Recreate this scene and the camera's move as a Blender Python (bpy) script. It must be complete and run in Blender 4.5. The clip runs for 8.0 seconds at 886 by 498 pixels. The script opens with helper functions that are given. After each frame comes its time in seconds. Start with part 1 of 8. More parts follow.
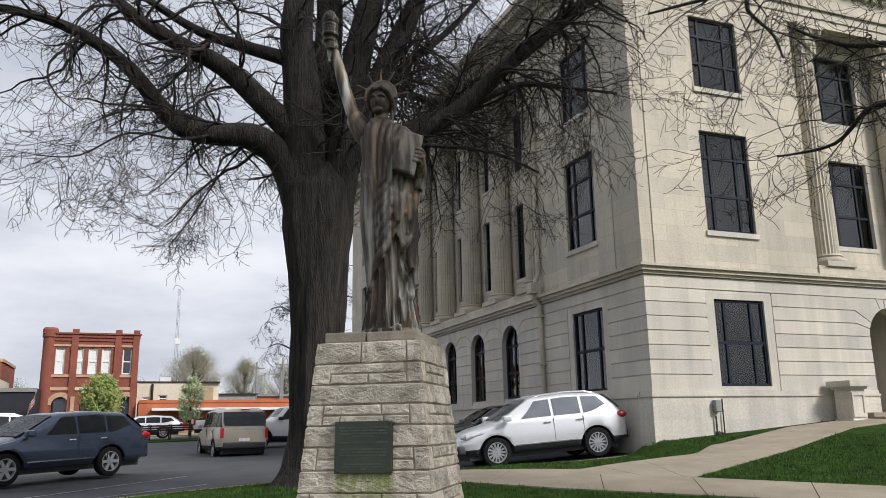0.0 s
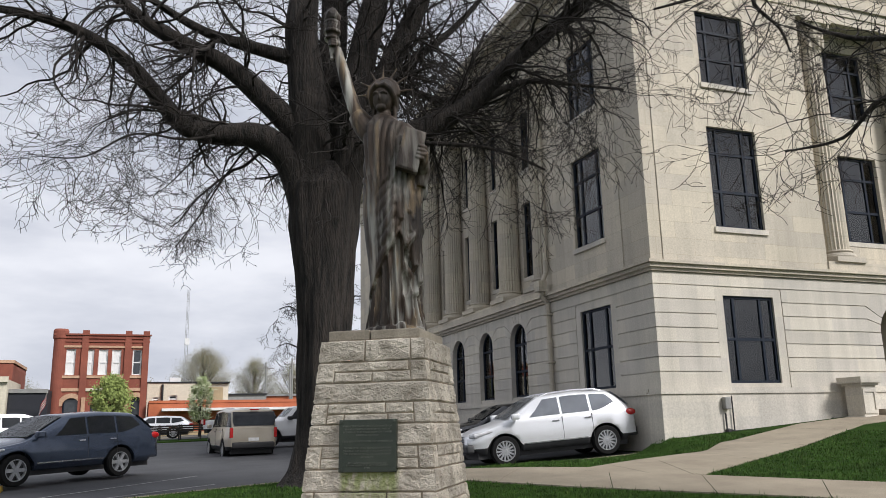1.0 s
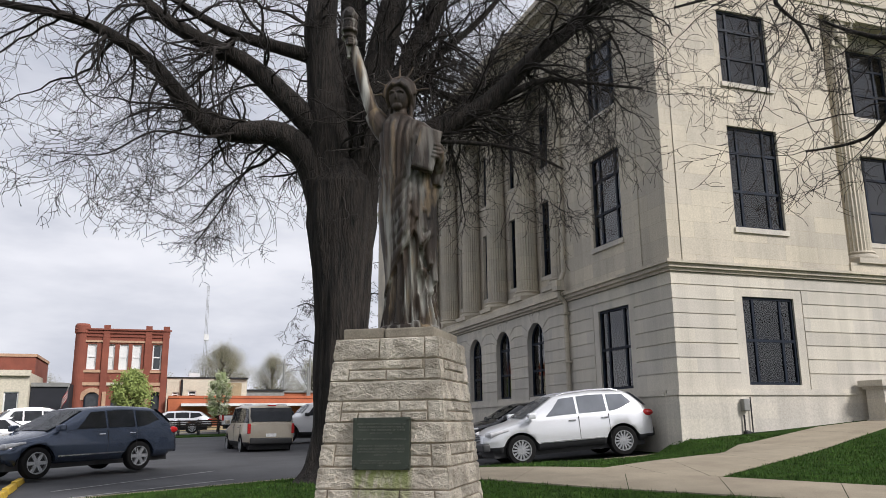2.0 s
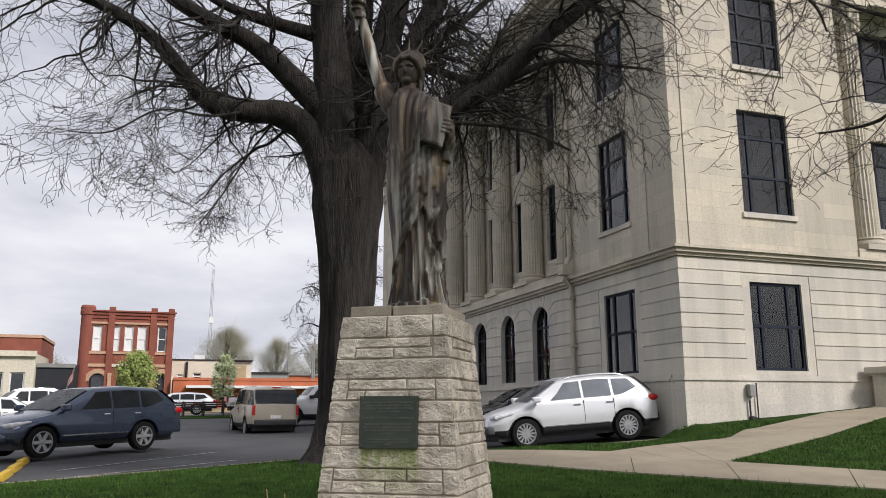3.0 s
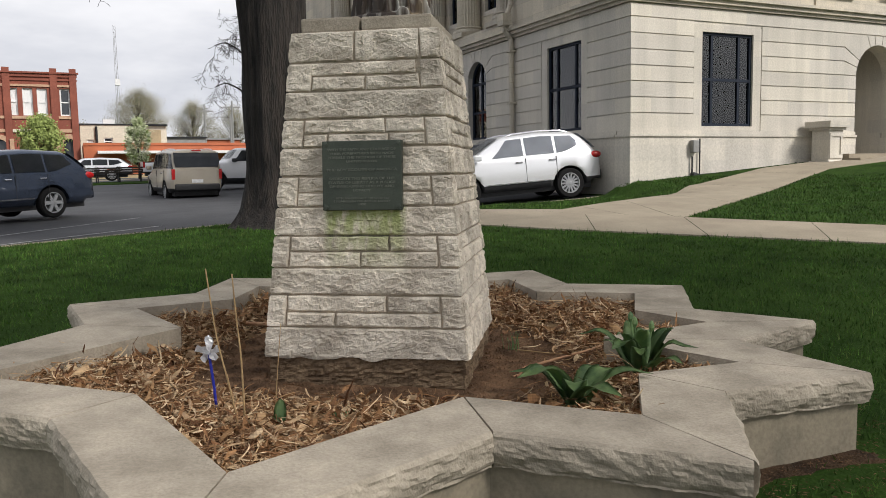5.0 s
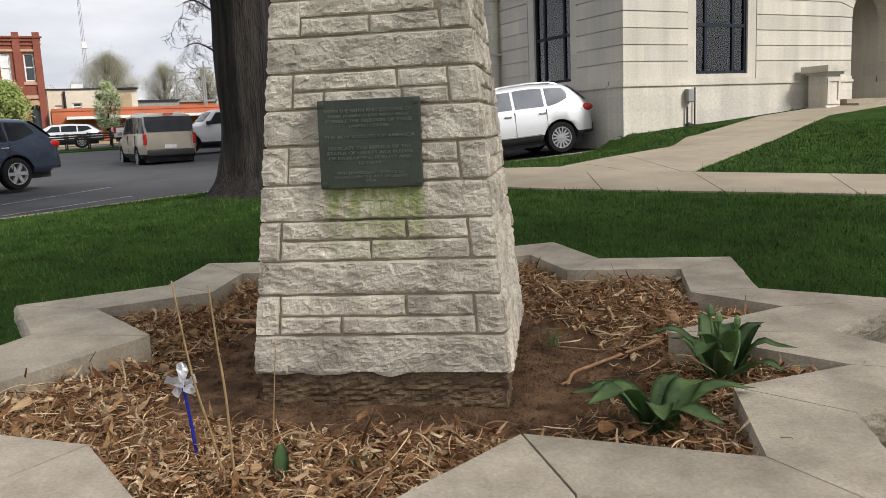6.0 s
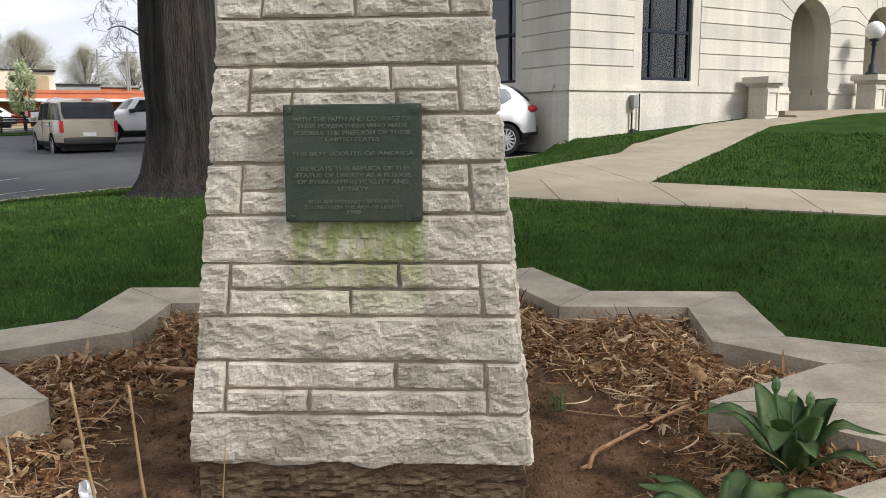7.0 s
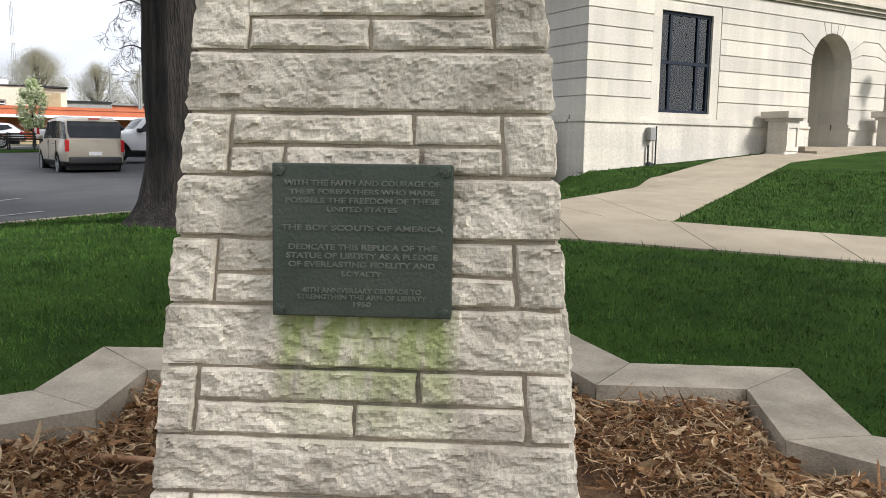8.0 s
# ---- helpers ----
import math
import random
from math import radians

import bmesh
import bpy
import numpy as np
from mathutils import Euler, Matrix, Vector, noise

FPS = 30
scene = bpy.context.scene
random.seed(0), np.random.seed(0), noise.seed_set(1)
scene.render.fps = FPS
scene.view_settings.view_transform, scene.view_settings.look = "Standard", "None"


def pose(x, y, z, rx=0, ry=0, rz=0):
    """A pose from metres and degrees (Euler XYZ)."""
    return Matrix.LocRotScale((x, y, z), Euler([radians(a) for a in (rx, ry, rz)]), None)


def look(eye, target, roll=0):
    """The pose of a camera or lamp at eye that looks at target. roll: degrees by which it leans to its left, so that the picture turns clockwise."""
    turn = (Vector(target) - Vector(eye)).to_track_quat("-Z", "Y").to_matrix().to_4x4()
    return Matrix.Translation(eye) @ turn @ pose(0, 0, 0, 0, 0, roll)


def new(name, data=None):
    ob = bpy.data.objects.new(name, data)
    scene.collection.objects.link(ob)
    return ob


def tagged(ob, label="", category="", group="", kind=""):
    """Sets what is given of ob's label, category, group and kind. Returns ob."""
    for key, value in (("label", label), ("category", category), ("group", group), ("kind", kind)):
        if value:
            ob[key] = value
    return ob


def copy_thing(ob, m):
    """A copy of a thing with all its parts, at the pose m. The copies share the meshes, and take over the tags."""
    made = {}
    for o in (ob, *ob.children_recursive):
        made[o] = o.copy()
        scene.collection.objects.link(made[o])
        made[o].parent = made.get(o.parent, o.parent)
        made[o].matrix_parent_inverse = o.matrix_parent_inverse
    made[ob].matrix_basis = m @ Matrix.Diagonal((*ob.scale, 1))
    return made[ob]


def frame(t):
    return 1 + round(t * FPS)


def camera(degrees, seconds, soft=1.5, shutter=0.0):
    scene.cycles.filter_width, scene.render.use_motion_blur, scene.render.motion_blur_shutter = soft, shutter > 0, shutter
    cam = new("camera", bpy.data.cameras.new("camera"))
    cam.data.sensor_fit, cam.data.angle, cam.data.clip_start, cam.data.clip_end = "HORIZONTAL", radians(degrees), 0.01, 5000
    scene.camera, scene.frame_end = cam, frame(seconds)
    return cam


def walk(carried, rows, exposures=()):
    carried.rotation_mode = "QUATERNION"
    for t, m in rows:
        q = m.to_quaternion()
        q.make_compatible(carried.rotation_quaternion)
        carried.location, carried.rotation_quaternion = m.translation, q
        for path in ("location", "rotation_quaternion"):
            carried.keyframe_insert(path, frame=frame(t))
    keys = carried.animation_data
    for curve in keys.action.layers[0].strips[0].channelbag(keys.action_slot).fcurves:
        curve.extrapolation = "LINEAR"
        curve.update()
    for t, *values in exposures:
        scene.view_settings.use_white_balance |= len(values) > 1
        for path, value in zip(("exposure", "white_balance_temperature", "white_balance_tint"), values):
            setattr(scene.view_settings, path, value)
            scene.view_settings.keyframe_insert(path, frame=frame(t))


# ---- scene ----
cam = camera(58.5, 8.0, soft=0.8)
PATH = [
    (0, (-1.449, -5.134, 1.02), (-0.728, -3.322, 1.461), -1.1),
    (0.5, (-1.429, -5.123, 1.013), (-0.734, -3.3, 1.454), -1.4),
    (1, (-1.406, -5.114, 1.014), (-0.704, -3.293, 1.453), -1.4),
    (1.5, (-1.394, -5.134, 1.025), (-0.719, -3.303, 1.461), -1.2),
    (3, (-1.378, -5.014, 0.985), (-0.728, -3.165, 1.383), -0.2),
    (3.5, (-1.414, -4.792, 0.948), (-0.634, -2.963, 1.168), -0.5),
    (4, (-1.351, -4.408, 0.867), (-0.5, -2.598, 0.835), -2.1),
    (4.5, (-1.259, -3.979, 0.918), (-0.46, -2.153, 0.744), -2.2),
    (4.7, (-1.251, -3.824, 0.914), (-0.445, -2.004, 0.727), -1.1),
    (5.8, (-1.129, -2.959, 0.949), (-0.224, -1.191, 0.716), -2.4),
    (6, (-1.08, -2.791, 0.955), (-0.21, -1.016, 0.651), -2.6),
    (6.5, (-0.999, -2.369, 0.973), (-0.095, -0.616, 0.64), 1.0),
    (7, (-0.944, -2.033, 1.022), (0.082, -0.346, 0.704), -0.6),
    (7.5, (-0.792, -1.754, 1.088), (0.208, -0.046, 0.804), -0.5),
    (8, (-0.707, -1.518, 1.114), (0.31, 0.184, 0.856), 0.7),
]
walk(cam, [(t, look(e, g, r)) for t, e, g, r in PATH], [(0, -0.25, 6300, 11), (3.0, -0.25, 6450, 13), (4.0, -0.34, 6550, 12), (4.7, -0.22, 6550, 11), (6.0, -0.06, 6550, 10), (6.5, 0.04, 6550, 10), (7.0, 0.18, 6400, 10), (8.0, 0.32, 6350, 10)])

# ---- world, sun ----
world = bpy.data.worlds.new("sky")
scene.world = world
world.use_nodes = True
wn, wl = world.node_tree.nodes, world.node_tree.links
wn.clear()
SUN_AZ, SUN_EL = 145.0, 39.0  # compass-like: degrees clockwise from +y


def wnode(kind, **kw):
    n = wn.new(kind)
    for k, v in kw.items():
        n.inputs[k].default_value = v
    return n


w_out = wnode("ShaderNodeOutputWorld")
w_bg = wnode("ShaderNodeBackground", Strength=1.0)
w_sky = wnode("ShaderNodeTexSky")
w_sky.sky_type = "NISHITA"
w_sky.sun_disc = False
w_sky.sun_elevation, w_sky.sun_rotation = radians(SUN_EL), radians(SUN_AZ)
w_gain = wnode("ShaderNodeVectorMath")
w_gain.operation = "SCALE"
w_gain.inputs["Scale"].default_value = 0.11
w_co = wnode("ShaderNodeTexCoord")
w_map = wnode("ShaderNodeMapping")
w_map.inputs["Scale"].default_value = (1.0, 1.0, 3.2)
w_no = wnode("ShaderNodeTexNoise", Scale=2.6, Detail=6.0, Roughness=0.55)
w_no2 = wnode("ShaderNodeTexNoise", Scale=1.1, Detail=3.0)
w_rampc = wnode("ShaderNodeValToRGB")
w_rampc.color_ramp.elements[0].position, w_rampc.color_ramp.elements[0].color = 0.34, (0.68, 0.71, 0.79, 1)
w_rampc.color_ramp.elements[1].position, w_rampc.color_ramp.elements[1].color = 0.62, (1.08, 1.09, 1.13, 1)
w_rampf = wnode("ShaderNodeValToRGB")
w_rampf.color_ramp.elements[0].position, w_rampf.color_ramp.elements[0].color = 0.25, (0.75, 0.75, 0.75, 1)
w_rampf.color_ramp.elements[1].position, w_rampf.color_ramp.elements[1].color = 0.5, (0.97, 0.97, 0.97, 1)
w_mix = wnode("ShaderNodeMix")
w_mix.data_type = "RGBA"
wl.new(w_co.outputs["Generated"], w_map.inputs["Vector"])
wl.new(w_map.outputs[0], w_no.inputs["Vector"])
wl.new(w_map.outputs[0], w_no2.inputs["Vector"])
wl.new(w_no.outputs[0], w_rampc.inputs[0])
wl.new(w_no2.outputs[0], w_rampf.inputs[0])
wl.new(w_sky.outputs[0], w_gain.inputs[0])
wl.new(w_rampf.outputs[0], w_mix.inputs[0])
wl.new(w_gain.outputs[0], w_mix.inputs[6])
wl.new(w_rampc.outputs[0], w_mix.inputs[7])
wl.new(w_mix.outputs[2], w_bg.inputs["Color"])
wl.new(w_bg.outputs[0], w_out.inputs[0])

sun = new("sun", bpy.data.lights.new("sun", "SUN"))
sun.data.energy, sun.data.angle, sun.data.color = 5.0, radians(14), (1.0, 0.96, 0.91)
sun_dir = Vector((math.sin(radians(SUN_AZ)) * math.cos(radians(SUN_EL)), math.cos(radians(SUN_AZ)) * math.cos(radians(SUN_EL)), math.sin(radians(SUN_EL))))
sun.matrix_world = look(sun_dir * 50, (0, 0, 0))


# ---- materials ----
def mat(name, col, col2=None, scale=6.0, rough=0.8, bump=0.2, fine=60.0, metal=0.0, spread=(0.35, 0.65), rand=0.0, dist=0.01, spec=0.5, stretch=None, coat=0.0):
    """Two-scale procedural surface: broad patches from col to col2, fine grain, bump, and a shade per object."""
    m = bpy.data.materials.new(name)
    m.use_nodes = True
    n, l = m.node_tree.nodes, m.node_tree.links
    b = n["Principled BSDF"]
    b.inputs["Roughness"].default_value = rough
    b.inputs["Metallic"].default_value = metal
    b.inputs["Specular IOR Level"].default_value = spec
    b.inputs["Coat Weight"].default_value = coat
    co = n.new("ShaderNodeTexCoord")
    src = co.outputs["Object"]
    if stretch:
        mp = n.new("ShaderNodeMapping")
        mp.inputs["Scale"].default_value = stretch
        l.new(src, mp.inputs["Vector"])
        src = mp.outputs[0]
    a = n.new("ShaderNodeTexNoise")
    a.inputs["Scale"].default_value, a.inputs["Detail"].default_value, a.inputs["Roughness"].default_value = scale, 5, 0.6
    f = n.new("ShaderNodeTexNoise")
    f.inputs["Scale"].default_value, f.inputs["Detail"].default_value = fine, 4
    l.new(src, a.inputs["Vector"])
    l.new(src, f.inputs["Vector"])
    r = n.new("ShaderNodeValToRGB")
    col2 = col2 or tuple(c * 0.75 for c in col)
    r.color_ramp.elements[0].position, r.color_ramp.elements[0].color = spread[0], (*col2, 1)
    r.color_ramp.elements[1].position, r.color_ramp.elements[1].color = spread[1], (*col, 1)
    l.new(a.outputs[0], r.inputs[0])
    ml = n.new("ShaderNodeMapRange")
    ml.inputs["From Min"].default_value, ml.inputs["From Max"].default_value = 0.3, 0.7
    ml.inputs["To Min"].default_value, ml.inputs["To Max"].default_value = 0.86, 1.1
    l.new(f.outputs[0], ml.inputs["Value"])
    v = n.new("ShaderNodeVectorMath")
    v.operation = "SCALE"
    l.new(r.outputs[0], v.inputs[0])
    if rand:
        oi = n.new("ShaderNodeObjectInfo")
        mr = n.new("ShaderNodeMapRange")
        mr.inputs["To Min"].default_value, mr.inputs["To Max"].default_value = 1 - rand, 1 + rand
        l.new(oi.outputs["Random"], mr.inputs["Value"])
        mm = n.new("ShaderNodeMath")
        mm.operation = "MULTIPLY"
        l.new(mr.outputs[0], mm.inputs[0])
        l.new(ml.outputs[0], mm.inputs[1])
        l.new(mm.outputs[0], v.inputs["Scale"])
    else:
        l.new(ml.outputs[0], v.inputs["Scale"])
    l.new(v.outputs[0], b.inputs["Base Color"])
    if bump:
        ad = n.new("ShaderNodeMath")
        ad.operation = "ADD"
        l.new(a.outputs[0], ad.inputs[0])
        l.new(f.outputs[0], ad.inputs[1])
        bp = n.new("ShaderNodeBump")
        bp.inputs["Strength"].default_value, bp.inputs["Distance"].default_value = bump, dist
        l.new(ad.outputs[0], bp.inputs["Height"])
        l.new(bp.outputs[0], b.inputs["Normal"])
    return m


def glass_mat(name, tint, rough=0.03):
    m = bpy.data.materials.new(name)
    m.use_nodes = True
    n, l = m.node_tree.nodes, m.node_tree.links
    n.clear()
    o = n.new("ShaderNodeOutputMaterial")
    t = n.new("ShaderNodeBsdfTransparent")
    t.inputs[0].default_value = (*tint, 1)
    g = n.new("ShaderNodeBsdfGlossy")
    g.inputs["Roughness"].default_value = rough
    f = n.new("ShaderNodeFresnel")
    f.inputs[0].default_value = 1.85
    x = n.new("ShaderNodeMixShader")
    l.new(f.outputs[0], x.inputs[0])
    l.new(t.outputs[0], x.inputs[1])
    l.new(g.outputs[0], x.inputs[2])
    l.new(x.outputs[0], o.inputs[0])
    return m


M_LIME = mat("limestone_smooth", (0.53, 0.48, 0.39), (0.45, 0.41, 0.335), 0.7, 0.85, 0.15, 25, spread=(0.3, 0.7), rand=0.05)
M_LIMEW = mat("limestone_pale", (0.55, 0.515, 0.45), (0.465, 0.437, 0.38), 0.6, 0.85, 0.12, 25, spread=(0.3, 0.7), rand=0.05)
M_ROCK = mat("rock_faced_limestone", (0.66, 0.595, 0.495), (0.42, 0.37, 0.3), 7.0, 0.92, 0.7, 110, rand=0.17, dist=0.006, spec=0.2, spread=(0.38, 0.6))



def ashlar(m, length, height, lift, joint):
    """Coursed blocks: each a shade of its own, with hairline joints; x + y runs along either face of the building."""
    n, l = m.node_tree.nodes, m.node_tree.links
    b = n["Principled BSDF"]
    old = b.inputs["Base Color"].links[0].from_socket
    co, sp, ad, cb, br, mx = n.new("ShaderNodeTexCoord"), n.new("ShaderNodeSeparateXYZ"), n.new("ShaderNodeMath"), n.new("ShaderNodeCombineXYZ"), n.new("ShaderNodeTexBrick"), n.new("ShaderNodeMix")
    up = n.new("ShaderNodeMath")
    up.inputs[1].default_value = lift
    l.new(co.outputs["Object"], sp.inputs[0])
    l.new(sp.outputs["X"], ad.inputs[0])
    l.new(sp.outputs["Y"], ad.inputs[1])
    l.new(sp.outputs["Z"], up.inputs[0])
    l.new(ad.outputs[0], cb.inputs[0])
    l.new(up.outputs[0], cb.inputs[1])
    l.new(cb.outputs[0], br.inputs["Vector"])
    br.inputs["Scale"].default_value = 1.0
    br.inputs["Brick Width"].default_value, br.inputs["Row Height"].default_value = length, height
    br.inputs["Mortar Size"].default_value, br.inputs["Mortar Smooth"].default_value = joint, 0.1
    br.inputs["Color1"].default_value, br.inputs["Color2"].default_value = (1.06, 1.05, 1.02, 1), (0.88, 0.88, 0.9, 1)
    br.inputs["Mortar"].default_value = (0.8, 0.78, 0.75, 1) if joint > 0.001 else (0.97, 0.97, 0.97, 1)
    mx.data_type, mx.blend_type = "RGBA", "MULTIPLY"
    mx.inputs[0].default_value = 1.0
    l.new(old, mx.inputs[6])
    l.new(br.outputs["Color"], mx.inputs[7])
    # faint run-off streaks
    mp, nz, rr, mu = n.new("ShaderNodeMapping"), n.new("ShaderNodeTexNoise"), n.new("ShaderNodeMapRange"), n.new("ShaderNodeVectorMath")
    mp.inputs["Scale"].default_value = (2.2, 2.2, 0.16)
    nz.inputs["Scale"].default_value, nz.inputs["Detail"].default_value, nz.inputs["Roughness"].default_value = 1.0, 6, 0.65
    rr.inputs["From Min"].default_value, rr.inputs["From Max"].default_value = 0.3, 0.6
    rr.inputs["To Min"].default_value, rr.inputs["To Max"].default_value = 0.84, 1.03
    mu.operation = "SCALE"
    l.new(co.outputs["Object"], mp.inputs[0])
    l.new(mp.outputs[0], nz.inputs["Vector"])
    l.new(nz.outputs[0], rr.inputs[0])
    l.new(mx.outputs[2], mu.inputs[0])
    l.new(rr.outputs[0], mu.inputs["Scale"])
    l.new(mu.outputs[0], b.inputs["Base Color"])


ashlar(M_LIME, 1.25, 0.47, 0.1, 0.006)
ashlar(M_LIMEW, 1.6, 0.396, 0.085, 0.0005)


def moss(m, green=(0.3, 0.335, 0.14), low=0.42):
    """Green run-off stain below the plaque: a patch on the middle of the pedestal's front, ragged at its edges."""
    n, l = m.node_tree.nodes, m.node_tree.links
    b = n["Principled BSDF"]
    old = b.inputs["Base Color"].links[0].from_socket
    co = n.new("ShaderNodeTexCoord")
    sp = n.new("ShaderNodeSeparateXYZ")
    l.new(co.outputs["Object"], sp.inputs[0])
    nz = n.new("ShaderNodeTexNoise")
    nz.inputs["Scale"].default_value, nz.inputs["Detail"].default_value = 16, 5
    mp = n.new("ShaderNodeMapping")
    mp.inputs["Scale"].default_value = (1.6, 1, 0.5)
    l.new(co.outputs["Object"], mp.inputs[0])
    l.new(mp.outputs[0], nz.inputs["Vector"])

    def ramp(sock, a, b_, c, d):
        r1 = n.new("ShaderNodeMapRange")
        r1.inputs["From Min"].default_value, r1.inputs["From Max"].default_value = a, b_
        r2 = n.new("ShaderNodeMapRange")
        r2.inputs["From Min"].default_value, r2.inputs["From Max"].default_value = d, c
        l.new(sock, r1.inputs[0])
        l.new(sock, r2.inputs[0])
        mu = n.new("ShaderNodeMath")
        mu.operation = "MULTIPLY"
        l.new(r1.outputs[0], mu.inputs[0])
        l.new(r2.outputs[0], mu.inputs[1])
        return mu.outputs[0]
    fac = ramp(sp.outputs["X"], -0.21, -0.17, 0.18, 0.22)
    for s in (ramp(sp.outputs["Z"], low, 0.7, 0.757, 0.765), ramp(sp.outputs["Y"], -0.7, -0.6, -0.4, -0.38), ramp(nz.outputs[0], 0.25, 0.5, 1.2, 1.5)):
        mu = n.new("ShaderNodeMath")
        mu.operation = "MULTIPLY"
        l.new(fac, mu.inputs[0])
        l.new(s, mu.inputs[1])
        fac = mu.outputs[0]
    mx = n.new("ShaderNodeMix")
    mx.data_type = "RGBA"
    l.new(fac, mx.inputs[0])
    l.new(old, mx.inputs[6])
    mx.inputs[7].default_value = (*green, 1)
    l.new(mx.outputs[2], b.inputs["Base Color"])


moss(M_ROCK)
M_MORTAR = mat("mortar", (0.44, 0.37, 0.28), (0.29, 0.24, 0.18), 9, 0.95, 0.5, 90)
moss(M_MORTAR, (0.035, 0.05, 0.022), 0.44)
M_FOOT = mat("footing_stone", (0.23, 0.165, 0.105), (0.11, 0.075, 0.048), 11, 0.95, 0.7, 60, dist=0.012, stretch=(1, 1, 2.5), spec=0.1)
M_CAP = mat("cap_stone", (0.42, 0.365, 0.285), (0.255, 0.22, 0.168), 3.5, 0.85, 0.5, 80, rand=0.09)
M_PWALL = mat("planter_wall_stone", (0.33, 0.28, 0.2), (0.19, 0.165, 0.12), 3, 0.9, 0.3, 50, rand=0.08)
M_SOIL = mat("soil", (0.2, 0.12, 0.07), (0.075, 0.045, 0.027), 7, 1.0, 1.0, 90, dist=0.02, spec=0.1)
# same bare earth, darkened in colour for the shade at the planter's foot
M_EARTH = mat("shaded_earth", (0.095, 0.06, 0.036), (0.04, 0.027, 0.018), 9, 1.0, 1.0, 90, dist=0.02, spec=0.1)
M_GRASS = mat("grass_ground", (0.03, 0.06, 0.011), (0.016, 0.036, 0.007), 1.3, 1.0, 0.8, 40, dist=0.02, spec=0.05)
M_ASPH = mat("asphalt", (0.076, 0.077, 0.082), (0.05, 0.051, 0.055), 0.45, 0.8, 0.4, 120, dist=0.004, spec=0.2)
M_CONC = mat("concrete_walk", (0.305, 0.265, 0.2), (0.24, 0.205, 0.155), 1.2, 0.95, 0.25, 60, spec=0.2)
M_PAINT = mat("road_paint", (0.38, 0.38, 0.37), (0.12, 0.12, 0.12), 5, 0.8, 0, 60)
M_BRONZE = mat("weathered_bronze", (0.08, 0.055, 0.037), (0.016, 0.012, 0.009), 6, 0.6, 0.35, 40, metal=0.25, stretch=(1, 1, 0.25))
M_PLATE = mat("plaque_bronze", (0.068, 0.08, 0.06), (0.042, 0.052, 0.04), 5, 0.5, 0.2, 120, metal=0.35)
# letter bronze lightened beyond the plate, in place of highlights on the relief
M_LETTER = mat("plaque_letters", (0.17, 0.18, 0.145), (0.11, 0.12, 0.095), 30, 0.5, 0, 120, metal=0.3)
M_BARK = mat("bark", (0.032, 0.025, 0.02), (0.005, 0.004, 0.0034), 9, 0.95, 1.0, 30, dist=0.05, stretch=(1.6, 1.6, 0.22))
M_TWIG = mat("twigs", (0.022, 0.017, 0.014), (0.012, 0.0095, 0.008), 3, 0.9, 0, 30)
M_FRAME = mat("window_frame_paint", (0.011, 0.017, 0.03), None, 4, 0.6, 0, 40, spec=0.2)
M_DARK = mat("unlit_room_and_dark_paint", (0.02, 0.021, 0.024), None, 2, 0.9, 0, 10)
M_BLIND = mat("window_blind", (0.20, 0.21, 0.23), (0.16, 0.17, 0.19), 1, 0.9, 0, 30)
M_GLASS = glass_mat("window_glass", (0.6, 0.66, 0.72))
M_CARGL = glass_mat("car_glass", (0.12, 0.13, 0.14))
M_BRICK = mat("red_brick", (0.265, 0.082, 0.052), (0.18, 0.054, 0.036), 0.8, 0.9, 0.3, 14, spread=(0.3, 0.7))
M_ORANGE = mat("orange_brick", (0.42, 0.125, 0.055), (0.33, 0.095, 0.045), 0.5, 0.9, 0.2, 10)
M_CREAM = mat("cream_wall", (0.62, 0.57, 0.46), (0.52, 0.48, 0.39), 0.4, 0.9, 0, 6)
M_TAN = mat("tan_panel", (0.42, 0.33, 0.2), None, 0.4, 0.9, 0, 6)
M_TRIM = mat("stone_trim", (0.5, 0.33, 0.22), (0.42, 0.26, 0.17), 1, 0.9, 0, 8)
M_WHITE = mat("white_panel", (0.75, 0.75, 0.74), (0.65, 0.65, 0.64), 0.8, 0.7, 0, 10)
M_BLACKB = mat("dark_blue_paint", (0.012, 0.014, 0.022), None, 1, 0.7, 0, 10)
M_RUBBER = mat("tyre_rubber", (0.013, 0.013, 0.013), None, 8, 0.9, 0.2, 60, spec=0.15)
M_RIM = mat("alloy_rim", (0.36, 0.37, 0.38), (0.28, 0.29, 0.3), 8, 0.35, 0, 30, metal=0.3)
M_PLASTIC = mat("black_plastic", (0.022, 0.022, 0.023), None, 8, 0.6, 0, 60)
M_CHROME = mat("chrome", (0.7, 0.7, 0.72), None, 8, 0.15, 0, 30, metal=1.0)
M_SILVER = mat("silver_paint", (0.74, 0.75, 0.77), (0.7, 0.71, 0.73), 1, 0.28, 0, 400, metal=0.4, coat=0.5)
M_BLUE = mat("slate_blue_paint", (0.062, 0.082, 0.125), (0.054, 0.072, 0.11), 1, 0.26, 0, 400, metal=0.6, coat=0.6)
M_TANP = mat("champagne_paint", (0.42, 0.37, 0.29), (0.37, 0.32, 0.25), 1, 0.28, 0, 400, metal=0.15, coat=0.5)
M_WPAINT = mat("white_car_paint", (0.72, 0.72, 0.72), (0.66, 0.66, 0.66), 1, 0.3, 0, 400, coat=0.6)
M_BLACKP = mat("black_car_paint", (0.012, 0.013, 0.017), None, 1, 0.25, 0, 400, coat=0.6)
M_RED = mat("red_lens", (0.45, 0.012, 0.012), None, 8, 0.2, 0, 60)
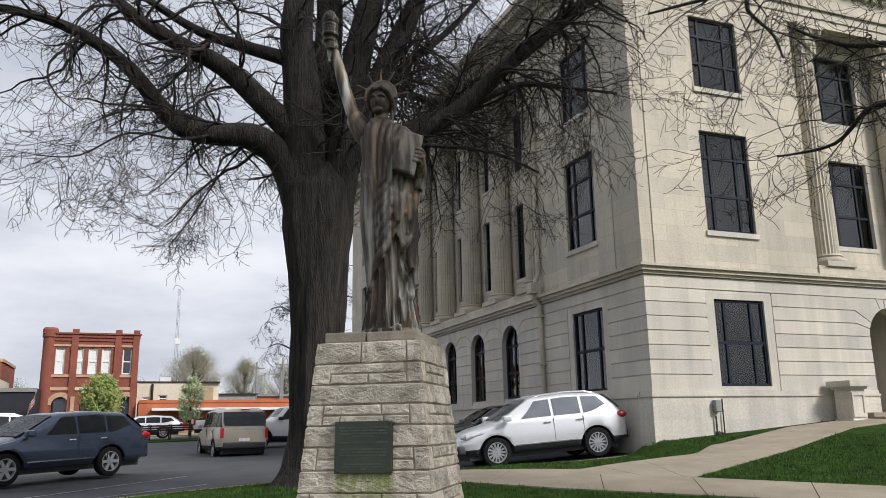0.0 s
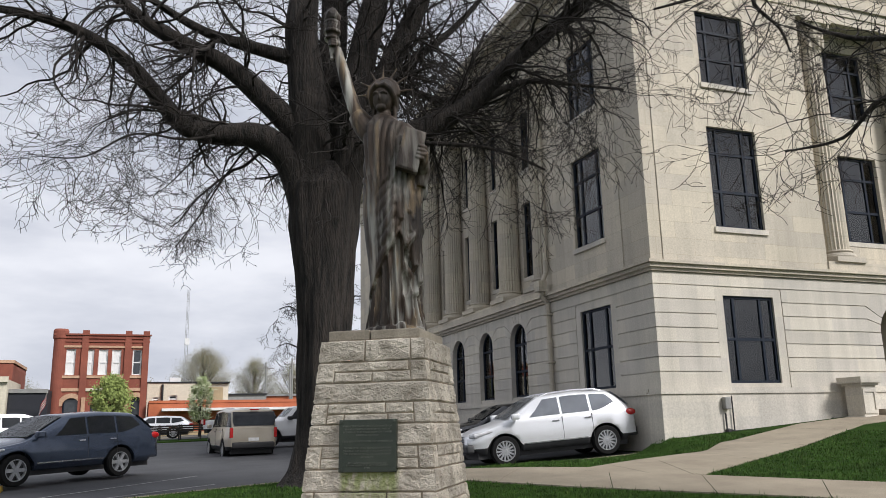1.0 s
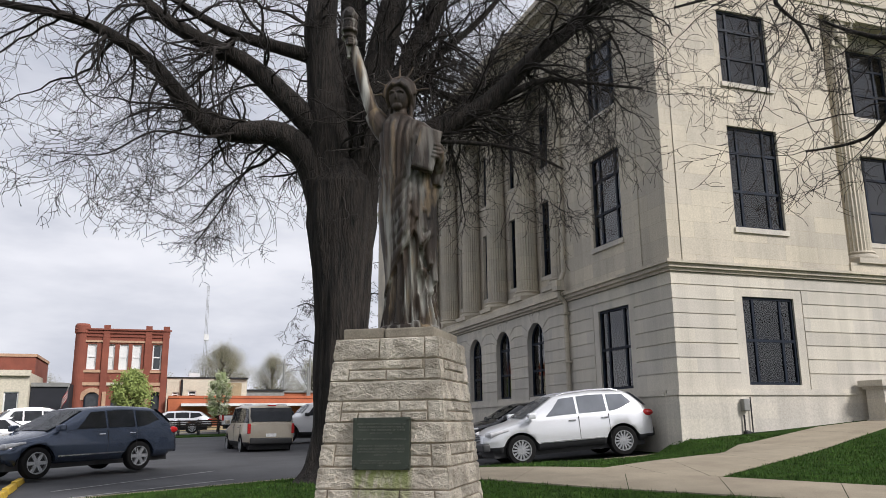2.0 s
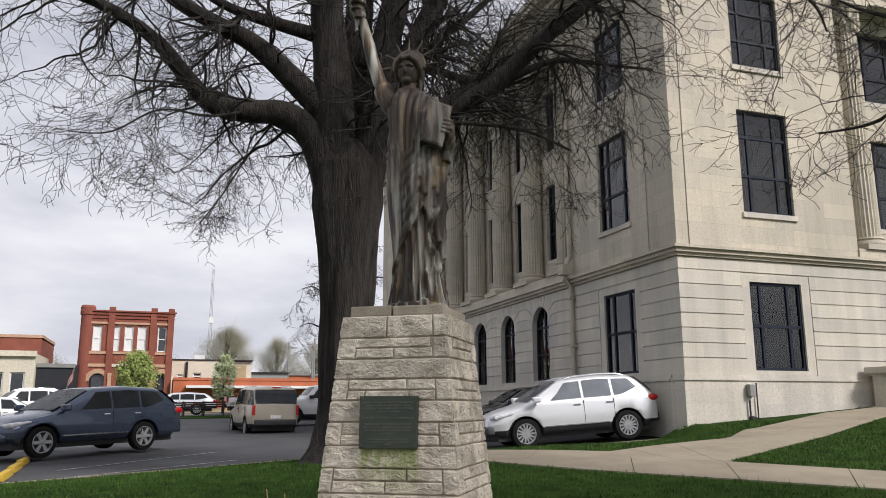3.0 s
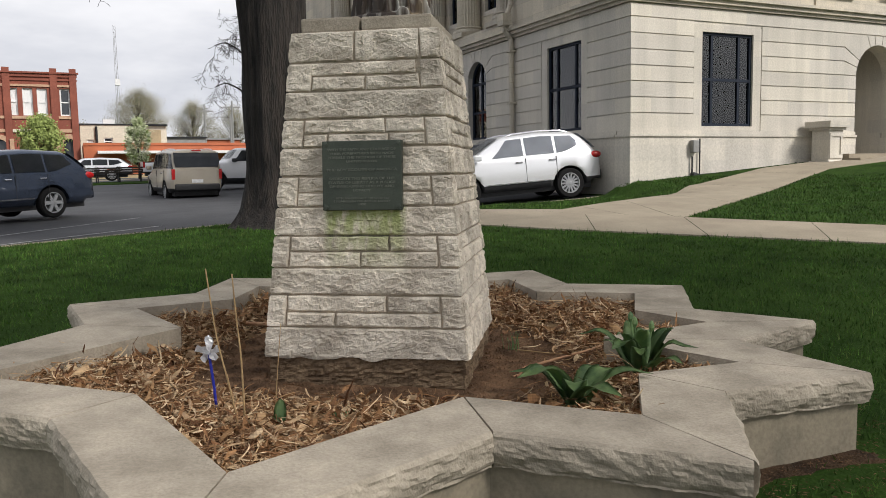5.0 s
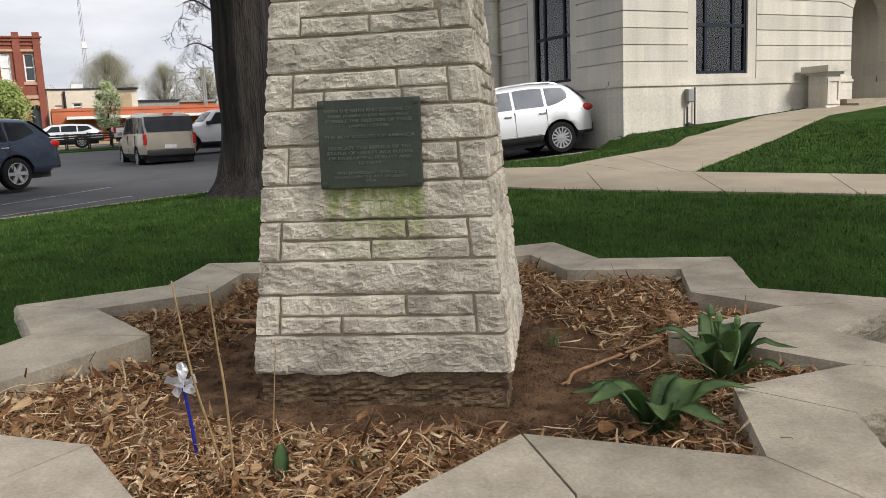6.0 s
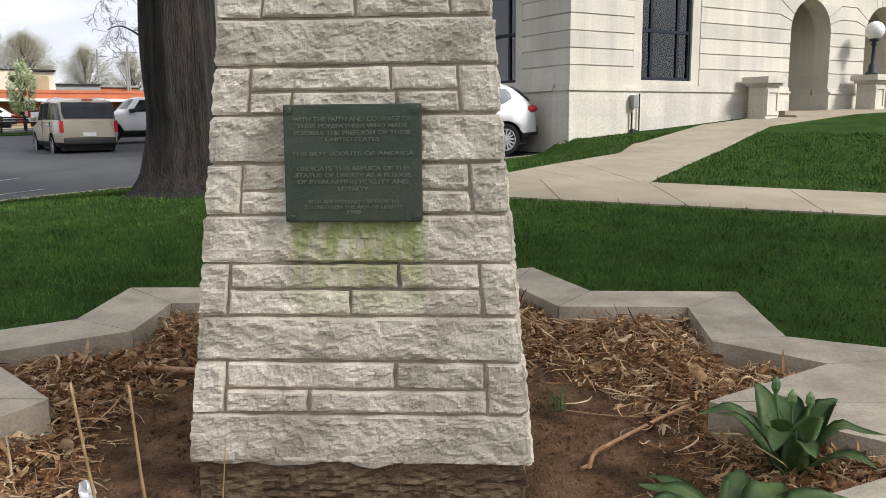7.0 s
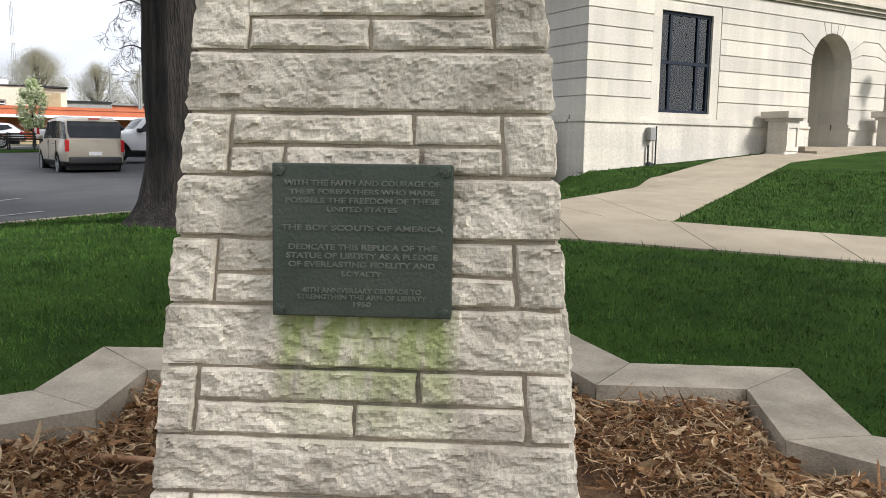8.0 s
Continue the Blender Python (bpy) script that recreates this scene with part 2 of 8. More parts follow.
M_LENS = mat("clear_lens", (0.6, 0.6, 0.62), None, 8, 0.1, 0, 60)
M_STEEL = mat("galvanised_steel", (0.33, 0.33, 0.32), (0.25, 0.25, 0.24), 3, 0.5, 0.1, 40, metal=0.5)


# ---- mesh helpers ----
def part(name, bm, material, parent=None, label="", smooth=False):
    me = bpy.data.meshes.new(name)
    bm.normal_update()
    bm.to_mesh(me)
    bm.free()
    me.materials.append(material)
    if smooth:
        me.shade_smooth()
    ob = new(name, me)
    if parent:
        ob.parent = parent
    if label:
        ob["label"] = label
    return ob


def thing(name, m=None, label="", category="", group="", kind=""):
    ob = new(name)
    ob.empty_display_size = 0.1
    if m is not None:
        ob.matrix_basis = m
    return tagged(ob, label, category, group, kind)


def box(bm, x0, x1, y0, y1, z0, z1, m=None):
    ps = [Vector((x, y, z)) for z in (z0, z1) for y in (y0, y1) for x in (x0, x1)]
    if m is not None:
        ps = [m @ p for p in ps]
    v = [bm.verts.new(p) for p in ps]
    fs = [bm.faces.new([v[i] for i in q]) for q in ((0, 2, 3, 1), (4, 5, 7, 6), (0, 1, 5, 4), (2, 6, 7, 3), (0, 4, 6, 2), (1, 3, 7, 5))]
    if m is not None and m.determinant() < 0:
        for f in fs:
            f.normal_flip()
    return v


def bevel(bm, w, seg=1):
    bmesh.ops.bevel(bm, geom=bm.edges[:], offset=w, segments=seg, profile=0.6, affect="EDGES")


def prism(bm, pts, z0, z1, m=None):
    """A flat outline (x, y) drawn up from z0 to z1."""
    n = len(pts)
    m = m or Matrix()
    lo = [bm.verts.new(m @ Vector((x, y, z0))) for x, y in pts]
    hi = [bm.verts.new(m @ Vector((x, y, z1))) for x, y in pts]
    fs = [bm.faces.new(lo[::-1]), bm.faces.new(hi)]
    for i in range(n):
        fs.append(bm.faces.new((lo[i], lo[(i + 1) % n], hi[(i + 1) % n], hi[i])))
    bmesh.ops.recalc_face_normals(bm, faces=fs)
    return fs


def tube(bm, pts, radii, sides=8, cap=True, wob=0.0):
    """A tapered round tube along pts."""
    pts = [Vector(p) for p in pts]
    rings = []
    up = Vector((0.31, 0.17, 0.93))
    for i, p in enumerate(pts):
        d = (pts[min(i + 1, len(pts) - 1)] - pts[max(i - 1, 0)]).normalized()
        a = d.cross(up)
        if a.length < 0.05:
            a = d.cross(Vector((1, 0, 0)))
        a.normalize()
        b = d.cross(a)
        up = a.cross(d)
        ring = []
        for k in range(sides):
            t = 2 * math.pi * k / sides
            rr = radii[i]
            if wob and sides > 20:
                rr *= 1 + 0.05 * noise.noise(Vector((9 * math.cos(t), 9 * math.sin(t), p.z * 0.7))) + 0.03 * noise.noise(Vector((20 * math.cos(t), 20 * math.sin(t), p.z * 1.6)))
            if wob:
                rr *= 1 + wob * noise.noise(Vector((p.x * 0.7 + 3 * math.cos(t), p.y * 0.7 + 3 * math.sin(t), p.z * 0.5)))
            ring.append(bm.verts.new(p + a * (rr * math.cos(t)) + b * (rr * math.sin(t))))
        rings.append(ring)
    for r0, r1 in zip(rings, rings[1:]):
        for k in range(sides):
            bm.faces.new((r0[k], r0[(k + 1) % sides], r1[(k + 1) % sides], r1[k]))
    if cap:
        bm.faces.new(rings[0][::-1])
        bm.faces.new(rings[-1])


def lathe(bm, prof, sides=24, m=None, cap=True):
    m = m or Matrix()
    rings = [[bm.verts.new(m @ Vector((r * math.cos(2 * math.pi * k / sides), r * math.sin(2 * math.pi * k / sides), z))) for k in range(sides)] for r, z in prof]
    for r0, r1 in zip(rings, rings[1:]):
        for k in range(sides):
            bm.faces.new((r0[k], r0[(k + 1) % sides], r1[(k + 1) % sides], r1[k]))
    if cap:
        bm.faces.new(rings[0][::-1])
        bm.faces.new(rings[-1])


def smooth(t):
    t = max(0.0, min(1.0, t))
    return t * t * (3 - 2 * t)


# ---- ground ----
LOT = [(-60.0, -8.0), (-12.0, 7.9), (-2.8, 11.3), (-0.45, 12.3), (1.5, 13.1), (6.5, 13.5), (11.35, 12.75)]


def lot_y(x):
    """Where the lawn's edge meets the car park."""
    if x >= LOT[-1][0]:
        return LOT[-1][1]
    for (xa, ya), (xb, yb) in zip(LOT, LOT[1:]):
        if x <= xb:
            return ya + (yb - ya) * (x - xa) / (xb - xa)


def lot_z(x, y):
    return -0.42 + 0.017 * min(y, 20) + 0.022 * max(0, min(y, 60) - 20) + 0.02 * max(-20, min(x, 12)) + 0.05 * max(0, min(x, 12) - 8)


def lawn_z(x, y):
    xx, yy = max(-14, min(x, 30)), max(-12, min(y, 14))
    base = -0.37 + 0.026 * xx + 0.0525 * yy * smooth((yy + 4) / 5) + 0.05 * max(0, min(xx, 20) - 12)
    return base


def ground_z(x, y):
    if x > 11.6 and y > 12.7:
        return 0.3
    d = lot_y(x) - y
    if d < 0:
        return lot_z(x, y) - 0.06
    lo = lot_z(x, y) + 0.07
    k = smooth(d / 5.0) if x < 10.6 else 1 - (1 - smooth(d / 5.0)) * (1 - smooth((x - 10.6) / 1.0))
    return lo + (lawn_z(x, y) - lo) * k


def axis(lo, hi, fine_lo, fine_hi, step):
    a = list(np.arange(fine_lo, fine_hi, step))
    s, x = step, fine_hi
    while x < hi:
        a.append(x)
        s *= 1.35
        x += s
    a.append(hi)
    s, x = step, fine_lo
    while x > lo:
        s *= 1.35
        x -= s
        a.insert(0, max(x, lo))
    return a


def sheet(name, xs, ys, zf, material, label, category, keep=None):
    vs, idx, fs = [], {}, []
    for j, y in enumerate(ys):
        for i, x in enumerate(xs):
            idx[i, j] = len(vs)
            vs.append((x, y, zf(x, y)))
    for j in range(len(ys) - 1):
        for i in range(len(xs) - 1):
            if keep is None or keep((xs[i] + xs[i + 1]) / 2, (ys[j] + ys[j + 1]) / 2):
                fs.append((idx[i, j], idx[i + 1, j], idx[i + 1, j + 1], idx[i, j + 1]))
    me = bpy.data.meshes.new(name)
    me.from_pydata(vs, [], fs)
    me.materials.append(material)
    me.shade_smooth()
    return tagged(new(name, me), label, category, kind="structure")


sheet("ground", axis(-900, 900, -16, 26, 0.4), axis(-300, 1500, -10, 17, 0.25), ground_z, M_GRASS, "green mown lawn running out to the horizon", "ground")

# the car park: its near edge follows the lawn
bm = bmesh.new()
cols = [x for x in axis(-160, 160, -12, 12, 0.8)]
rows = [0, 0.4, 1, 2, 4, 7, 11, 16, 22, 28, 36, 46.5]
grid = []
for x in cols:
    y0 = lot_y(x) if x < 11.5 else 12.8
    grid.append([bm.verts.new((x, y0 + (62 - y0) * r / 46.5, lot_z(x, y0 + (62 - y0) * r / 46.5))) for r in rows])
for a, b in zip(grid, grid[1:]):
    for k in range(len(rows) - 1):
        bm.faces.new((a[k], b[k], b[k + 1], a[k + 1]))
tagged(part("road", bm, M_ASPH, smooth=True), "grey worn asphalt car park and street", "road", kind="structure")

bm = bmesh.new()  # kerb between lawn and car park
for (xa, ya), (xb, yb) in zip(LOT[1:], LOT[2:]):
    n = 8
    for k in range(n):
        p, q = [Vector((xa + (xb - xa) * (k + e) / n, ya + (yb - ya) * (k + e) / n, 0)) for e in (0.0, 0.99)]
        d = (q - p).normalized()
        s = Vector((-d.y, d.x, 0)) * 0.14
        lo = min(lot_z(p.x, p.y), lot_z(q.x, q.y)) - 0.1
        vs = []
        for z in (0, 1):
            for v in (p - s * 0.2, q - s * 0.2, q + s, p + s):
                vs.append(bm.verts.new((v.x, v.y, lot_z(v.x, v.y) + 0.075 if z else lo)))
        for f in ((3, 2, 1, 0), (4, 5, 6, 7), (0, 1, 5, 4), (1, 2, 6, 5), (2, 3, 7, 6), (3, 0, 4, 7)):
            bm.faces.new([vs[i] for i in f])
tagged(part("kerb", bm, M_CONC), "low pale concrete kerb beside the car park", "kerb", kind="structure")


WALKS = []


def walk_strip(name, left, right, label, n=40, lift=0.022):
    """A concrete path between two edge lines that lies on the lawn, in slabs with cut joints."""
    bm = bmesh.new()
    WALKS.append([Vector((*p, 0)) for p in left] + [Vector((*p, 0)) for p in reversed(right)])
    L = [Vector(p) for p in left]
    R = [Vector(p) for p in right]

    def along(P, t):
        t *= len(P) - 1
        i = min(int(t), len(P) - 2)
        return P[i].lerp(P[i + 1], t - i)
    prev = None
    for k in range(n + 1):
        a, b = along(L, k / n), along(R, k / n)
        row = []
        for e in (0, 0.25, 0.5, 0.75, 1):
            p = a.lerp(b, e)
            row.append(Vector((p.x, p.y, ground_z(p.x, p.y) + lift)))
        if prev:
            gap = 0.012 if k % 5 == 0 else 0.0
            d = [(r - q) for q, r in zip(prev, row)]
            top0 = [bm.verts.new(q) for q in prev]
            top1 = [bm.verts.new(r - dd.normalized() * gap) for r, dd in zip(row, d)]
            for i in range(4):
                bm.faces.new((top0[i + 1], top0[i], top1[i], top1[i + 1]))
            for t0, t1 in ((top0[0], top1[0]), (top1[-1], top0[-1])):
                b0, b1 = bm.verts.new(t0.co - Vector((0, 0, 0.12))), bm.verts.new(t1.co - Vector((0, 0, 0.12)))
                bm.faces.new((t0, b0, b1, t1))
            if gap:
                lowr = [bm.verts.new(v.co - Vector((0, 0, 0.03))) for v in top1]
                nxt = [bm.verts.new(r - Vector((0, 0, 0.03))) for r in row]
                for i in range(4):
                    bm.faces.new((top1[i + 1], top1[i], lowr[i], lowr[i + 1]))
                    bm.faces.new((lowr[i + 1], lowr[i], nxt[i], nxt[i + 1]))
        prev = row
    bmesh.ops.recalc_face_normals(bm, faces=bm.faces[:])
    ob = part(name, bm, M_CONC)
    return tagged(ob, label, "path", kind="structure")


walk_strip("pavement", [(3.2, 12.6), (4.6, 9.6), (6.0, 7.6), (7.3, 5.95), (8.7, 4.0), (11.5, 0.2), (15, -4.6)], [(2.0, 11.2), (3.3, 8.3), (4.95, 5.8), (6.2, 4.25), (7.4, 2.75), (10.0, -0.9), (13.6, -5.8)], "pale concrete path across the lawn")
walk_strip("pavement_2", [(4.9, 9.2), (6.4, 8.0), (8.6, 8.9), (11.6, 10.6), (15.6, 12.2), (25, 12.4)], [(5.8, 7.8), (6.6, 6.7), (7.35, 6.0), (11.8, 8.5), (16.2, 10.6), (25, 10.8)], "pale concrete path leading up to the building", lift=0.016)


def pieces(name, bm, material, parent, label=""):
    """Each loose block of bm becomes a part of its own."""
    left = set(bm.verts)
    while left:
        isle, todo = set(), [left.pop()]
        while todo:
            v = todo.pop()
            isle.add(v)
            for e in v.link_edges:
                w = e.other_vert(v)
                if w in left:
                    left.discard(w)
                    todo.append(w)
        one, num = bmesh.new(), {}
        for v in isle:
            num[v] = one.verts.new(v.co)
        for f in {f for v in isle for f in v.link_faces}:
            one.faces.new([num[v] for v in f.verts])
        part(name, one, material, parent, label)
    bm.free()


# ---- courthouse ----
X0, Y0 = 11.52, 12.64
RIGHT = Matrix(((1, 0, 0, 0), (0, -1, 0, Y0), (0, 0, 1, 0), (0, 0, 0, 1)))  # u -> x, out -> -y
LEFT = Matrix(((0, -1, 0, X0), (1, 0, 0, 0), (0, 0, 1, 0), (0, 0, 0, 1)))  # u -> y, out -> -x
courthouse = thing("courthouse", None, "large pale limestone courthouse with columns and dark windows", "building")
BASE_T, LEDGE_B, LEDGE_T = 1.72, 5.05, 5.33


def wall_with_holes(bm, u0, u1, z0, z1, d0, d1, holes, m):
    holes = [h for h in holes if h[3] > z0 and h[2] < z1 and h[1] > u0 and h[0] < u1]
    us = sorted({u0, u1, *[h[0] for h in holes], *[h[1] for h in holes]})
    zs = sorted({z0, z1, *[h[2] for h in holes], *[h[3] for h in holes]})
    us = [u for u in us if u0 <= u <= u1]
    zs = [z for z in zs if z0 <= z <= z1]
    for ua, ub in zip(us, us[1:]):
        run = None
        for za, zb in zip(zs, zs[1:]):
            cu, cz = (ua + ub) / 2, (za + zb) / 2
            solid = not any(h[0] < cu < h[1] and h[2] < cz < h[3] for h in holes)
            if solid:
                run = (run[0], zb) if run else (za, zb)
            if run and (not solid or zb == zs[-1]):
                box(bm, ua, ub, d0, d1, run[0], run[1], m)
                run = None
    bmesh.ops.remove_doubles(bm, verts=bm.verts[:], dist=0.0002)


def arch_fill(bm, u0, u1, spring, top, d0, d1, m):
    """The stone round an arched head, inside the square opening."""
    c, r, n = (u0 + u1) / 2, (u1 - u0) / 2, 12
    rise = top - spring
    for side in (-1, 1):
        for k in range(n // 2):
            a0, a1 = math.pi / 2 * k / (n // 2), math.pi / 2 * (k + 1) / (n // 2)
            x0, x1 = c + side * r * math.cos(a0), c + side * r * math.cos(a1)
            za, zb = spring + rise * math.sin(a0), spring + rise * math.sin(a1)
            fs = []
            q = [(x0, za), (x1, zb), (x1, top + 0.001), (x0, top + 0.001)]
            v0 = [bm.verts.new(m @ Vector((x, d0, z))) for x, z in q]
            v1 = [bm.verts.new(m @ Vector((x, d1, z))) for x, z in q]
            fs.append(bm.faces.new(v0))
            fs.append(bm.faces.new(v1[::-1]))
            for i in range(4):
                j = (i + 1) % 4
                try:
                    fs.append(bm.faces.new((v0[i], v1[i], v1[j], v0[j])))
                except ValueError:
                    pass
            bmesh.ops.recalc_face_normals(bm, faces=fs)


def window(u0, u1, z0, z1, d, m, ucuts, zcuts, blind=0.0, arch=None, sill=True):
    """A dark-framed window whose frame stands at depth d, with panes, sill and a near-black panel behind for the unlit
    room.
    """
    bm = bmesh.new()
    w = 0.075
    wall_with_holes(bm, u0, u1, z0, z1, d - 0.06, d + 0.04, [(u0 + w, u1 - w, z0 + w, z1 - w)], m)
    us = [u0 + w, *[u0 + (u1 - u0) * c for c in ucuts], u1 - w]
    zs = [z0 + w, *[z0 + (z1 - z0) * c for c in zcuts], z1 - w]
    if arch:
        arch_fill(bm, u0 + w, u1 - w, arch, z1 - w, d - 0.05, d + 0.035, m)
    win = part("window", bm, M_FRAME, courthouse, "tall window with a dark blue frame")
    for u in us[1:-1]:
        b2 = bmesh.new()
        box(b2, u - 0.04, u + 0.04, d - 0.05, d + 0.03, z0 + w, z1 - w, m)
        part("mullion", b2, M_FRAME, win)
    for z in zs[1:-1]:
        b2 = bmesh.new()
        box(b2, u0 + w, u1 - w, d - 0.045, d + 0.036, z - 0.04, z + 0.04, m)
        part("glazing_bar", b2, M_FRAME, win)
    for ua, ub in zip(us, us[1:]):
        for za, zb in zip(zs, zs[1:]):
            b2 = bmesh.new()
            e = 0.03
            box(b2, ua - e, ub + e, d - 0.012, d - 0.004, za - e, zb + e, m)
            part("pane", b2, M_GLASS, win)
    if blind:
        b2 = bmesh.new()
        n = 1
        za = z0 + (z1 - z0) * blind
        for k in range(n):
            box(b2, us[len(us) // 2 - 1], us[len(us) // 2], d - 0.2 - 0.01 * (k % 2), d - 0.19, z0 + (za - z0) * k / n, z0 + (za - z0) * (k + 0.97) / n, m)
        part("blind", b2, M_BLIND, win)
    # backing panel: the room's darkness is put into its near-black colour
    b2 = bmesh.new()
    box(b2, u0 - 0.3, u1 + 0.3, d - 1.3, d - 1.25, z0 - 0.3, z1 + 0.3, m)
    part("unlit_room_panel", b2, M_DARK, win)
    if sill:
        b2 = bmesh.new()
        box(b2, u0 - 0.06, u1 + 0.06, d - 0.04, d + 0.19, z0 - 0.15, z0, m)
        part("sill", b2, M_LIMEW, win)


def column(u, d, z0, z1, r, m, label=""):
    """A fluted column on a round base with a leafy capital."""
    bm = bmesh.new()
    sides, zb, zc = 48, z0 + 0.42, z1 - 1.0
    rings = []
    for k in range(9):
        t = k / 8
        rr = r * (1 - 0.14 * t * t)
        ring = []
        for i in range(sides):
            f = 1.0 if i % 2 == 0 else 0.915
            a = 2 * math.pi * i / sides
            ring.append(bm.verts.new(m @ Vector((u + rr * f * math.cos(a), d + rr * f * math.sin(a), zb + (zc - zb) * t))))
        rings.append(ring)
    fs = []
    for r0, r1 in zip(rings, rings[1:]):
        for i in range(sides):
            fs.append(bm.faces.new((r0[i], r0[(i + 1) % sides], r1[(i + 1) % sides], r1[i])))
    bmesh.ops.recalc_face_normals(bm, faces=fs)
    col = part("column", bm, M_LIME, courthouse, "fluted limestone column")
    bm = bmesh.new()
    mm = m @ Matrix.Translation((u, d, 0))
    lathe(bm, [(r * 1.32, z0 + 0.16), (r * 1.36, z0 + 0.22), (r * 1.32, z0 + 0.29), (r * 1.1, z0 + 0.32), (r * 1.1, z0 + 0.35), (r * 1.18, z0 + 0.38), (r * 1.14, z0 + 0.43), (r, z0 + 0.44)], 32, mm)
    box(bm, u - r * 1.42, u + r * 1.42, d - r * 1.42, d + r * 1.42, z0, z0 + 0.16, m)
    bmesh.ops.recalc_face_normals(bm, faces=bm.faces[:])
    part("column_base", bm, M_LIME, col)
    bm = bmesh.new()
    lathe(bm, [(r * 0.84, zc), (r * 0.95, zc + 0.05), (r * 0.86, zc + 0.1), (r * 0.88, zc + 0.5), (r * 1.25, zc + 0.88)], 24, mm)
    for tier, (zz, h, rr) in enumerate(((zc + 0.08, 0.34, 0.9), (zc + 0.36, 0.38, 0.97))):
        for i in range(8):
            a = math.pi / 4 * (i + 0.5 * tier)
            lm = mm @ Matrix.Rotation(a, 4, "Z")
            tube(bm, [lm @ Vector((r * rr, 0, zz)), lm @ Vector((r * rr * 1.06, 0, zz + h * 0.6)), lm @ Vector((r * rr * 1.3, 0, zz + h * 0.95)), lm @ Vector((r * rr * 1.36, 0, zz + h * 0.72))], [0.09, 0.1, 0.07, 0.03], 6)
    for i in range(4):
        lm = mm @ Matrix.Rotation(math.pi / 4 + i * math.pi / 2, 4, "Z")
        tube(bm, [lm @ Vector((r * 0.9, 0, zc + 0.6)), lm @ Vector((r * 1.3, 0, zc + 0.86)), lm @ Vector((r * 1.55, 0, zc + 0.84)), lm @ Vector((r * 1.5, 0, zc + 0.7))], [0.06, 0.08, 0.08, 0.05], 6)
    box(bm, u - r * 1.3, u + r * 1.3, d - r * 1.3, d + r * 1.3, zc + 0.88, z1, m)
    bmesh.ops.recalc_face_normals(bm, faces=bm.faces[:])
    part("capital", bm, M_LIME, col, "carved leafy capital")


W_COLS, W_ROWS1, W_ROWS2 = (0.22, 0.75), (0.5,), (0.36, 0.74)
PAV_R, PAV_L = 17.9, 18.75   # where the corner block gives way to the colonnades
# openings, in each face's own measure
def voussoirs(c, aw, spring, rise, zlow, zhigh, reach, m, joints=()):
    """Wedge stones round an arched head; each level joint of the wall turns in towards the arch's centre."""
    def rim(a):
        ca, sa = math.cos(a), math.sin(a)
        t = min(reach / abs(ca) if abs(ca) > 1e-6 else 1e9, (zhigh - spring) / sa if sa > 1e-6 else 1e9)
        return (c + t * ca, spring + t * sa)
    corner = math.atan2(zhigh - spring, reach)
    side = [math.atan2(z - spring, reach) for z in joints if zlow + 0.05 < z < zhigh - 0.05 and z > spring]
    right = [0.0, *side, *(a for a in (1.18, 1.42) if a > (side[-1] if side else 0) + 0.1)]
    angles = right + [math.pi - a for a in reversed(right)]
    for k, (s0, s1) in enumerate(zip(angles, angles[1:])):
        a0, a1 = s0 + 0.011 * (k > 0), s1 - 0.011 * (k < len(angles) - 2)
        pts = [(c + aw * math.cos(a), spring + rise * math.sin(a)) for a in np.linspace(a1, a0, 5)]
        if k == 0:
            pts += [(c + aw, zlow), (c + reach, zlow)]
        pts.append(rim(a0))
        for q in (corner, math.pi - corner):
            if a0 < q < a1:
                pts.append(rim(q))
        pts.append(rim(a1))
        if k == len(angles) - 2:
            pts += [(c - reach, zlow), (c - aw, zlow)]
        bm = bmesh.new()
        lo = [bm.verts.new(m @ Vector((u, -0.03, z))) for u, z in pts]
        hi = [bm.verts.new(m @ Vector((u, 0.0, z))) for u, z in pts]
        bm.faces.new(lo), bm.faces.new(hi[::-1])
        for i in range(len(pts)):
            j = (i + 1) % len(pts)
            bm.faces.new((lo[i], lo[j], hi[j], hi[i]))
        bmesh.ops.recalc_face_normals(bm, faces=bm.faces[:])
        part("voussoir", bm, M_LIMEW, courthouse)


r_arches = [(20.62 + 3.65 * k) for k in range(5)]
l_arches = [(21.0 + 2.93 * k) for k in range(6)]
END_R, END_L = 42.0, 43.2

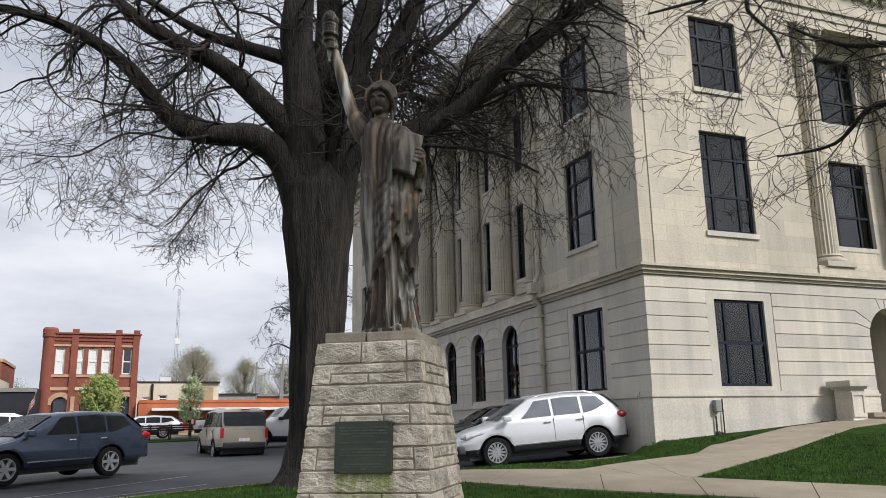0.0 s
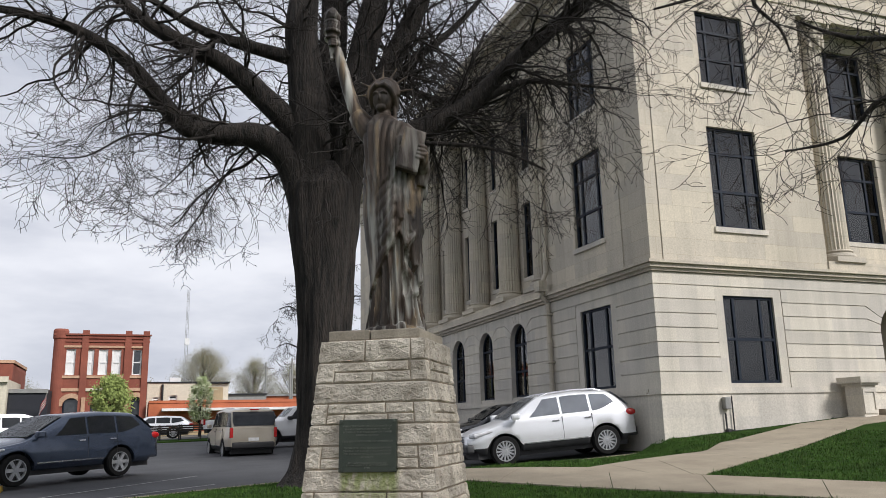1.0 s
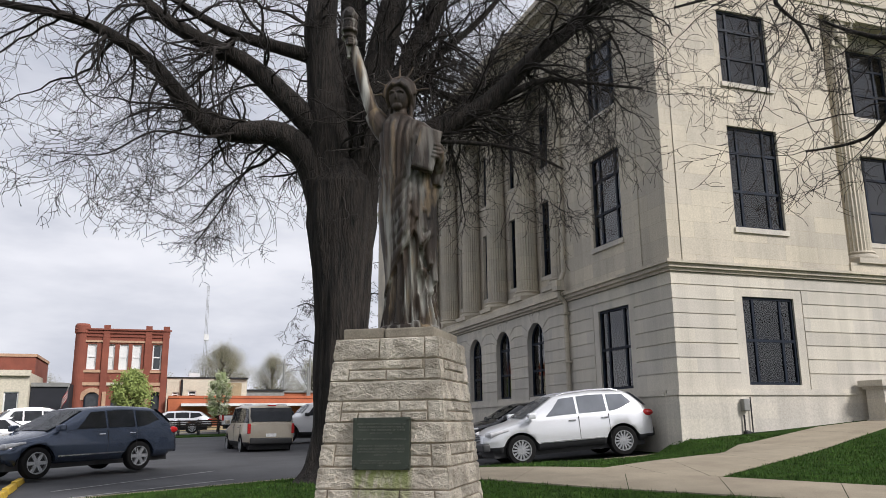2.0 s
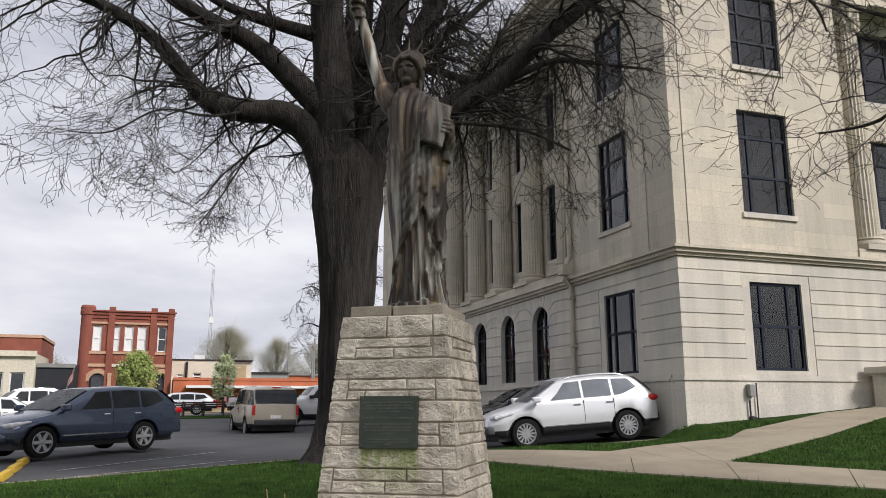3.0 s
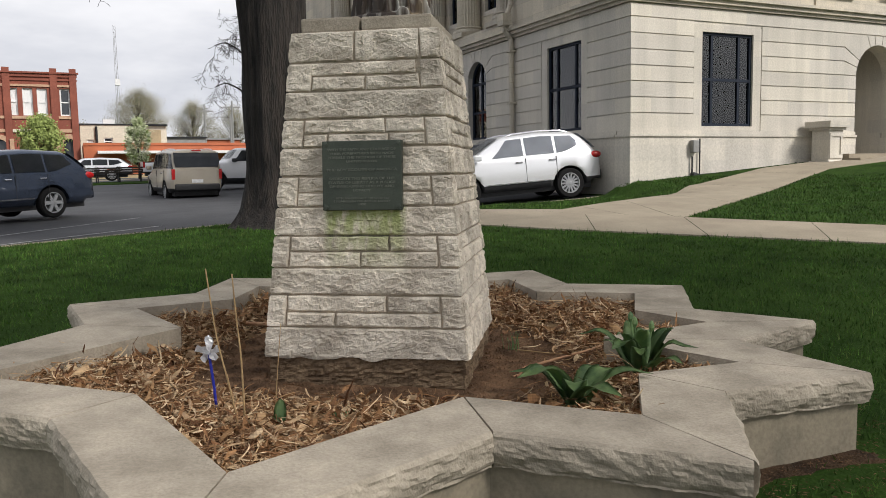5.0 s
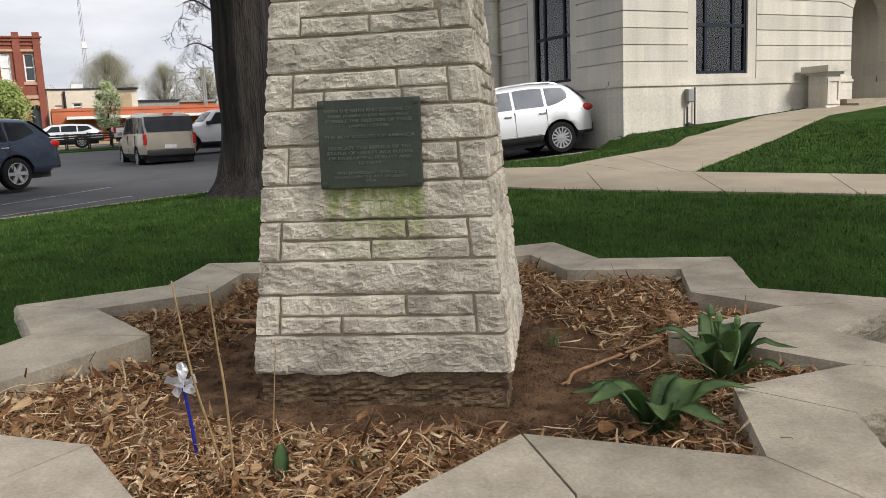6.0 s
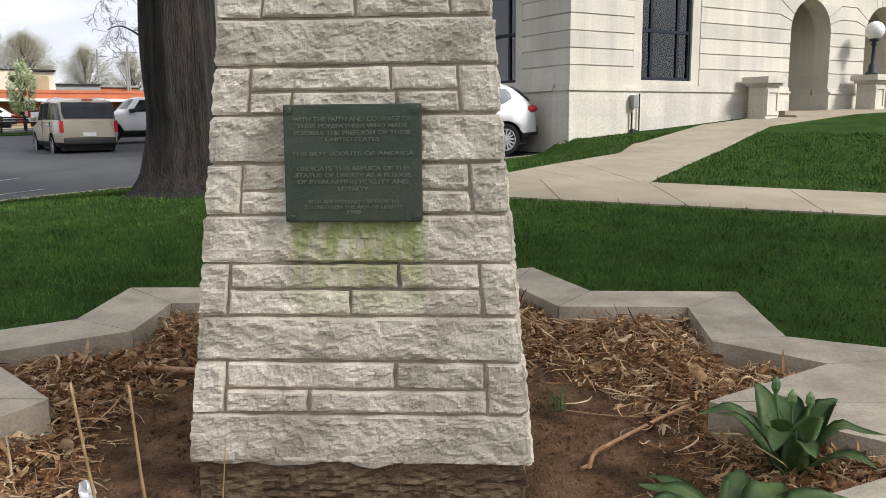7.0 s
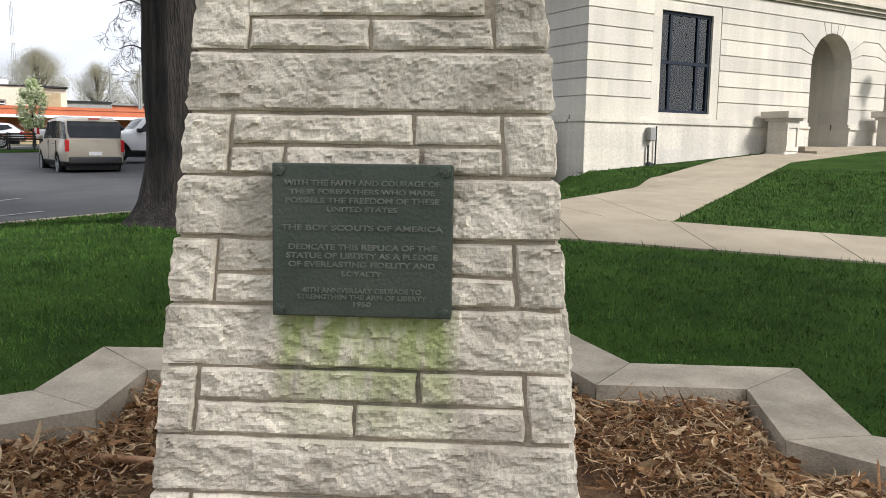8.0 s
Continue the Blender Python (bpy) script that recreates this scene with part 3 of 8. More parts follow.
# ground storey
for m, u_start, arches, aw, spring, atop, afloor, rects, end in (
        (RIGHT, X0, r_arches, 0.94, 3.48, 4.42, 1.22, [(13.83, 15.62, 2.0, 4.44)], END_R),
        (LEFT, Y0, l_arches, 0.68, 3.97, 4.65, 2.0, [(14.77, 16.5, 2.0, 4.44), (39.2, 40.9, 2.0, 4.44)], END_L)):
    left = m is LEFT
    holes = [tuple(r) for r in rects] + [(c - aw, c + aw, afloor, atop) for c in arches]
    s0 = u_start + (0.55 if left else 0.03)
    bm = bmesh.new()
    wall_with_holes(bm, s0, end, BASE_T + 0.16, LEDGE_B, -0.55, -0.03, holes, m)
    for c in arches:
        arch_fill(bm, c - aw, c + aw, spring, atop, -0.55, -0.03, m)
    part("wall_left" if left else "wall_front", bm, M_LIMEW, courthouse)
    bm = bmesh.new()
    wall_with_holes(bm, s0 if left else u_start - 0.06, end, -0.6, BASE_T, -0.55, 0.06, holes, m)
    part("plinth", bm, M_LIMEW, courthouse, "smooth pale stone plinth")
    bm = bmesh.new()
    wall_with_holes(bm, s0 if left else u_start - 0.1, end, BASE_T, BASE_T + 0.06, -0.5, 0.1, holes, m)
    wall_with_holes(bm, s0 if left else u_start - 0.04, end, BASE_T + 0.06, BASE_T + 0.16, -0.5, 0.04, holes, m)
    pieces("base_moulding", bm, M_LIMEW, courthouse)
    # rusticated courses with open joints
    n = 8
    h = (LEDGE_B - BASE_T - 0.16) / n
    margins = [(r[0] - 0.28, r[1] + 0.32) for r in rects]
    ring_low, ring_high = None, None
    level = [BASE_T + 0.16 + h * k + 0.041 for k in range(1, n)]
    reach = aw + (0.42 if left else 0.5)
    for k in range(n):
        za, zb = BASE_T + 0.16 + h * k + (0.055 if k else 0), BASE_T + 0.16 + h * (k + 1) + (0.055 if k < 7 else 0) - 0.028
        zc = (za + zb) / 2
        cuts = []
        for (a, b), r in zip(margins, rects):
            if zc < r[3] + 0.35:
                cuts.append((a, b))
        for c in arches:
            if zb <= spring:
                cuts.append((c - aw, c + aw))
            elif za < atop + 0.12:
                ring_low, ring_high = za if ring_low is None else ring_low, zb
                cuts.append((c - reach, c + reach))
        cuts.sort()
        u = u_start if not left else Y0 + 0.0305
        for a, b in cuts + [(end, end)]:
            if a - u > 0.05:
                bm = bmesh.new()
                uu = u - (0.0 if u > u_start + 0.01 or left else 0.0)
                box(bm, uu, a, -0.03, 0.0, za, zb, m)
                part("course", bm, M_LIMEW, courthouse)
            u = b
    for c in arches:
        voussoirs(c, aw, spring, atop - spring, ring_low, ring_high, reach, m, level)
    for (a, b), r in zip(margins, rects):  # plain surrounds
        bm = bmesh.new()
        z_hi = BASE_T + 0.16 + h * 7 - 0.028
        wall_with_holes(bm, a + 0.001, b - 0.03, BASE_T + 0.16, z_hi, -0.03, 0.001, [r], m)
        part("surround", bm, M_LIMEW, courthouse)
        window(r[0], r[1], r[2], r[3], -0.1, m, W_COLS, W_ROWS1, blind=0.5, sill=False)
    for c in arches:
        if left:
            window(c - aw, c + aw, afloor, atop, -0.22, m, (0.5,), (0.35, 0.72), arch=spring, sill=False)
        else:  # open porch niches
            bm = bmesh.new()
            box(bm, c - aw - 0.5, c + aw + 0.5, -2.6, -2.45, afloor - 0.2, atop + 0.4, m)
            box(bm, c - aw - 0.5, c - aw, -2.45, -0.55, afloor - 0.2, atop + 0.4, m)
            box(bm, c + aw, c + aw + 0.5, -2.45, -0.55, afloor - 0.2, atop + 0.4, m)
            box(bm, c - aw, c + aw, -2.45, -0.55, atop + 0.05, atop + 0.4, m)
            box(bm, c - aw, c + aw, -2.45, -0.0, afloor - 0.3, afloor, m)
            box(bm, c - aw + 0.25, c + aw - 0.25, -2.45, -2.38, afloor, afloor + 0.95, m)
            part("porch", bm, M_LIMEW, courthouse, "deep pale stone porch behind an arch")

# ledge between the storeys
bm = bmesh.new()
for za, zb, p in ((LEDGE_B, LEDGE_B + 0.09, 0.06), (LEDGE_B + 0.09, LEDGE_B + 0.2, 0.14), (LEDGE_B + 0.2, LEDGE_T, 0.22)):
    box(bm, X0 - p, END_R, -0.9, p, za, zb, RIGHT)
    box(bm, Y0 + 0.9, END_L, -0.9, p, za, zb, LEFT)
pieces("ledge", bm, M_LIME, courthouse, "moulded stone string course")

# upper storeys: corner blocks
w_r = [(13.83, 15.62, 6.42, 9.5), (13.83, 15.62, 10.87, 13.25)]
w_l = [(14.77, 16.5, 6.45, 9.38), (14.77, 16.5, 10.75, 13.1)]
bm = bmesh.new()
wall_with_holes(bm, X0, PAV_R, LEDGE_T, 13.8, -0.6, 0.0, w_r, RIGHT)
wall_with_holes(bm, Y0 + 0.6, PAV_L, LEDGE_T, 13.8, -0.6, 0.0, w_l, LEFT)
w_l2 = [(39.2, 40.9, 6.45, 9.38), (39.2, 40.9, 10.75, 13.1)]
wall_with_holes(bm, 37.5, END_L, LEDGE_T, 13.8, -0.6, 0.0, w_l2, LEFT)
box(bm, PAV_R - 0.5, PAV_R, -1.4, -0.6, LEDGE_T, 13.8, RIGHT)
box(bm, PAV_L - 0.5, PAV_L, -1.4, -0.6, LEDGE_T, 13.8, LEFT)
box(bm, 37.5, 38.0, -1.4, -0.6, LEDGE_T, 13.8, LEFT)
pieces("corner_block", bm, M_LIME, courthouse, "smooth ashlar corner block")
# shallow raised panels either side of the corner windows leave a thin shadow line
for m, a, b, ws in ((RIGHT, 11.93, 15.98, w_r), (LEFT, 13.9, 17.2, w_l)):
    bm = bmesh.new()
    wall_with_holes(bm, a, b, LEDGE_T + 0.003, 13.797, 0.0, 0.03, ws, m)
    part("raised_panel", bm, M_LIME, courthouse)
    for r in ws:
        window(r[0], r[1], r[2], r[3], -0.1, m, W_COLS, W_ROWS2, blind=0.36)
for r in w_l2:
    window(r[0], r[1], r[2], r[3], -0.2, LEFT, W_COLS, W_ROWS2)

# colonnades with their set-back walls
for m, arches, u0, u1, half in ((RIGHT, r_arches, PAV_R, END_R, 0.93), (LEFT, l_arches, PAV_L, 37.5, 0.92)):
    ws = [(c - half, c + half, za, zb) for c in arches for za, zb in ((6.55, 9.5), (10.85, 13.3))]
    bm = bmesh.new()
    wall_with_holes(bm, u0, u1, LEDGE_T, 13.8, -1.4, -0.85, ws, m)
    pieces("set_back_wall", bm, M_LIME, courthouse)
    for w in ws:
        window(*w, -1.02, m, W_COLS, W_ROWS2)
    step = arches[1] - arches[0]
    for k in range(len(arches) + 1):
        column(arches[0] - step / 2 + k * step, -0.47, LEDGE_T + 0.3, 13.8, 0.42, m)
    bm = bmesh.new()
    box(bm, u0, u1, -0.85, 0.05, LEDGE_T, LEDGE_T + 0.3, m)
    part("stylobate", bm, M_LIME, courthouse)

# entablature, cornice and roof
bm = bmesh.new()
for za, zb, p in ((13.8, 14.1, 0.02), (14.1, 14.4, 0.06), (14.4, 14.55, 0.14), (14.55, 15.3, 0.02), (15.3, 15.45, 0.2), (15.45, 15.7, 0.34), (15.7, 15.9, 0.7), (15.9, 16.1, 0.8), (16.1, 16.9, -0.1)):
    box(bm, X0 - p, END_R, -1.4, p, za, zb, RIGHT)
    box(bm, Y0 + 1.4, END_L + max(p, 0), -1.4, p, za, zb, LEFT)
pieces("entablature", bm, M_LIME, courthouse, "moulded stone entablature and cornice")
bm = bmesh.new()
k = 0
while X0 + 0.2 + k * 0.42 < 30:
    box(bm, X0 + 0.2 + k * 0.42, X0 + 0.42 + k * 0.42, 0.02, 0.17, 15.15, 15.3, RIGHT)
    k += 1
pieces("dentil", bm, M_LIME, courthouse)
bm = bmesh.new()
box(bm, X0 + 1.4, END_R, Y0 + 1.4, END_L, 16.2, 16.4)
box(bm, X0 + 1.5, END_R, END_L - 0.3, END_L, -0.4, 16.2)
box(bm, END_R - 0.3, END_R, Y0 + 0.6, END_L - 0.3, -0.4, 16.2)
part("roof", bm, M_LIME, courthouse)

# downpipe on the shaded face
bm = bmesh.new()
tube(bm, [(X0 - 0.12, 18.4, 0.1), (X0 - 0.12, 18.4, 5.0), (X0 - 0.34, 18.4, 5.25), (X0 - 0.34, 18.4, 5.55), (X0 - 0.12, 18.4, 6.1), (X0 - 0.12, 18.4, 14.0)], [0.085] * 6, 10)
box(bm, X0 - 0.5, X0 - 0.2, 18.22, 18.58, 5.4, 5.75)
for z in (1.2, 3.0, 4.6, 8.0, 10.5, 13):
    box(bm, X0 - 0.23, X0 + 0.02, 18.28, 18.52, z, z + 0.06)
part("downpipe", bm, M_LIME, courthouse, "cream painted downpipe")
# meter box and conduit on the sunny face
meter = thing("meter_box", None, "small grey meter box with conduit on the wall", "meter box")
bm = bmesh.new()
box(bm, 13.38, 13.58, Y0 - 0.22, Y0 - 0.06, 1.3, 1.62)
bevel(bm, 0.015)
part("box_body", bm, M_STEEL, meter)
bm = bmesh.new()
tube(bm, [(13.43, Y0 - 0.12, 0.45), (13.43, Y0 - 0.12, 1.2)], [0.025, 0.025], 6)
tube(bm, [(13.68, Y0 - 0.12, 0.7), (13.68, Y0 - 0.12, 1.66)], [0.02, 0.02], 6)
tube(bm, [(13.48, Y0 - 0.12, 0.78), (13.68, Y0 - 0.12, 0.72), (16.9, Y0 - 0.12, 0.88), (17.2, Y0 - 0.12, 1.0)], [0.022] * 4, 6)
part("conduit", bm, M_PLASTIC, meter)
bm = bmesh.new()
box(bm, 13.40, 13.54, Y0 - 0.2, Y0 - 0.06, 0.62, 0.78)
bevel(bm, 0.02)
part("junction_box", bm, M_PLASTIC, meter)


def stone_pier(m, label):
    pier = thing("stone_pier", m, label, "pier", "piers by the entrance")
    bm = bmesh.new()
    box(bm, -0.27, 0.27, -0.28, 0.28, -0.4, 0.98)
    part("shaft", bm, M_LIMEW, pier)
    bm = bmesh.new()
    box(bm, -0.33, 0.33, -0.34, 0.34, -0.42, 0.14)
    bevel(bm, 0.02)
    part("foot", bm, M_LIMEW, pier)
    bm = bmesh.new()
    box(bm, -0.33, 0.33, -0.34, 0.34, 0.98, 1.05)
    box(bm, -0.4, 0.4, -0.42, 0.42, 1.05, 1.22)
    part("cap", bm, M_LIMEW, pier)
    bm = bmesh.new()
    wall_with_holes(bm, -0.25, 0.25, 0.2, 0.9, -0.31, -0.28, [(-0.17, 0.17, 0.3, 0.8)], Matrix())
    part("panel_frame", bm, M_LIMEW, pier)
    return pier


stone_pier(pose(17.9, 12.1, 0.9), "pale stone pier with a moulded cap by the entrance")
stone_pier(pose(22.75, 12.0, 1.05), "pale stone pier carrying a globe lamp")
bm = bmesh.new()
for k, (y, z) in enumerate(((11.7, 1.22), (11.35, 1.1), (11.0, 0.98))):
    box(bm, 18.3, 34, y, Y0 - 0.06 if k == 0 else y + 0.36, 0.2, z)
tagged(part("entrance_steps", bm, M_CONC), "pale stone entrance landing and low steps", "steps", kind="structure")

lamp = thing("lamp_post", pose(22.75, 12.0, 2.27), "black iron lamp post with a white globe", "lamp")
bm = bmesh.new()
lathe(bm, [(0.19, 0), (0.19, 0.06), (0.12, 0.12), (0.1, 0.3), (0.055, 0.36), (0.05, 0.85), (0.09, 0.9), (0.05, 0.95), (0.12, 1.0), (0.13, 1.06)], 16)
part("post", bm, M_BLACKB, lamp, smooth=True)
bm = bmesh.new()
bmesh.ops.create_uvsphere(bm, u_segments=24, v_segments=16, radius=0.27, matrix=Matrix.Translation((0, 0, 1.3)))
part("globe", bm, M_WHITE, lamp, "white glass globe", smooth=True)

# ---- monument ----
PED = pose(0.282, 0.423, 0, 0, 0, -34.6)   # front face looks along its -y
PB, PT, PZ0, PZ1 = 0.505, 0.36, 0.015, 1.61   # half widths at foot and head


def half_at(z):
    return PB + (PT - PB) * (z - PZ0) / (PZ1 - PZ0)


pedestal = thing("pedestal", PED, "tapered rock-faced limestone pedestal in uneven courses", "pedestal")
bm = bmesh.new()
lo = [bm.verts.new((sx * (half_at(0.04) - 0.002), sy * (half_at(0.04) - 0.002), 0.04)) for sx, sy in ((-1, -1), (1, -1), (1, 1), (-1, 1))]
hi = [bm.verts.new((sx * (PT - 0.002), sy * (PT - 0.002), PZ1)) for sx, sy in ((-1, -1), (1, -1), (1, 1), (-1, 1))]
bm.faces.new(lo[::-1]), bm.faces.new(hi)
for i in range(4):
    bm.faces.new((lo[i], lo[(i + 1) % 4], hi[(i + 1) % 4], hi[i]))
part("mortar_core", bm, M_MORTAR, pedestal)


def facets(p, size, tilt, seed):
    """Broken faces: each cell of a Voronoi pattern is a small plane with its own tilt and height."""
    q = Vector((p.x / size, p.y / size * 1.5, seed))
    q += 0.35 * noise.noise_vector(q * 1.3)
    at = noise.voronoi(q)[1][0]
    r = noise.cell_vector(at * 7.31 + Vector((seed, 0, 0)))
    d = q - at
    return (r.x - 0.5) * d.x * tilt * 2 + (r.y - 0.35) * d.y * tilt * 2 + (r.z - 0.5) * tilt * 0.6


def rock_stone(face, u0, u1, z0, z1, seed, depth=0.07):
    """A rock-faced block on a side of the pedestal: u runs along the face as a share of its width, -1 to 1."""
    fine = 1.0 if face < 2 else 0.4
    nu, nz = max(5, int((u1 - u0) * 74 * fine)), max(5, int((z1 - z0) / 0.0058 * fine))
    R = Matrix.Rotation(face * math.pi / 2, 4, "Z")
    bm = bmesh.new()
    g = []
    bulge = 0.0085 + 0.022 * min(0.14, z1 - z0) + 0.005 * noise.noise(Vector((seed * 1.7, 0.3, 0)))
    lowest = z0 < 0.03
    for j in range(nz + 1):
        zc = z0 + (z1 - z0) * j / nz
        row = []
        for i in range(nu + 1):
            s = u0 + (u1 - u0) * i / nu
            z = zc
            h = half_at(z)
            x = s * h
            p = Vector((x, z, 0))
            rim = min((x - u0 * h) if u0 > -0.99 else 9, (u1 * h - x) if u1 < 0.99 else 9, z - z0, z1 - z)
            q = Vector((x * 9, z * 14, seed))
            w2 = q + 0.5 * noise.noise_vector(q * 0.8)
            rise = smooth(rim / (0.0075 + 0.004 * noise.noise(q * 0.9)))
            out = bulge + facets(p, 0.07, 0.0072, seed) + facets(p, 0.026, 0.0014, seed + 0.5) + 0.004 * noise.noise(q * 0.5) + 0.004 - 0.0085 * abs(noise.noise(w2 * 1.7)) - 0.0055 * abs(noise.noise(w2 * 3.9)) + 0.0022 * noise.noise(q * 9)
            out = 0.0035 + (max(out, 0.006) - 0.0035) * rise
            if i in (0, nu) and abs(s) < 0.985:
                x += 0.0045 * noise.noise(q * 1.6 + Vector((9, 0, 0)))
            if j == 0:
                z += (0.02 if lowest else 0.004) * noise.noise(q * (1.2 if lowest else 1.6) + Vector((0, 9, 0)))
            elif j == nz:
                z += 0.0035 * noise.noise(q * 1.6 + Vector((0, 9, 0)))
            if abs(s) > 0.985:
                out *= 0.75
                x += math.copysign(0.005 + 0.01 * noise.noise(q * 1.2) + facets(p, 0.05, 0.007, seed + 2.5), s)
            row.append(bm.verts.new(R @ Vector((x, -h - out, z))))
        g.append(row)
    for j in range(nz):
        for i in range(nu):
            bm.faces.new((g[j][i], g[j][i + 1], g[j + 1][i + 1], g[j + 1][i]))
    rim = g[0] + [r[-1] for r in g[1:]] + g[-1][-2::-1] + [r[0] for r in g[-2:0:-1]]
    back = []
    for v in rim:
        p = R.inverted() @ v.co
        back.append(bm.verts.new(R @ Vector((p.x * 0.985, p.y + depth, p.z))))
    n = len(rim)
    for i in range(n):
        bm.faces.new((rim[(i + 1) % n], rim[i], back[i], back[(i + 1) % n]))
    return part("stone", bm, M_ROCK, pedestal)


# courses on the front, bottom to top: height of the lower joint, and the upright joints along the face
FRONT = [
    (0.018, []), (0.168, [-0.82, -0.30, 0.785]), (0.241, [-0.82, 0.233, 0.785]), (0.325, []),
    (0.459, [-0.83, -0.04, 0.797]), (0.538, [-0.83, 0.277, 0.797]), (0.615, []),
    (0.757, [-0.78, -0.42, 0.4, 0.776]), (0.827, [-0.78, -0.42, 0.4, 0.776]), (0.905, [-0.2]),
    (1.045, [-0.755, -0.45, 0.3, 0.75]), (1.112, [-0.755, 0.264, 0.75]), (1.184, []),
    (1.320, [-0.69, 0.02, 0.728]), (1.393, [-0.72, 0.69]), (1.460, [-0.13, 0.75]), (1.612, [])]
TALL = (1, 4, 7, 10, 13)   # end stones of these courses take in the course above
sd = 0
rs = random.Random(5)
for face in range(4):
    for k, (z0, joints) in enumerate(FRONT[:-1]):
        js = list(joints)
        if face:
            js = [max(-0.85, min(0.85, -j + rs.uniform(-0.1, 0.1))) for j in reversed(joints)]
            js = sorted(js) or [rs.uniform(-0.3, 0.3)]
        ends = [-1.0, *js, 1.0]
        for e, (a, b) in enumerate(zip(ends, ends[1:])):
            sd += 1
            ga, gb = (0.0 if a == -1 else 0.011), (0.0 if b == 1 else 0.011)
            last = e in (0, len(ends) - 2)
            if last and k - 1 in TALL:
                continue
            zt = FRONT[k + 2 if last and k in TALL else k + 1][0]
            rock_stone(face, a + ga, b - gb, z0 + (0.0045 if k else 0), zt - 0.0045, sd)
bm = bmesh.new()  # rough footing below the lowest course
rings = []
for j in range(25):
    z = -0.24 + 0.285 * j / 24
    ring = []
    for face in range(4):
        R = Matrix.Rotation(face * math.pi / 2, 4, "Z")
        for i in range(90):
            x = -1 + 2 * i / 90
            h = PB - 0.012
            o = 0.012 * noise.noise(Vector((x * 3 + face * 9, z * 14, 0))) + 0.018 * abs(noise.noise(Vector((x * 6 + face * 9, z * 42, 3)))) + 0.01 * noise.noise(Vector((x * 22 + face * 9, z * 70, 5)))
            ring.append(bm.verts.new(R @ Vector((x * h, -h + o, z))))
    rings.append(ring)
for a, b in zip(rings, rings[1:]):
    for i in range(len(a)):
        bm.faces.new((a[i], a[(i + 1) % len(a)], b[(i + 1) % len(a)], b[i]))
part("footing", bm, M_FOOT, pedestal, "dark eroded footing of layered mortar")
bm = bmesh.new()
box(bm, -0.33, -0.03, -0.33, 0.33, PZ1, PZ1 + 0.075)
bevel(bm, 0.012, 2)
part("cap_slab", bm, M_CAP, pedestal)
bm = bmesh.new()
box(bm, -0.02, 0.33, -0.335, 0.33, PZ1, PZ1 + 0.07)
bevel(bm, 0.012, 2)
part("cap_slab", bm, M_CAP, pedestal)

# plaque
plaque = thing("plaque", PED @ pose(0, -half_at(0.907) - 0.045, 0.907, 90 - 2.5, 0, 0), "dark green bronze plaque with raised lettering on the pedestal", "plaque")
bm = bmesh.new()
box(bm, -0.1975, 0.1975, -0.1675, 0.1675, -0.035, 0.0)
bevel(bm, 0.004, 2)
part("plate", bm, M_PLATE, plaque)
for sx in (-1, 1):
    for sy in (-1, 1):
        bm = bmesh.new()
        lathe(bm, [(0.013, 0), (0.012, 0.004), (0.006, 0.007)], 12, Matrix.Translation((sx * 0.181, sy * 0.152, 0)))
        for i in range(6):
            a = i * math.pi / 3
            lathe(bm, [(0.005, 0), (0.004, 0.006)], 6, Matrix.Translation((sx * 0.181 + 0.009 * math.cos(a), sy * 0.152 + 0.009 * math.sin(a), 0)))
        part("bolt", bm, M_PLATE, plaque, "rosette bolt head")
LINES = [("WITH THE FAITH AND COURAGE OF", 0.118, 0.322), ("THEIR FOREFATHERS WHO MADE", 0.100, 0.300), ("POSSIBLE THE FREEDOM OF THESE", 0.082, 0.318), ("UNITED STATES", 0.064, 0.145),
         ("THE BOY SCOUTS OF AMERICA", 0.026, 0.335),
         ("DEDICATE THIS REPLICA OF THE", -0.014, 0.305), ("STATUE OF LIBERTY AS A PLEDGE", -0.032, 0.315), ("OF EVERLASTING FIDELITY AND", -0.050, 0.305), ("LOYALTY", -0.069, 0.083),
         ("40TH ANNIVERSARY CRUSADE TO", -0.104, 0.25), ("STRENGTHEN THE ARM OF LIBERTY", -0.118, 0.27), ("1950", -0.132, 0.036)]
for text, y, width in LINES:
    cu = bpy.data.curves.new("line", "FONT")
    cu.body, cu.align_x, cu.align_y, cu.size, cu.extrude, cu.offset = text, "CENTER", "CENTER", 0.0155, 0.0014, 0.0003
    tmp = new("line", cu)
    bpy.context.view_layer.update()
    me = bpy.data.meshes.new_from_object(tmp.evaluated_get(bpy.context.evaluated_depsgraph_get()))
    w = max(v.co.x for v in me.vertices) - min(v.co.x for v in me.vertices)
    bpy.data.objects.remove(tmp)
    me.transform(Matrix.Scale(1.055, 4) @ Matrix.Translation((0, y, 0.0012)) @ Matrix.Diagonal((width / w, 1.0 if width > 0.3 else 0.9, 1, 1)))
    me.materials.append(M_LETTER)
    ob = new("lettering", me)
    ob.parent = plaque

# star-shaped planter: compass angle and reach of each tip and each inward corner
PC = Vector((0.27, 0.43, 0))
TIPS = [(-80, 2.27), (-47, 2.36), (-21, 2.43), (8, 2.4), (38, 2.26), (70, 2.25), (103, 2.1), (137, 2.16), (182, 2.45), (236, 2.48)]
NOTCH = [(-63, 1.85), (-34, 1.84), (-10, 1.9), (24, 1.84), (54, 1.8), (87, 1.74), (118, 1.72), (152, 1.70), (207, 1.84), (262, 1.66)]


def polar(a, r):
    return PC + Vector((r * math.cos(radians(a)), r * math.sin(radians(a)), 0))


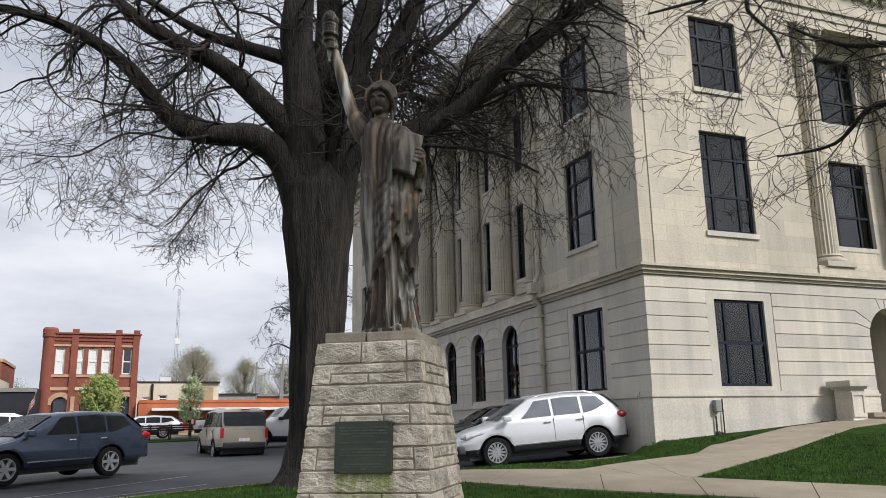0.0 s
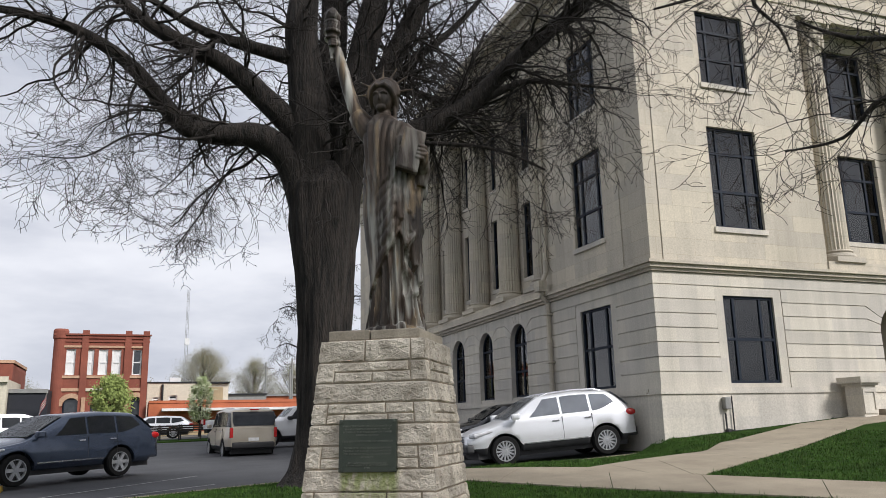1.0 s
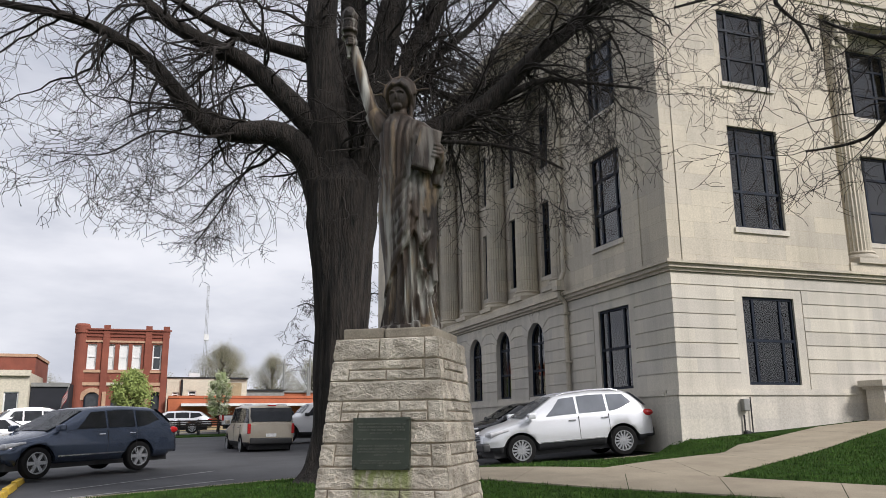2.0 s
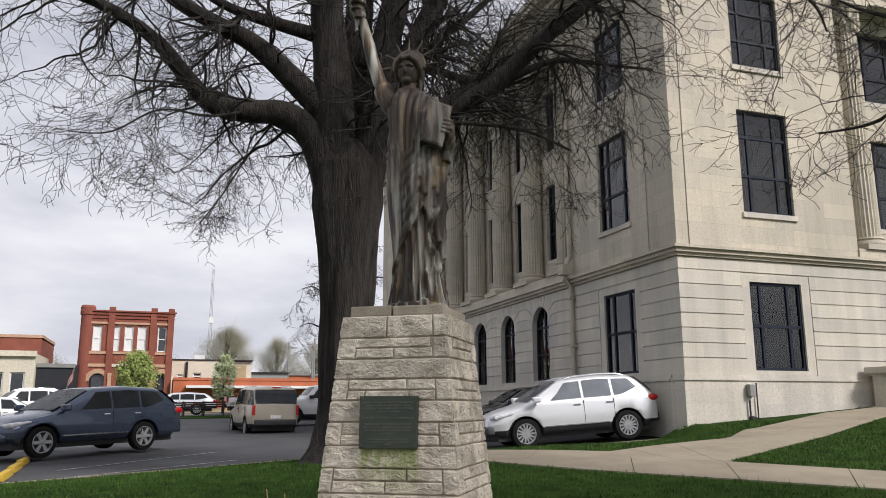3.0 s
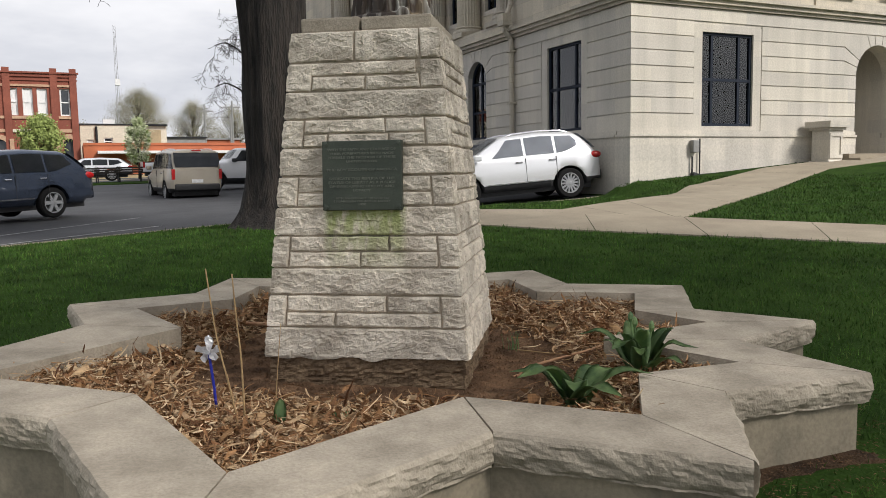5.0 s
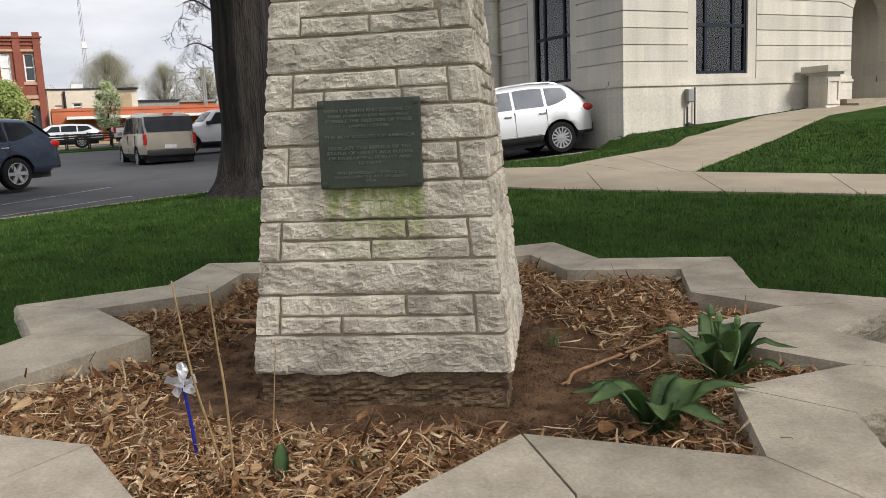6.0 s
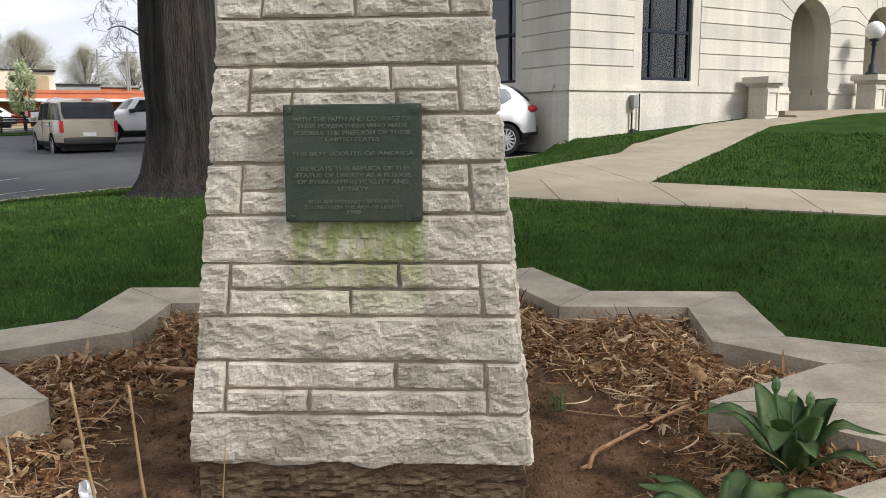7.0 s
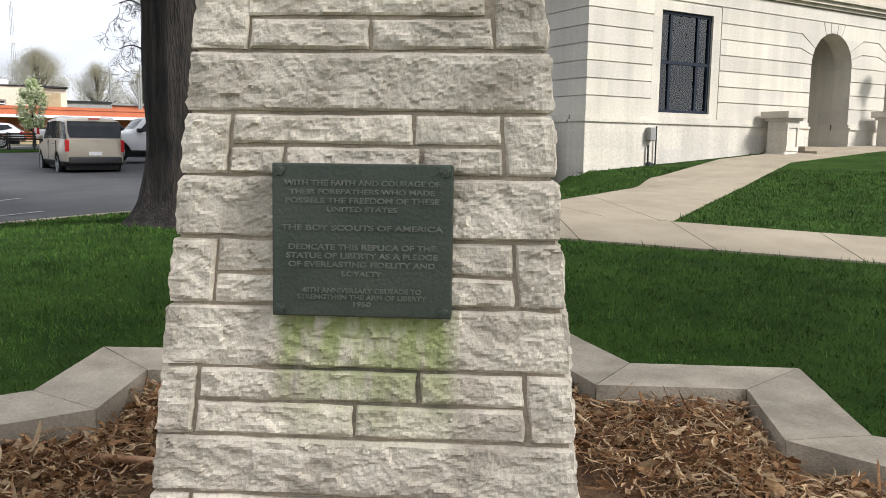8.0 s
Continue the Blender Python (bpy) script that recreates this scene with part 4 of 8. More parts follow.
outline = []
for (a, r), (b, q) in zip(TIPS, NOTCH):
    outline += [polar(a, r), polar(b, q)]
NO = len(outline)
CAPW, CAPT, CAPH, GRASS = 0.335, 0.0, 0.13, -0.62


def inset(i, w):
    p0, p, p1 = outline[i - 1], outline[i], outline[(i + 1) % NO]
    d0, d1 = (p - p0).normalized(), (p1 - p).normalized()
    n0, n1 = Vector((-d0.y, d0.x, 0)), Vector((-d1.y, d1.x, 0))
    k = n0 + n1
    k = k / max(0.25, k.dot(n0))
    if k.length > 1.9:
        k = k.normalized() * 1.9
    return p + k * w


def tilt(ob):
    """The planter follows the gentle rise of the lawn."""
    for v in ob.data.vertices:
        v.co.z += 0.055 + 0.036 * v.co.y
    return ob


planter = thing("planter", None, "low star-shaped stone planter with broad cap slabs", "planter")
inner = [inset(i, CAPW) for i in range(NO)]
# broader slabs at three of the inward corners
inner[3], inner[5], inner[15] = Vector((1.22, -0.25, 0)), Vector((1.80, 0.22, 0)), Vector((-0.75, 0.92, 0))
wall_o, wall_i = [inset(i, 0.03) for i in range(NO)], [inset(i, 0.24) for i in range(NO)]
for i in range(NO):
    j = (i + 1) % NO
    # cap slab with a split-face outer edge
    a, b, c, d = outline[i], outline[j], inner[j], inner[i]
    ab = (b - a).normalized()
    outn = Vector((ab.y, -ab.x, 0))
    bm = bmesh.new()
    n = max(8, int((b - a).length / 0.009))
    cols_ = []
    for k in range(n + 1):
        t = 0.005 + 0.99 * k / n
        o, q = a.lerp(b, t), d.lerp(c, t)
        e = []
        along = (o - a).length
        for step in range(13):
            f = step / 12
            p2 = Vector((along, -CAPH * f, 0))
            off = 0.017 * math.sin(math.pi * min(1.0, 0.1 + f)) ** 0.6 + 0.011 * noise.noise(Vector((along * 9, p2.y * 24, i))) + 0.006 * noise.noise(Vector((along * 22, p2.y * 70, i + 5))) + facets(p2, 0.06, 0.0035, i + 0.3) if step else 0.004 * noise.noise(Vector((along * 9, i, 0)))
            zv = -CAPH * f + (0.006 * noise.noise(Vector((along * 7, i, 7))) if step == 12 else 0) - (0.004 if 0 < step < 12 else 0)
            e.append(bm.verts.new(o + outn * off + Vector((0, 0, CAPT + zv))))
        m1 = o.lerp(q, 0.5)
        e.insert(0, bm.verts.new(m1 + Vector((0, 0, CAPT + 0.003 * noise.noise(m1 * 3)))))
        e.insert(0, bm.verts.new(q + Vector((0, 0, CAPT))))
        e.append(bm.verts.new(q + Vector((0, 0, CAPT - CAPH))))
        cols_.append(e)
    for e, f in zip(cols_, cols_[1:]):
        for k in range(len(e)):
            bm.faces.new((e[k], e[(k + 1) % len(e)], f[(k + 1) % len(e)], f[k]))
    bm.faces.new(cols_[0][::-1]), bm.faces.new(cols_[-1])
    bmesh.ops.recalc_face_normals(bm, faces=bm.faces[:])
    tilt(part("cap_slab", bm, M_CAP, planter))
    bm = bmesh.new()
    q = [wall_o[i], wall_o[j], wall_i[j], wall_i[i]]
    prism(bm, [(v.x, v.y) for v in q], GRASS, CAPT - CAPH + 0.004)
    tilt(part("wall_block", bm, M_PWALL, planter))

# soil inside
bm = bmesh.new()


def soil_z(p):
    r = (p - PC).length
    f = smooth((r - 0.85) / 0.8)
    q = Vector((p.x, p.y, 0))
    return -0.115 + 0.075 * f + 0.036 * (p.y - 0.2) + 0.016 * noise.noise(q * 2.2) + 0.008 * noise.noise(q * 13) + 0.007 * abs(noise.noise(q * 30)) + 0.004 * noise.noise(q * 62)


rad = 120
rings = []
fine_out = []
for i in range(NO):
    j = (i + 1) % NO
    for k in range(20):
        fine_out.append(inset(i, 0.2).lerp(inset(j, 0.2), k / 20))
for t in range(rad + 1):
    rings.append([bm.verts.new((lambda p: (p.x, p.y, soil_z(p)))(PC.lerp(p, 0.12 + 0.88 * t / rad))) for p in fine_out])
for a, b in zip(rings, rings[1:]):
    for i in range(len(a)):
        bm.faces.new((a[i], b[i], b[(i + 1) % len(a)], a[(i + 1) % len(a)]))
tagged(part("soil", bm, M_SOIL, smooth=True), "bare reddish brown soil in the planter", "soil", kind="structure")

# ---- statue: plain cast figure ----
def patina_and_highlights(m):
    n, l = m.node_tree.nodes, m.node_tree.links
    b = n["Principled BSDF"]
    old = b.inputs["Base Color"].links[0].from_socket
    co, mp, nz, rp, mx = n.new("ShaderNodeTexCoord"), n.new("ShaderNodeMapping"), n.new("ShaderNodeTexNoise"), n.new("ShaderNodeValToRGB"), n.new("ShaderNodeMix")
    # pale streaks: weathering, and painted highlights on skirt, chest and raised arm
    mp.inputs["Scale"].default_value = (1, 1, 0.13)
    nz.inputs["Scale"].default_value, nz.inputs["Detail"].default_value = 13, 5
    rp.color_ramp.elements[0].position, rp.color_ramp.elements[1].position = 0.49, 0.66
    mx.data_type = "RGBA"
    mx.inputs[7].default_value = (0.46, 0.45, 0.4, 1)
    l.new(co.outputs["Object"], mp.inputs[0])
    l.new(mp.outputs[0], nz.inputs["Vector"])
    l.new(nz.outputs[0], rp.inputs[0])
    sp, lo, arm, mxm, mu = n.new("ShaderNodeSeparateXYZ"), n.new("ShaderNodeMapRange"), n.new("ShaderNodeMapRange"), n.new("ShaderNodeMath"), n.new("ShaderNodeMath")
    l.new(co.outputs["Object"], sp.inputs[0])
    lo.inputs["From Min"].default_value, lo.inputs["From Max"].default_value = 1.75, 0.15
    arm.inputs["From Min"].default_value, arm.inputs["From Max"].default_value = -0.22, -0.36
    l.new(sp.outputs["Z"], lo.inputs[0])
    l.new(sp.outputs["X"], arm.inputs[0])
    mxm.operation, mu.operation = "MAXIMUM", "MULTIPLY"
    l.new(lo.outputs[0], mxm.inputs[0])
    l.new(arm.outputs[0], mxm.inputs[1])
    l.new(mxm.outputs[0], mu.inputs[0])
    l.new(rp.outputs[0], mu.inputs[1])
    l.new(mu.outputs[0], mx.inputs[0])
    l.new(old, mx.inputs[6])
    # rusty ochre streaks over the whole cast
    nz2, rp2, mx2, mp2 = n.new("ShaderNodeTexNoise"), n.new("ShaderNodeValToRGB"), n.new("ShaderNodeMix"), n.new("ShaderNodeMapping")
    mp2.inputs["Scale"].default_value, mp2.inputs["Location"].default_value = (1, 1, 0.2), (3, 1, 2)
    nz2.inputs["Scale"].default_value, nz2.inputs["Detail"].default_value = 9, 5
    rp2.color_ramp.elements[0].position, rp2.color_ramp.elements[1].position = 0.58, 0.74
    mx2.data_type = "RGBA"
    mx2.inputs[7].default_value = (0.27, 0.195, 0.11, 1)
    l.new(co.outputs["Object"], mp2.inputs[0])
    l.new(mp2.outputs[0], nz2.inputs["Vector"])
    l.new(nz2.outputs[0], rp2.inputs[0])
    l.new(rp2.outputs[0], mx2.inputs[0])
    l.new(mx.outputs[2], mx2.inputs[6])
    l.new(mx2.outputs[2], b.inputs["Base Color"])


patina_and_highlights(M_BRONZE)

ST = PED @ pose(0.06, 0.0, PZ1 + 0.07) @ Matrix.Diagonal((0.97, 1, 1.045, 1))


def keyed(keys, z):
    """The row of numbers at height z between the given rows."""
    return [float(np.interp(z, [k[0] for k in keys], [k[c] for k in keys])) for c in range(1, len(keys[0]))]


def statue():
    bm = bmesh.new()
    # robe: height, its two side edges and its half depth
    prof = [(0.0, -0.215, 0.215, 0.19), (0.04, -0.21, 0.21, 0.185), (0.2, -0.18, 0.18, 0.165), (0.36, -0.165, 0.165, 0.155), (0.52, -0.185, 0.175, 0.152), (0.68, -0.212, 0.178, 0.152), (0.86, -0.232, 0.16, 0.15),
            (1.02, -0.225, 0.132, 0.142), (1.14, -0.21, 0.112, 0.132), (1.26, -0.205, 0.12, 0.137), (1.38, -0.212, 0.132, 0.14), (1.47, -0.212, 0.125, 0.128), (1.53, -0.2, 0.095, 0.11), (1.575, -0.162, 0.02, 0.085), (1.62, -0.145, -0.03, 0.06)]
    sides, levels, rings = 220, 165, []
    for j in range(levels + 1):
        z = 1.62 * j / levels
        xl, xr, hd = keyed(prof, z)
        cx, hw = (xl + xr) / 2, (xr - xl) / 2
        ring = []
        for i in range(sides):
            a = 2 * math.pi * i / sides
            ca, sa = math.cos(a), math.sin(a)
            x = cx + hw * ca
            n1 = noise.noise(Vector((ca * 1.6, sa * 1.6, z * 2.2)))
            hem = 0.17 + (x + 0.2) * 1.9 if x < 0.07 else 0.68 - 2.4 * (x - 0.07)
            hem += 0.04 * noise.noise(Vector((x * 16, sa, 2)))
            over = smooth((z - hem) / 0.025) if sa < 0.3 else 1.0
            # pleated skirt under the mantle's slanting hem
            pleat = 1 - abs(math.sin(a * 10.5 + 0.9 * n1 + 0.5 * math.sin(z * 3))) ** 0.7
            f = (0.034 * pleat - 0.012) * (1 - over) * smooth(z / 0.04) * (0.75 + 0.6 * smooth((0.5 - z) / 0.4))
            # mantle, drawn across the leg in slanting folds that gather on the tablet's side
            slant = math.sin((z - 1.35 * x) * 34 + 2.2 * n1)
            gather = smooth((x + 0.13) / 0.12)
            f += over * (0.022 + 0.011 * abs(slant) ** 0.8 * gather * (1 - smooth((z - 1.08) / 0.1)) + 0.01 * n1)
            if sa < 0.2:
                drop = math.exp(-((x - 0.035) / 0.045) ** 2) * smooth((z - 0.6) / 0.1) * (1 - smooth((z - 1.5) / 0.08))
                f += drop * (0.012 + 0.028 * abs(math.sin(x * 78 + 0.8 * math.sin(z * 5))) ** 0.8)
                fall = smooth((x - 0.085) / 0.02) * smooth((z - 0.22) / 0.06) * (1 - smooth((z - 1.02) / 0.08))
                f += fall * 0.026 * math.sin(x * 62 + 2.6 * math.sin(z * 15))
            # bodice: folds that fan out from the girdle to the shoulders
            chest = smooth((z - 1.0) / 0.14)
            fan = (x + 0.05) / max(0.28, z - 0.72)
            f += chest * (0.027 * abs(math.sin(fan * 38 + 1.2 * n1)) ** 0.8 - 0.01) * (1 - smooth((z - 1.56) / 0.05))
            ring.append(bm.verts.new((x + f * ca, (hd + f) * sa - 0.005, z)))
        rings.append(ring)
    for r0, r1 in zip(rings, rings[1:]):
        for i in range(sides):
            bm.faces.new((r0[i], r0[(i + 1) % sides], r1[(i + 1) % sides], r1[i]))
    bm.faces.new(rings[0][::-1]), bm.faces.new(rings[-1])
    lathe(bm, [(0.22, -0.02), (0.235, 0.0), (0.232, 0.03), (0.2, 0.045)], 40)
    tube(bm, [(0.1, -0.17, 0.03), (0.11, -0.23, 0.028)], [0.04, 0.028], 10)
    # the mantle's free end: hanging pleats with a stepped hem
    for k in range(5):
        x, bot = 0.085 + 0.028 * k, (0.74, 0.58, 0.66, 0.42, 0.3)[k]
        y = -0.155 + 0.03 * k
        tube(bm, [(x, y + 0.02, 1.16), (x + 0.008, y - 0.01, 0.95), (x + 0.004, y - 0.016, bot + 0.12), (x + 0.016, y - 0.02, bot + 0.05), (x - 0.014, y - 0.012, bot)], [0.018, 0.024, 0.027, 0.024, 0.007], 10)
    # neck, head, hair and crown
    hx = -0.078
    tube(bm, [(hx, -0.005, 1.57), (hx, -0.015, 1.66), (hx, -0.02, 1.7)], [0.075, 0.055, 0.055], 16)
    bmesh.ops.create_uvsphere(bm, u_segments=28, v_segments=20, radius=0.1, matrix=Matrix.Translation((hx, -0.03, 1.75)) @ Matrix.Diagonal((0.78, 0.95, 1.12, 1)))
    bmesh.ops.create_uvsphere(bm, u_segments=12, v_segments=8, radius=0.036, matrix=Matrix.Translation((hx, -0.08, 1.672)) @ Matrix.Diagonal((1.15, 0.95, 0.9, 1)))
    bmesh.ops.create_uvsphere(bm, u_segments=10, v_segments=8, radius=0.013, matrix=Matrix.Translation((hx, -0.126, 1.738)) @ Matrix.Diagonal((0.8, 1, 2.0, 1)))
    for sg in (-1, 1):
        tube(bm, [(hx + sg * 0.012, -0.124, 1.768), (hx + sg * 0.035, -0.12, 1.778), (hx + sg * 0.062, -0.098, 1.768)], [0.008, 0.01, 0.008], 8)
        # waved hair parted over the brow and drawn back
        for k in range(4):
            o = 0.014 * k
            tube(bm, [(hx, -0.108 + o, 1.832 + o), (hx + sg * 0.035, -0.108 + o, 1.84 + o), (hx + sg * 0.072, -0.085 + o, 1.815 + o), (hx + sg * (0.096 + 0.3 * o), -0.045 + o, 1.765 + 0.4 * o), (hx + sg * 0.094, 0.0 + o, 1.71), (hx + sg * 0.075, 0.035, 1.65)], [0.014, 0.02, 0.022, 0.023, 0.022, 0.018], 8, wob=0.5)
        tube(bm, [(hx + sg * 0.085, 0.0, 1.7), (hx + sg * 0.09, 0.0, 1.62), (hx + sg * 0.1, -0.02, 1.53)], [0.018, 0.016, 0.01], 8, wob=0.4)
    bmesh.ops.create_uvsphere(bm, u_segments=20, v_segments=14, radius=0.1, matrix=Matrix.Translation((hx, 0.03, 1.775)) @ Matrix.Diagonal((0.98, 0.95, 1, 1)))
    arc = [t for t in np.linspace(-0.15, math.pi + 0.15, 23)]
    for e, rr in enumerate((0.112, 0.124, 0.134)):
        tube(bm, [Vector((hx + rr * math.cos(t), -0.035 + 0.006 * e, 1.79 + rr * math.sin(t) * 0.98)) for t in arc], [0.012] * 23, 6)
    for t in np.linspace(0.1, math.pi - 0.1, 7):
        p = Vector((hx + 0.13 * math.cos(t), -0.025, 1.79 + 0.13 * math.sin(t)))
        tube(bm, [p, p + Vector((0.11 * math.cos(t), 0.02, 0.11 * math.sin(t)))], [0.011, 0.006], 6)
    # raised arm: wide short sleeve, bare arm, hand closed on the torch
    tube(bm, [(-0.14, 0.0, 1.44), (-0.21, -0.005, 1.52), (-0.275, -0.012, 1.61), (-0.305, -0.015, 1.66)], [0.085, 0.09, 0.083, 0.072], 18)
    for k in range(5):
        t = -1.9 + 0.75 * k
        tube(bm, [(-0.12 + 0.05 * math.sin(t), 0.075 * math.cos(t), 1.44), (-0.24 + 0.06 * math.sin(t), 0.088 * math.cos(t), 1.56), (-0.3 + 0.05 * math.sin(t), 0.07 * math.cos(t), 1.66)], [0.012, 0.017, 0.01], 6)
    tube(bm, [(-0.26, -0.01, 1.58), (-0.33, -0.02, 1.73), (-0.378, -0.028, 1.88), (-0.41, -0.032, 2.0), (-0.445, -0.038, 2.13), (-0.462, -0.04, 2.21)], [0.06, 0.054, 0.05, 0.05, 0.04, 0.031], 16)
    bmesh.ops.create_uvsphere(bm, u_segments=14, v_segments=10, radius=0.044, matrix=Matrix.Translation((-0.485, -0.042, 2.25)) @ Matrix.Diagonal((1.1, 0.95, 1.0, 1)))
    for k in range(4):
        tube(bm, [(-0.46, -0.07, 2.225 + 0.02 * k), (-0.5, -0.088, 2.23 + 0.02 * k), (-0.535, -0.065, 2.232 + 0.02 * k)], [0.011, 0.012, 0.009], 6)
    T = Matrix.Translation((-0.512, -0.042, 2.13)) @ Matrix.Diagonal((1, 1, 0.84, 1))
    lathe(bm, [(0.008, -0.01), (0.02, 0.0), (0.012, 0.025), (0.02, 0.06), (0.026, 0.15), (0.034, 0.17), (0.062, 0.185), (0.066, 0.2), (0.046, 0.21), (0.05, 0.235), (0.07, 0.25), (0.073, 0.268), (0.058, 0.276), (0.06, 0.335), (0.07, 0.345), (0.068, 0.36), (0.05, 0.37)], 24, T)
    for k in range(16):
        a = k * math.pi / 8
        tube(bm, [T @ Vector((0.062 * math.cos(a), 0.062 * math.sin(a), 0.28)), T @ Vector((0.063 * math.cos(a + 0.39), 0.063 * math.sin(a + 0.39), 0.332))], [0.007, 0.007], 5)
    lathe(bm, [(0.05, 0.355), (0.064, 0.39), (0.066, 0.42), (0.05, 0.46), (0.028, 0.49), (0.014, 0.51)], 18, T)
    for k in range(6):
        a = k * 1.05
        tube(bm, [T @ Vector((0.055 * math.cos(a), 0.055 * math.sin(a), 0.38)), T @ Vector((0.06 * math.cos(a + 0.5), 0.06 * math.sin(a + 0.5), 0.43)), T @ Vector((0.025 * math.cos(a + 1), 0.025 * math.sin(a + 1), 0.5))], [0.016, 0.017, 0.006], 6)
    # bent arm under the mantle, holding the leaning tablet
    tube(bm, [(0.07, 0.0, 1.5), (0.15, 0.005, 1.42), (0.2, 0.0, 1.3), (0.225, -0.02, 1.16), (0.215, -0.03, 1.04)], [0.075, 0.082, 0.078, 0.075, 0.05], 16)
    tube(bm, [(0.215, -0.02, 1.14), (0.265, -0.09, 1.19), (0.285, -0.16, 1.26)], [0.062, 0.05, 0.036], 12)
    for k in range(4):
        tube(bm, [(0.18 + 0.02 * k, -0.06 + 0.03 * k, 1.12), (0.185 + 0.02 * k, -0.07 + 0.03 * k, 1.02), (0.18 + 0.018 * k, -0.06 + 0.03 * k, 0.93 + 0.03 * (k % 2))], [0.022, 0.022, 0.01], 8)
    tb = Matrix.Translation((0.19, -0.175, 1.275)) @ Euler((radians(-6), radians(15), radians(24))).to_matrix().to_4x4()
    box(bm, -0.085, 0.085, -0.028, 0.028, -0.165, 0.165, tb)
    box(bm, -0.07, 0.07, -0.033, -0.02, -0.15, 0.15, tb)
    for k in range(4):
        p = tb @ Vector((0.085, 0.0, 0.045 - 0.03 * k))
        tube(bm, [p + Vector((0.03, 0.03, -0.02)), p + Vector((0.022, -0.02, 0.002)), p + Vector((-0.022, -0.048, 0.012))], [0.016, 0.016, 0.011], 8)
    bmesh.ops.create_uvsphere(bm, u_segments=12, v_segments=8, radius=0.045, matrix=Matrix.Translation(tb @ Vector((0.11, 0.03, -0.02))))
    bmesh.ops.recalc_face_normals(bm, faces=bm.faces[:])
    # one continuous cast skin over all of it
    me = bpy.data.meshes.new("cast")
    bm.to_mesh(me)
    bm.free()
    tmp = new("cast", me)
    skin = tmp.modifiers.new("skin", "REMESH")
    skin.mode, skin.voxel_size = "VOXEL", 0.0058
    bpy.context.view_layer.update()
    me = bpy.data.meshes.new_from_object(tmp.evaluated_get(bpy.context.evaluated_depsgraph_get()))
    bpy.data.objects.remove(tmp)
    me.materials.clear()
    me.materials.append(M_BRONZE)
    me.shade_smooth()
    ob = new("statue", me)
    ob.matrix_basis = ST
    return tagged(ob, "weathered brown bronze robed figure raising a torch", "statue")


statue()

# ---- bare trees ----
LOW = 4.35  # shoots end above head height, as pruned


def grow(bm, p, d, length, r, level, rg, droop, sides, spread=0.9, minr=0.0042, kids=None):
    """A wandering branch with side shoots; thin shoots hang."""
    n = max(5, int(length / (0.2 if level < 2 else 0.14)))
    pts, rad, q, dd = [p.copy()], [r], p.copy(), d.normalized()
    for k in range(n):
        wig = Vector((rg.gauss(0, 1), rg.gauss(0, 1), rg.gauss(0, 0.8))) * (0.24 + 0.02 * level)
        dd = (dd + wig + Vector((0, 0, -droop * (1.1 - 1.5 * k / n)))).normalized()
        q = q + dd * (length / n)
        if q.z < LOW and k > 2:
            break
        pts.append(q.copy())
        rad.append(max(minr, r * (1 - 0.8 * (k + 1) / n)))
    tube(bm, pts, rad, sides if level < 2 else 3, cap=False)
    if level >= 3:
        return
    n = len(pts) - 1
    m = kids or max(3, int(length * (4.2 if level < 2 else 5.0)))
    for _ in range(m):
        k = rg.randint(1, n)
        base = (pts[k] - pts[k - 1]).normalized()
        side = Vector((rg.gauss(0, 1), rg.gauss(0, 1), rg.gauss(0, 0.7) - droop * 1.2)).normalized()
        nd = base * (1 - spread * 0.55) + side * spread
        grow(bm, pts[k], nd, length * rg.uniform(0.34, 0.62) * (1.05 - 0.4 * k / n), max(minr, rad[k] * 0.55), level + 1, rg, droop * 1.15 + 0.012, 5, spread, minr)


def limb_points(pts, n=5):
    """Smooth a few given points into a curve."""
    P = [Vector(p) for p in pts]
    out = []
    for i in range(len(P) - 1):
        p0, p1, p2, p3 = P[max(i - 1, 0)], P[i], P[i + 1], P[min(i + 2, len(P) - 1)]
        for k in range(n):
            t = k / n
            out.append(0.5 * (2 * p1 + (p2 - p0) * t + (2 * p0 - 5 * p1 + 4 * p2 - p3) * t * t + (3 * p1 - p0 - 3 * p2 + p3) * t ** 3))
    out.append(P[-1])
    return out


